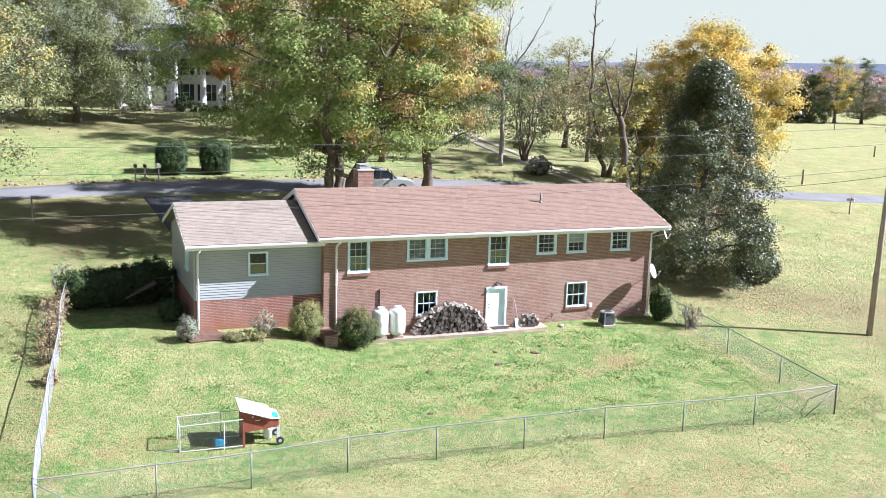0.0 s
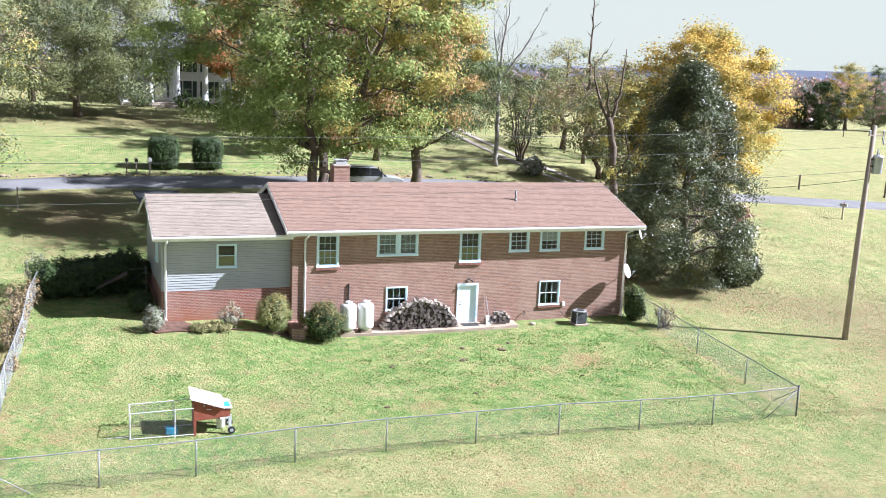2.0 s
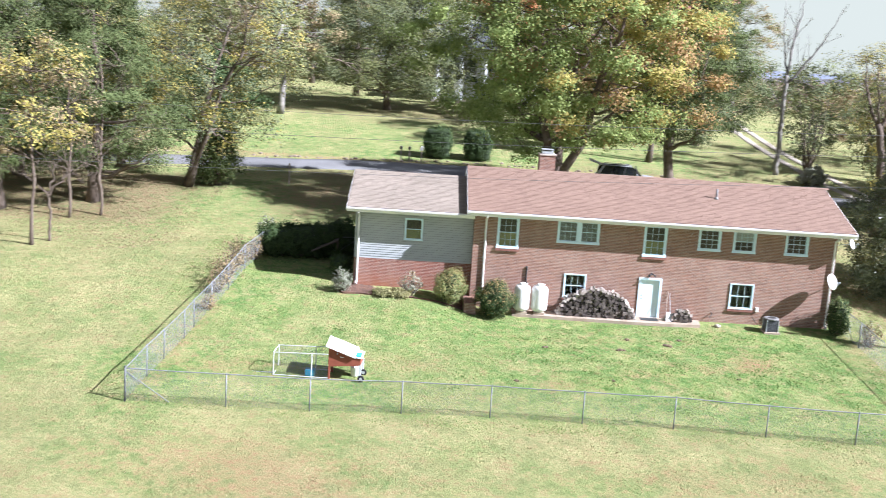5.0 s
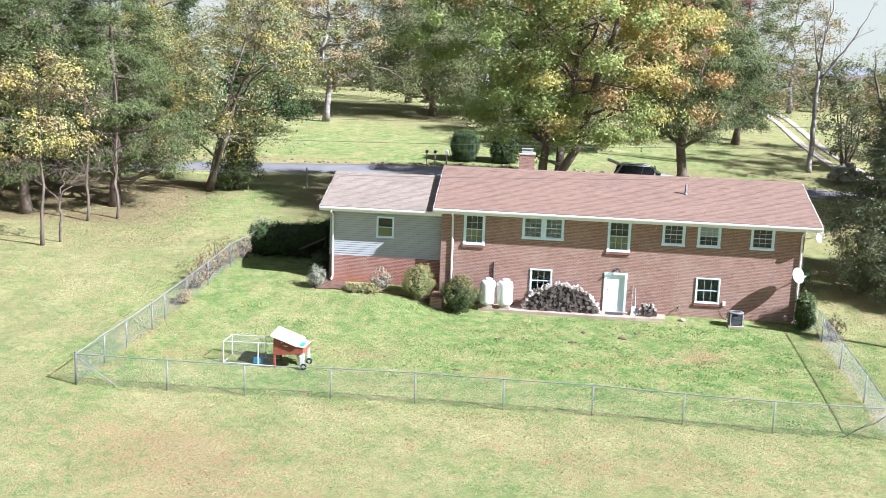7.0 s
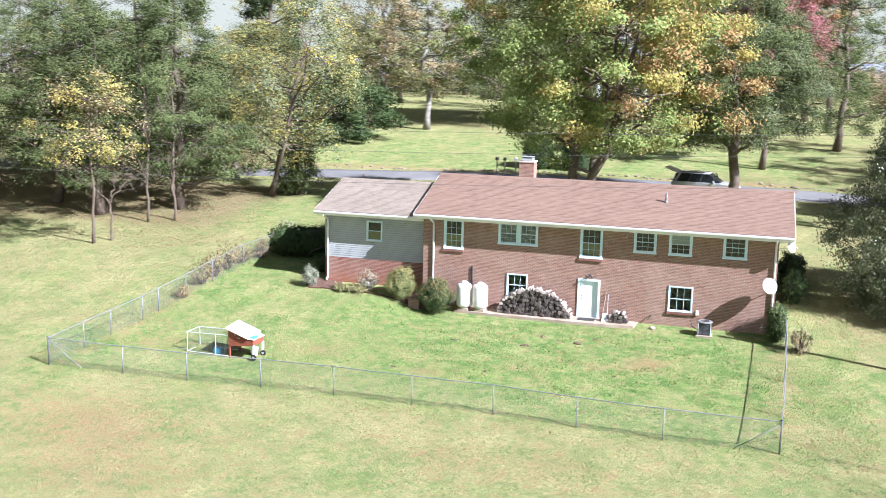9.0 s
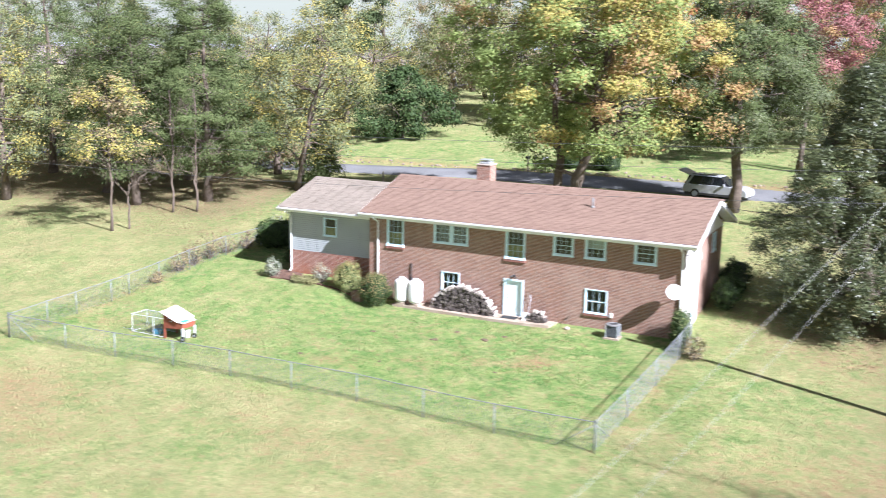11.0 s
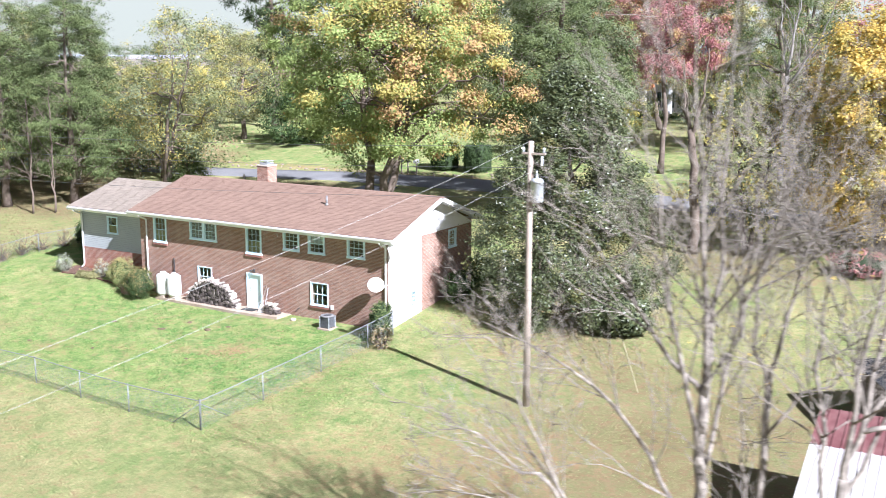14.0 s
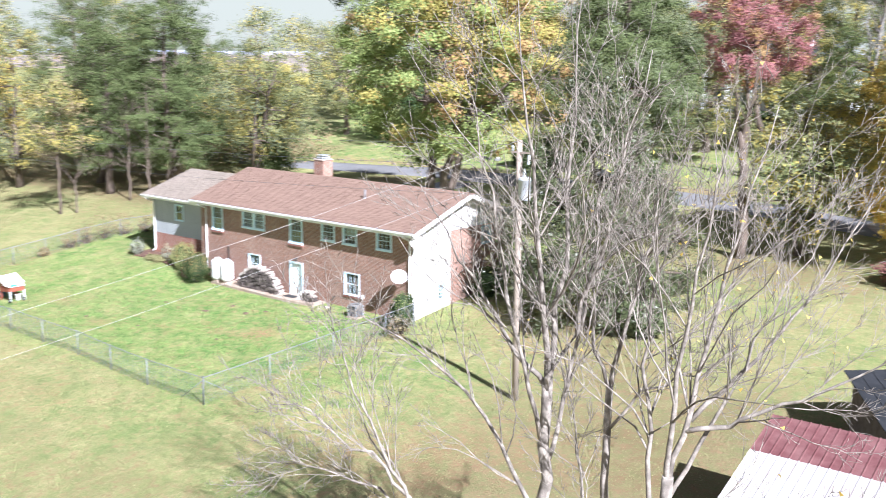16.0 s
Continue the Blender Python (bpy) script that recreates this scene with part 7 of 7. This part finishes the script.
    part("tailgate", Shape().hexa([(-2.1, -0.75, 1.70), (-2.1, 0.75, 1.70), (-3.0, 0.8, 2.02), (-3.0, -0.8, 2.02), (-2.1, -0.75, 1.78), (-2.1, 0.75, 1.78), (-3.0, 0.8, 2.09), (-3.0, -0.8, 2.09)][::1]), PAINT, c)
    return c


car(12.9, 30.2, -9)

# ---- old white house beyond the road ----
OX, OY = 4.6, 80.0
OZ = gz(4.6, 78) + 0.1
old = thing("old_house", "two-storey white clapboard house with tall columns", "house", (OX, OY, OZ))
SLATE = plain("dark_roof", (0.07, 0.08, 0.10), (0.10, 0.11, 0.13), 0.8, 1.0)
SHUTTER = plain("dark_shutter", (0.02, 0.045, 0.045), (0.03, 0.055, 0.05), 0.6)
CLAP = plain("white_clapboard", (0.74, 0.75, 0.76), (0.68, 0.69, 0.70), 0.6, 0.5)
part("wall", Shape().box(-7.2, 7.2, 0, 10, -0.4, 6.3), CLAP, old, "white clapboard walls")
lap = Shape()
for k in range(36):
    lap.hexa([(-7.2, -0.03, -0.1 + 0.175 * k), (7.2, -0.03, -0.1 + 0.175 * k), (7.2, 0, -0.1 + 0.175 * k), (-7.2, 0, -0.1 + 0.175 * k), (-7.2, -0.006, 0.075 + 0.175 * k), (7.2, -0.006, 0.075 + 0.175 * k), (7.2, 0, 0.075 + 0.175 * k), (-7.2, 0, 0.075 + 0.175 * k)])
tagged(part("clapboard", lap, CLAP, old), kind="stuff")
part("entablature", Shape().box(-7.5, 7.5, -4.0, 0.2, 5.6, 6.3), CLAP, old, bevel=0.04)
rf = Shape().hexa([(-8, -4.4, 6.3), (8, -4.4, 6.3), (8, 10.6, 6.3), (-8, 10.6, 6.3), (-3.5, 2.4, 9.6), (3.5, 2.4, 9.6), (3.5, 3.8, 9.6), (-3.5, 3.8, 9.6)])
roof_o = part("roof", rf, SLATE, old, "dark hipped roof")
for dx in (-3.9, 3.9):
    part("dormer", Shape().box(dx - 0.8, dx + 0.8, -1.6, 1.5, 7.2, 8.9).hexa([(dx - 1.0, -1.8, 8.9), (dx + 1.0, -1.8, 8.9), (dx + 1.0, 1.8, 8.9), (dx - 1.0, 1.8, 8.9), (dx - 0.05, -1.8, 9.6), (dx + 0.05, -1.8, 9.6), (dx + 0.05, 1.8, 9.6), (dx - 0.05, 1.8, 9.6)]), CLAP, roof_o)
part("chimney", Shape().box(-1.2, -0.1, 3.0, 4.0, 9.0, 11.2).box(-1.3, 0.0, 2.9, 4.1, 11.2, 11.4), CLAP, roof_o, "white painted chimney")
for cx in (-7.0, -4.2, -1.2, 2.0, 5.0):
    part("column", Shape().lathe([(0.5, -0.3), (0.5, 0.1), (0.38, 0.2), (0.36, 2.5), (0.31, 5.3), (0.42, 5.45), (0.46, 5.6)], cx, -3.6, 18), CLAP, old, "tall white round column", smooth=True)
part("porch_floor", Shape().box(-7.4, 7.4, -4.2, 0, -0.4, 0.12).box(-4.1, -1.3, -5.4, -4.2, -0.5, -0.1), CONCRETE, old)
bal = part("balcony", Shape().box(-4.4, -1.0, -2.6, 0, 3.0, 3.2), CLAP, old, "white balcony over the door")
for k in range(15):
    part("baluster", Shape().box(-4.35 + k * 0.23, -4.29 + k * 0.23, -2.56, -2.5, 3.2, 4.05), CLAP, bal)
part("hand_rail", Shape().box(-4.4, -1.0, -2.6, -2.46, 4.05, 4.14), CLAP, bal)
for wx in (-5.9, 0.4, 3.0, 6.0):
    for wz in (0.7, 3.7):
        wn_ = part("window", Shape().box(wx - 0.5, wx + 0.5, -0.06, 0.02, wz, wz + 1.9), SHUTTER, old, "dark tall window")
        part("frame", Shape().box(wx - 0.58, wx - 0.5, -0.09, 0.02, wz - 0.06, wz + 1.98).box(wx + 0.5, wx + 0.58, -0.09, 0.02, wz - 0.06, wz + 1.98).box(wx - 0.5, wx + 0.5, -0.09, 0.02, wz + 1.9, wz + 1.98).box(wx - 0.5, wx + 0.5, -0.09, 0.02, wz + 0.92, wz + 0.98), CLAP, wn_)
        for sg in (-1, 1):
            part("shutter", Shape().box(wx + sg * 0.85 - 0.24, wx + sg * 0.85 + 0.24, -0.08, -0.03, wz, wz + 1.9), SHUTTER, wn_)
od = part("door", Shape().box(-3.2, -2.1, -0.09, 0.02, 0.12, 2.3), CLAP, old, "white panelled front door", bevel=0.02)
for sx in (-3.55, -1.95):
    part("side_light", Shape().box(sx, sx + 0.24, -0.07, 0.02, 0.6, 2.2), SHUTTER, od)
part("fan_light", Shape().tube([(-2.65, -0.08, 2.45), (-2.65, 0.02, 2.45)], [0.75, 0.75], 20), SHUTTER, od)
part("upper_door", Shape().box(-3.1, -2.2, -0.07, 0.02, 3.2, 5.2), SHUTTER, old, "dark upper door")
for i, (x, h, r) in enumerate(((-5.4, 1.9, 1.5), (-0.6, 2.1, 1.1), (1.2, 1.2, 1.4), (4.0, 0.8, 1.3))):
    bush("foundation_shrub", "round dark shrub before the white porch", OX + x, OY - 5.4, h, r, 1.0, [L_HEDGE], 401 + i, 2200, 0.16)

# ---- sheds beside the camera's way ----
RED_ROOF = plain("red_roof_metal", (0.115, 0.038, 0.038), (0.18, 0.085, 0.08), 0.8, 1.6, 0.1, bump=0.1)
WHITE_ROOF = plain("worn_white_roof", (0.50, 0.50, 0.49), (0.40, 0.35, 0.33), 0.55, 0.9, 0.1, bump=0.1)
shed = thing("metal_shed", "low shed with red and worn white metal roof", "shed", (39.5, -7.4, gz(39.5, -7.4)), 2)
zs = gz(39.5, -7.4)
up_ = lambda v: 2.28 - zs - 0.30 * v  # noqa: E731
part("wall", Shape().hexa([(0.25, -5.6, -0.6), (7.0, -5.6, -0.6), (7.0, -0.2, -0.6), (0.25, -0.2, -0.6), (0.25, -5.6, up_(5.6) - 0.06), (7.0, -5.6, up_(5.6) - 0.06), (7.0, -0.2, up_(0.2) - 0.06), (0.25, -0.2, up_(0.2) - 0.06)]), plain("shed_boards", (0.24, 0.20, 0.17), (0.31, 0.27, 0.23), 0.9), shed, "grey board walls")
for k in range(24):
    u = k * 0.3
    for a, b, mat, lab in ((0.0, 1.95, RED_ROOF, ""), (1.95, 6.0, WHITE_ROOF, "")):
        part("roof_sheet", Shape().hexa([(u, -b, up_(b)), (u + 0.298, -b, up_(b)), (u + 0.298, -a, up_(a)), (u, -a, up_(a)), (u, -b, up_(b) + 0.02), (u + 0.298, -b, up_(b) + 0.02), (u + 0.298, -a, up_(a) + 0.02), (u, -a, up_(a) + 0.02)]).hexa([(u, -b, up_(b) + 0.02), (u + 0.04, -b, up_(b) + 0.02), (u + 0.04, -a, up_(a) + 0.02), (u, -a, up_(a) + 0.02), (u + 0.01, -b, up_(b) + 0.05), (u + 0.03, -b, up_(b) + 0.05), (u + 0.03, -a, up_(a) + 0.05), (u + 0.01, -a, up_(a) + 0.05)]), mat, shed)
DARK_ROOF = plain("dark_roof_metal", (0.022, 0.024, 0.026), (0.04, 0.042, 0.045), 1.0, 1.0, bump=0.1, spec=0.05)
barn = thing("barn", "low outbuilding with a dark ribbed roof", "outbuilding", (39.3, 0.3, gz(39.3, 0.3)), 33)
zb = gz(39.3, 0.3)
top_at = lambda u, v: 1.85 - zb + 0.07 * u - 0.10 * v  # noqa: E731
part("wall", Shape().hexa([(0.3, -6.7, -1.0), (8.7, -6.7, -1.0), (8.7, -0.3, -1.0), (0.3, -0.3, -1.0), (0.3, -6.7, top_at(0.3, 6.7) - 0.04), (8.7, -6.7, top_at(8.7, 6.7) - 0.04), (8.7, -0.3, top_at(8.7, 0.3) - 0.04), (0.3, -0.3, top_at(0.3, 0.3) - 0.04)]), plain("barn_boards", (0.10, 0.08, 0.065), (0.16, 0.13, 0.11), 0.95), barn)
for k in range(18):
    u = k * 0.5
    part("roof_sheet", Shape().hexa([(u, -7, top_at(u, 7)), (u + 0.498, -7, top_at(u + 0.498, 7)), (u + 0.498, 0, top_at(u + 0.498, 0)), (u, 0, top_at(u, 0)), (u, -7, top_at(u, 7) + 0.04), (u + 0.498, -7, top_at(u + 0.498, 7) + 0.02), (u + 0.498, 0, top_at(u + 0.498, 0) + 0.02), (u, 0, top_at(u, 0) + 0.04)]), DARK_ROOF, barn)


# ---- grass and fallen leaves ----
def scatter(name, label, mat, count, x0, x1, y0, y1, size, tall, seed, keep):
    """Small blades or leaves standing on or lying over the ground."""
    rng = np.random.RandomState(seed)
    x, y = rng.uniform(x0, x1, count), rng.uniform(y0, y1, count)
    ok = keep(x, y, rng)
    x, y = x[ok], y[ok]
    n = len(x)
    z = ground_z(x, y)
    a = rng.uniform(0, 2 * math.pi, n)
    s = size * rng.uniform(0.5, 1.5, n)
    h = tall * rng.uniform(0.4, 1.4, n)
    dx, dy = np.cos(a) * s, np.sin(a) * s
    lean_x, lean_y = rng.normal(0, 0.5, n) * h, rng.normal(0, 0.5, n) * h
    p = np.stack([np.stack([x - dx, y - dy, z + 0.004], 1), np.stack([x + dx, y + dy, z + 0.004], 1), np.stack([x + lean_x - dy * (0 if tall > 0.05 else 1), y + lean_y + dx * (0 if tall > 0.05 else 1), z + h], 1)], 1)
    me = array_mesh(name, p.reshape(-1, 3), np.arange(3 * n).reshape(-1, 3), [mat])
    return tagged(new(name, me), label, "grass" if tall > 0.05 else "leaves", kind="stuff")


def open_lawn(x, y, rng):
    inside = (x > -0.4) & (x < 17.8) & (y > -1.2)
    wing = (x > -6.9) & (x < 0) & (y > -1.5)
    return ~inside & ~wing


wob = lambda x, y: np.sin(0.9 * x + 2 * np.sin(0.31 * y)) * np.sin(1.1 * y + 1.7 * np.sin(0.43 * x)) + 0.6 * np.sin(2.7 * x + y) * np.sin(2.3 * y - 0.8 * x)  # noqa: E731
scatter("lawn_grass", "tufts of green grass over the yard", L_GRASS, 170000, -14, 21, -14, 8, 0.018, 0.045, 501, lambda x, y, r: open_lawn(x, y, r) & (wob(x, y) + r.normal(0, 1.1, len(x)) > -0.2))
scatter("field_grass", "dry grass tufts over the field", L_TAN_GRASS, 230000, -34, 50, -34, 14, 0.024, 0.045, 502, lambda x, y, r: open_lawn(x, y, r) & ~((x > -12) & (x < 18) & (y > -13.3) & (y < 8)) & (wob(x, y) + r.normal(0, 0.7, len(x)) > 0.0))
scatter("fallen_leaves", "brown leaves scattered on the grass", L_FALLEN, 800, -34, 50, -34, 26, 0.035, 0.03, 503, lambda x, y, r: open_lawn(x, y, r))
scatter("fallen_leaves", "brown leaves thick under the trees", L_FALLEN, 16000, -45, -16, 3, 22, 0.06, 0.03, 504, lambda x, y, r: y > 6 + 3 * np.sin(0.4 * x))
scatter("fallen_leaves", "brown leaves under the magnolia", L_FALLEN, 3500, 18.6, 30, -0.5, 10, 0.07, 0.03, 505, lambda x, y, r: np.hypot(x - 24.5, y - 4.5) < 5.6)

L_WEED = leafy("weed_leaves", (0.15, 0.26, 0.07), (0.26, 0.38, 0.12), (0.12, 0.21, 0.06), 0.7, 0.3)
rng = np.random.RandomState(506)
weed_x, weed_y = rng.uniform(-10, 17, 260), rng.uniform(-12.5, -1.6, 260)
weed_keep = rng.uniform(0, 1, 260) < np.exp(-(((weed_x - 8) / 8) ** 2 + ((weed_y + 4.5) / 4) ** 2)) + 0.12
weed_x, weed_y = weed_x[weed_keep], weed_y[weed_keep]


def in_weeds(x, y, r):
    near = np.full(len(x), 9.0)
    for wx, wy in zip(weed_x, weed_y):
        near = np.minimum(near, np.hypot((x - wx) * 0.7, y - wy))
    return open_lawn(x, y, r) & (near < 0.34 * r.uniform(0.0, 1.3, len(x)) ** 1.5)


scatter("lawn_weeds", "dark broad-leaved weeds in the lawn", L_WEED, 60000, -10.5, 17.5, -13, -1.4, 0.028, 0.06, 507, in_weeds)

rng = np.random.RandomState(601)
ang, dist = rng.uniform(0.1, 1.35, 5000), 255 + 300 * rng.uniform(0, 1, 5000) ** 1.6
cen = np.stack([dist * np.sin(ang), dist * np.cos(ang), np.zeros(5000)], 1)
cen[:, 2] = ground_z(cen[:, 0], cen[:, 1]) + rng.uniform(0.02, 1, 5000) * rng.uniform(8.5, 12.5, 5000) * (0.85 + 0.75 * (dist - 255) / 300)
# greyed leaf tones with distance haze put into the colour
mats = [leafy("hazed_purple_wood", (0.34, 0.28, 0.29), (0.40, 0.32, 0.33), (0.30, 0.26, 0.28), 0.9, 0.2, 0.0), leafy("hazed_rust_wood", (0.47, 0.28, 0.25), (0.52, 0.33, 0.28), (0.42, 0.27, 0.26), 0.9, 0.2, 0.0), leafy("hazed_green_wood", (0.24, 0.265, 0.23), (0.30, 0.32, 0.27), (0.22, 0.24, 0.22), 0.9, 0.2, 0.0), leafy("hazed_tan_wood", (0.37, 0.29, 0.22), (0.42, 0.34, 0.26), (0.31, 0.25, 0.20), 0.9, 0.2, 0.0)]
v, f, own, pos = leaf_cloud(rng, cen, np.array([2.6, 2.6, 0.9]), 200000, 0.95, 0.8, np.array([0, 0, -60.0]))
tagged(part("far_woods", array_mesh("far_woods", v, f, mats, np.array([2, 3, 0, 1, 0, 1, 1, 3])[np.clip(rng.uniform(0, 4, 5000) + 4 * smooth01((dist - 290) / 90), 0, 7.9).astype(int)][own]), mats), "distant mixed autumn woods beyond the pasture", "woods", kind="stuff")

# bare earth thrown up in the lawn
CLAY = plain("turned_earth", (0.08, 0.058, 0.038), (0.17, 0.12, 0.07), 0.95, 6.0, bump=0.8, fine=30)
for i, (x, y, r) in enumerate(((8.8, -3.9, 0.22), (9.5, -3.1, 0.13), (6.5, -4.85, 0.2), (7.0, -3.4, 0.14), (5.6, -8.6, 0.1), (11.0, -7.6, 0.1), (3.2, -5.1, 0.15), (1.6, -9.2, 0.12))):
    rng = np.random.RandomState(700 + i)
    s = Shape()
    for k in range(5):
        a, d = rng.uniform(0, 6.3), rng.uniform(0, 0.7) * r
        q = r * rng.uniform(0.4, 0.75)
        z = gz(x, y)
        s.lathe([(q, -0.03), (0.85 * q, 0.03), (0.5 * q, 0.04 + 0.06 * q), (0.1 * q, 0.05 + 0.08 * q)], d * math.cos(a) * 1.6, d * math.sin(a), 8)
    m = thing("dirt_mound", "small crumbly heap of brown earth in the lawn", "dirt mound", (x, y, gz(x, y)), group="earth heaps in the lawn")
    part("heap", s, CLAY, m, smooth=True)


def undergrowth(label, x0, x1, y0, y1, high, clumps, count, size, seed):
    """Shrubs and saplings that fill the floor of the woods."""
    rng = np.random.RandomState(seed)
    cen = np.stack([rng.uniform(x0, x1, clumps), rng.uniform(y0, y1, clumps), np.zeros(clumps)], 1)
    cen[:, 2] = ground_z(cen[:, 0], cen[:, 1]) + high * rng.uniform(0.1, 1, clumps) ** 1.5
    mats = [L_OLIVE, L_CEDAR, L_TAN, L_CEDAR_GREY, L_FALLEN]
    v, f, own, pos = leaf_cloud(rng, cen, np.array([1.1, 1.1, 0.7]), count, size, 0.7, np.array([(x0 + x1) / 2, (y0 + y1) / 2, -20.0]))
    tagged(part("undergrowth", array_mesh("undergrowth", v, f, mats, (rng.uniform(0, 1, clumps)[own] * 5).astype(int)), mats), label, "undergrowth", kind="stuff")


undergrowth("tangled saplings behind the far lawn", -95, 30, 104, 128, 7.0, 500, 60000, 0.38, 611)
undergrowth("low brush on the floor of the wood", -75, -24, 24, 36, 3.0, 260, 26000, 0.26, 612)
undergrowth("tangled saplings behind the pasture trees", 30, 60, 88, 110, 5.0, 160, 16000, 0.38, 613)

# a neighbour's house far across the pasture
far_h = thing("far_house", "low brick house with a brown hipped roof far across the pasture", "house", (128.0, 121.0, gz(128, 121)), 25)
part("wall", Shape().box(-7, 7, -4, 4, -0.5, 2.7), BRICK, far_h)
part("roof", Shape().hexa([(-7.6, -4.6, 2.65), (7.6, -4.6, 2.65), (7.6, 4.6, 2.65), (-7.6, 4.6, 2.65), (-3.5, -0.05, 4.9), (3.5, -0.05, 4.9), (3.5, 0.05, 4.9), (-3.5, 0.05, 4.9)]), DECK, far_h, "brown hipped roof")
for wx in (-4.5, -1.0, 3.2):
    part("window", Shape().box(wx - 0.6, wx + 0.6, -4.06, -3.98, 0.9, 2.2), WHITE, far_h)
shingles(roof, "shingle_field", RX0, RX1, EAVE_Y, EAVE_Z, RIDGE_Y, RIDGE_Z, SHINGLE, SHINGLE_J, 5, 71)
shingles(wing_roof, "shingle_field", WRX0, RX0 - 0.02, W_EAVE_Y, W_EAVE_Z, W_RIDGE_Y, W_RIDGE_Z, SHINGLE_PALE, SHINGLE_PALE, 0, 72)
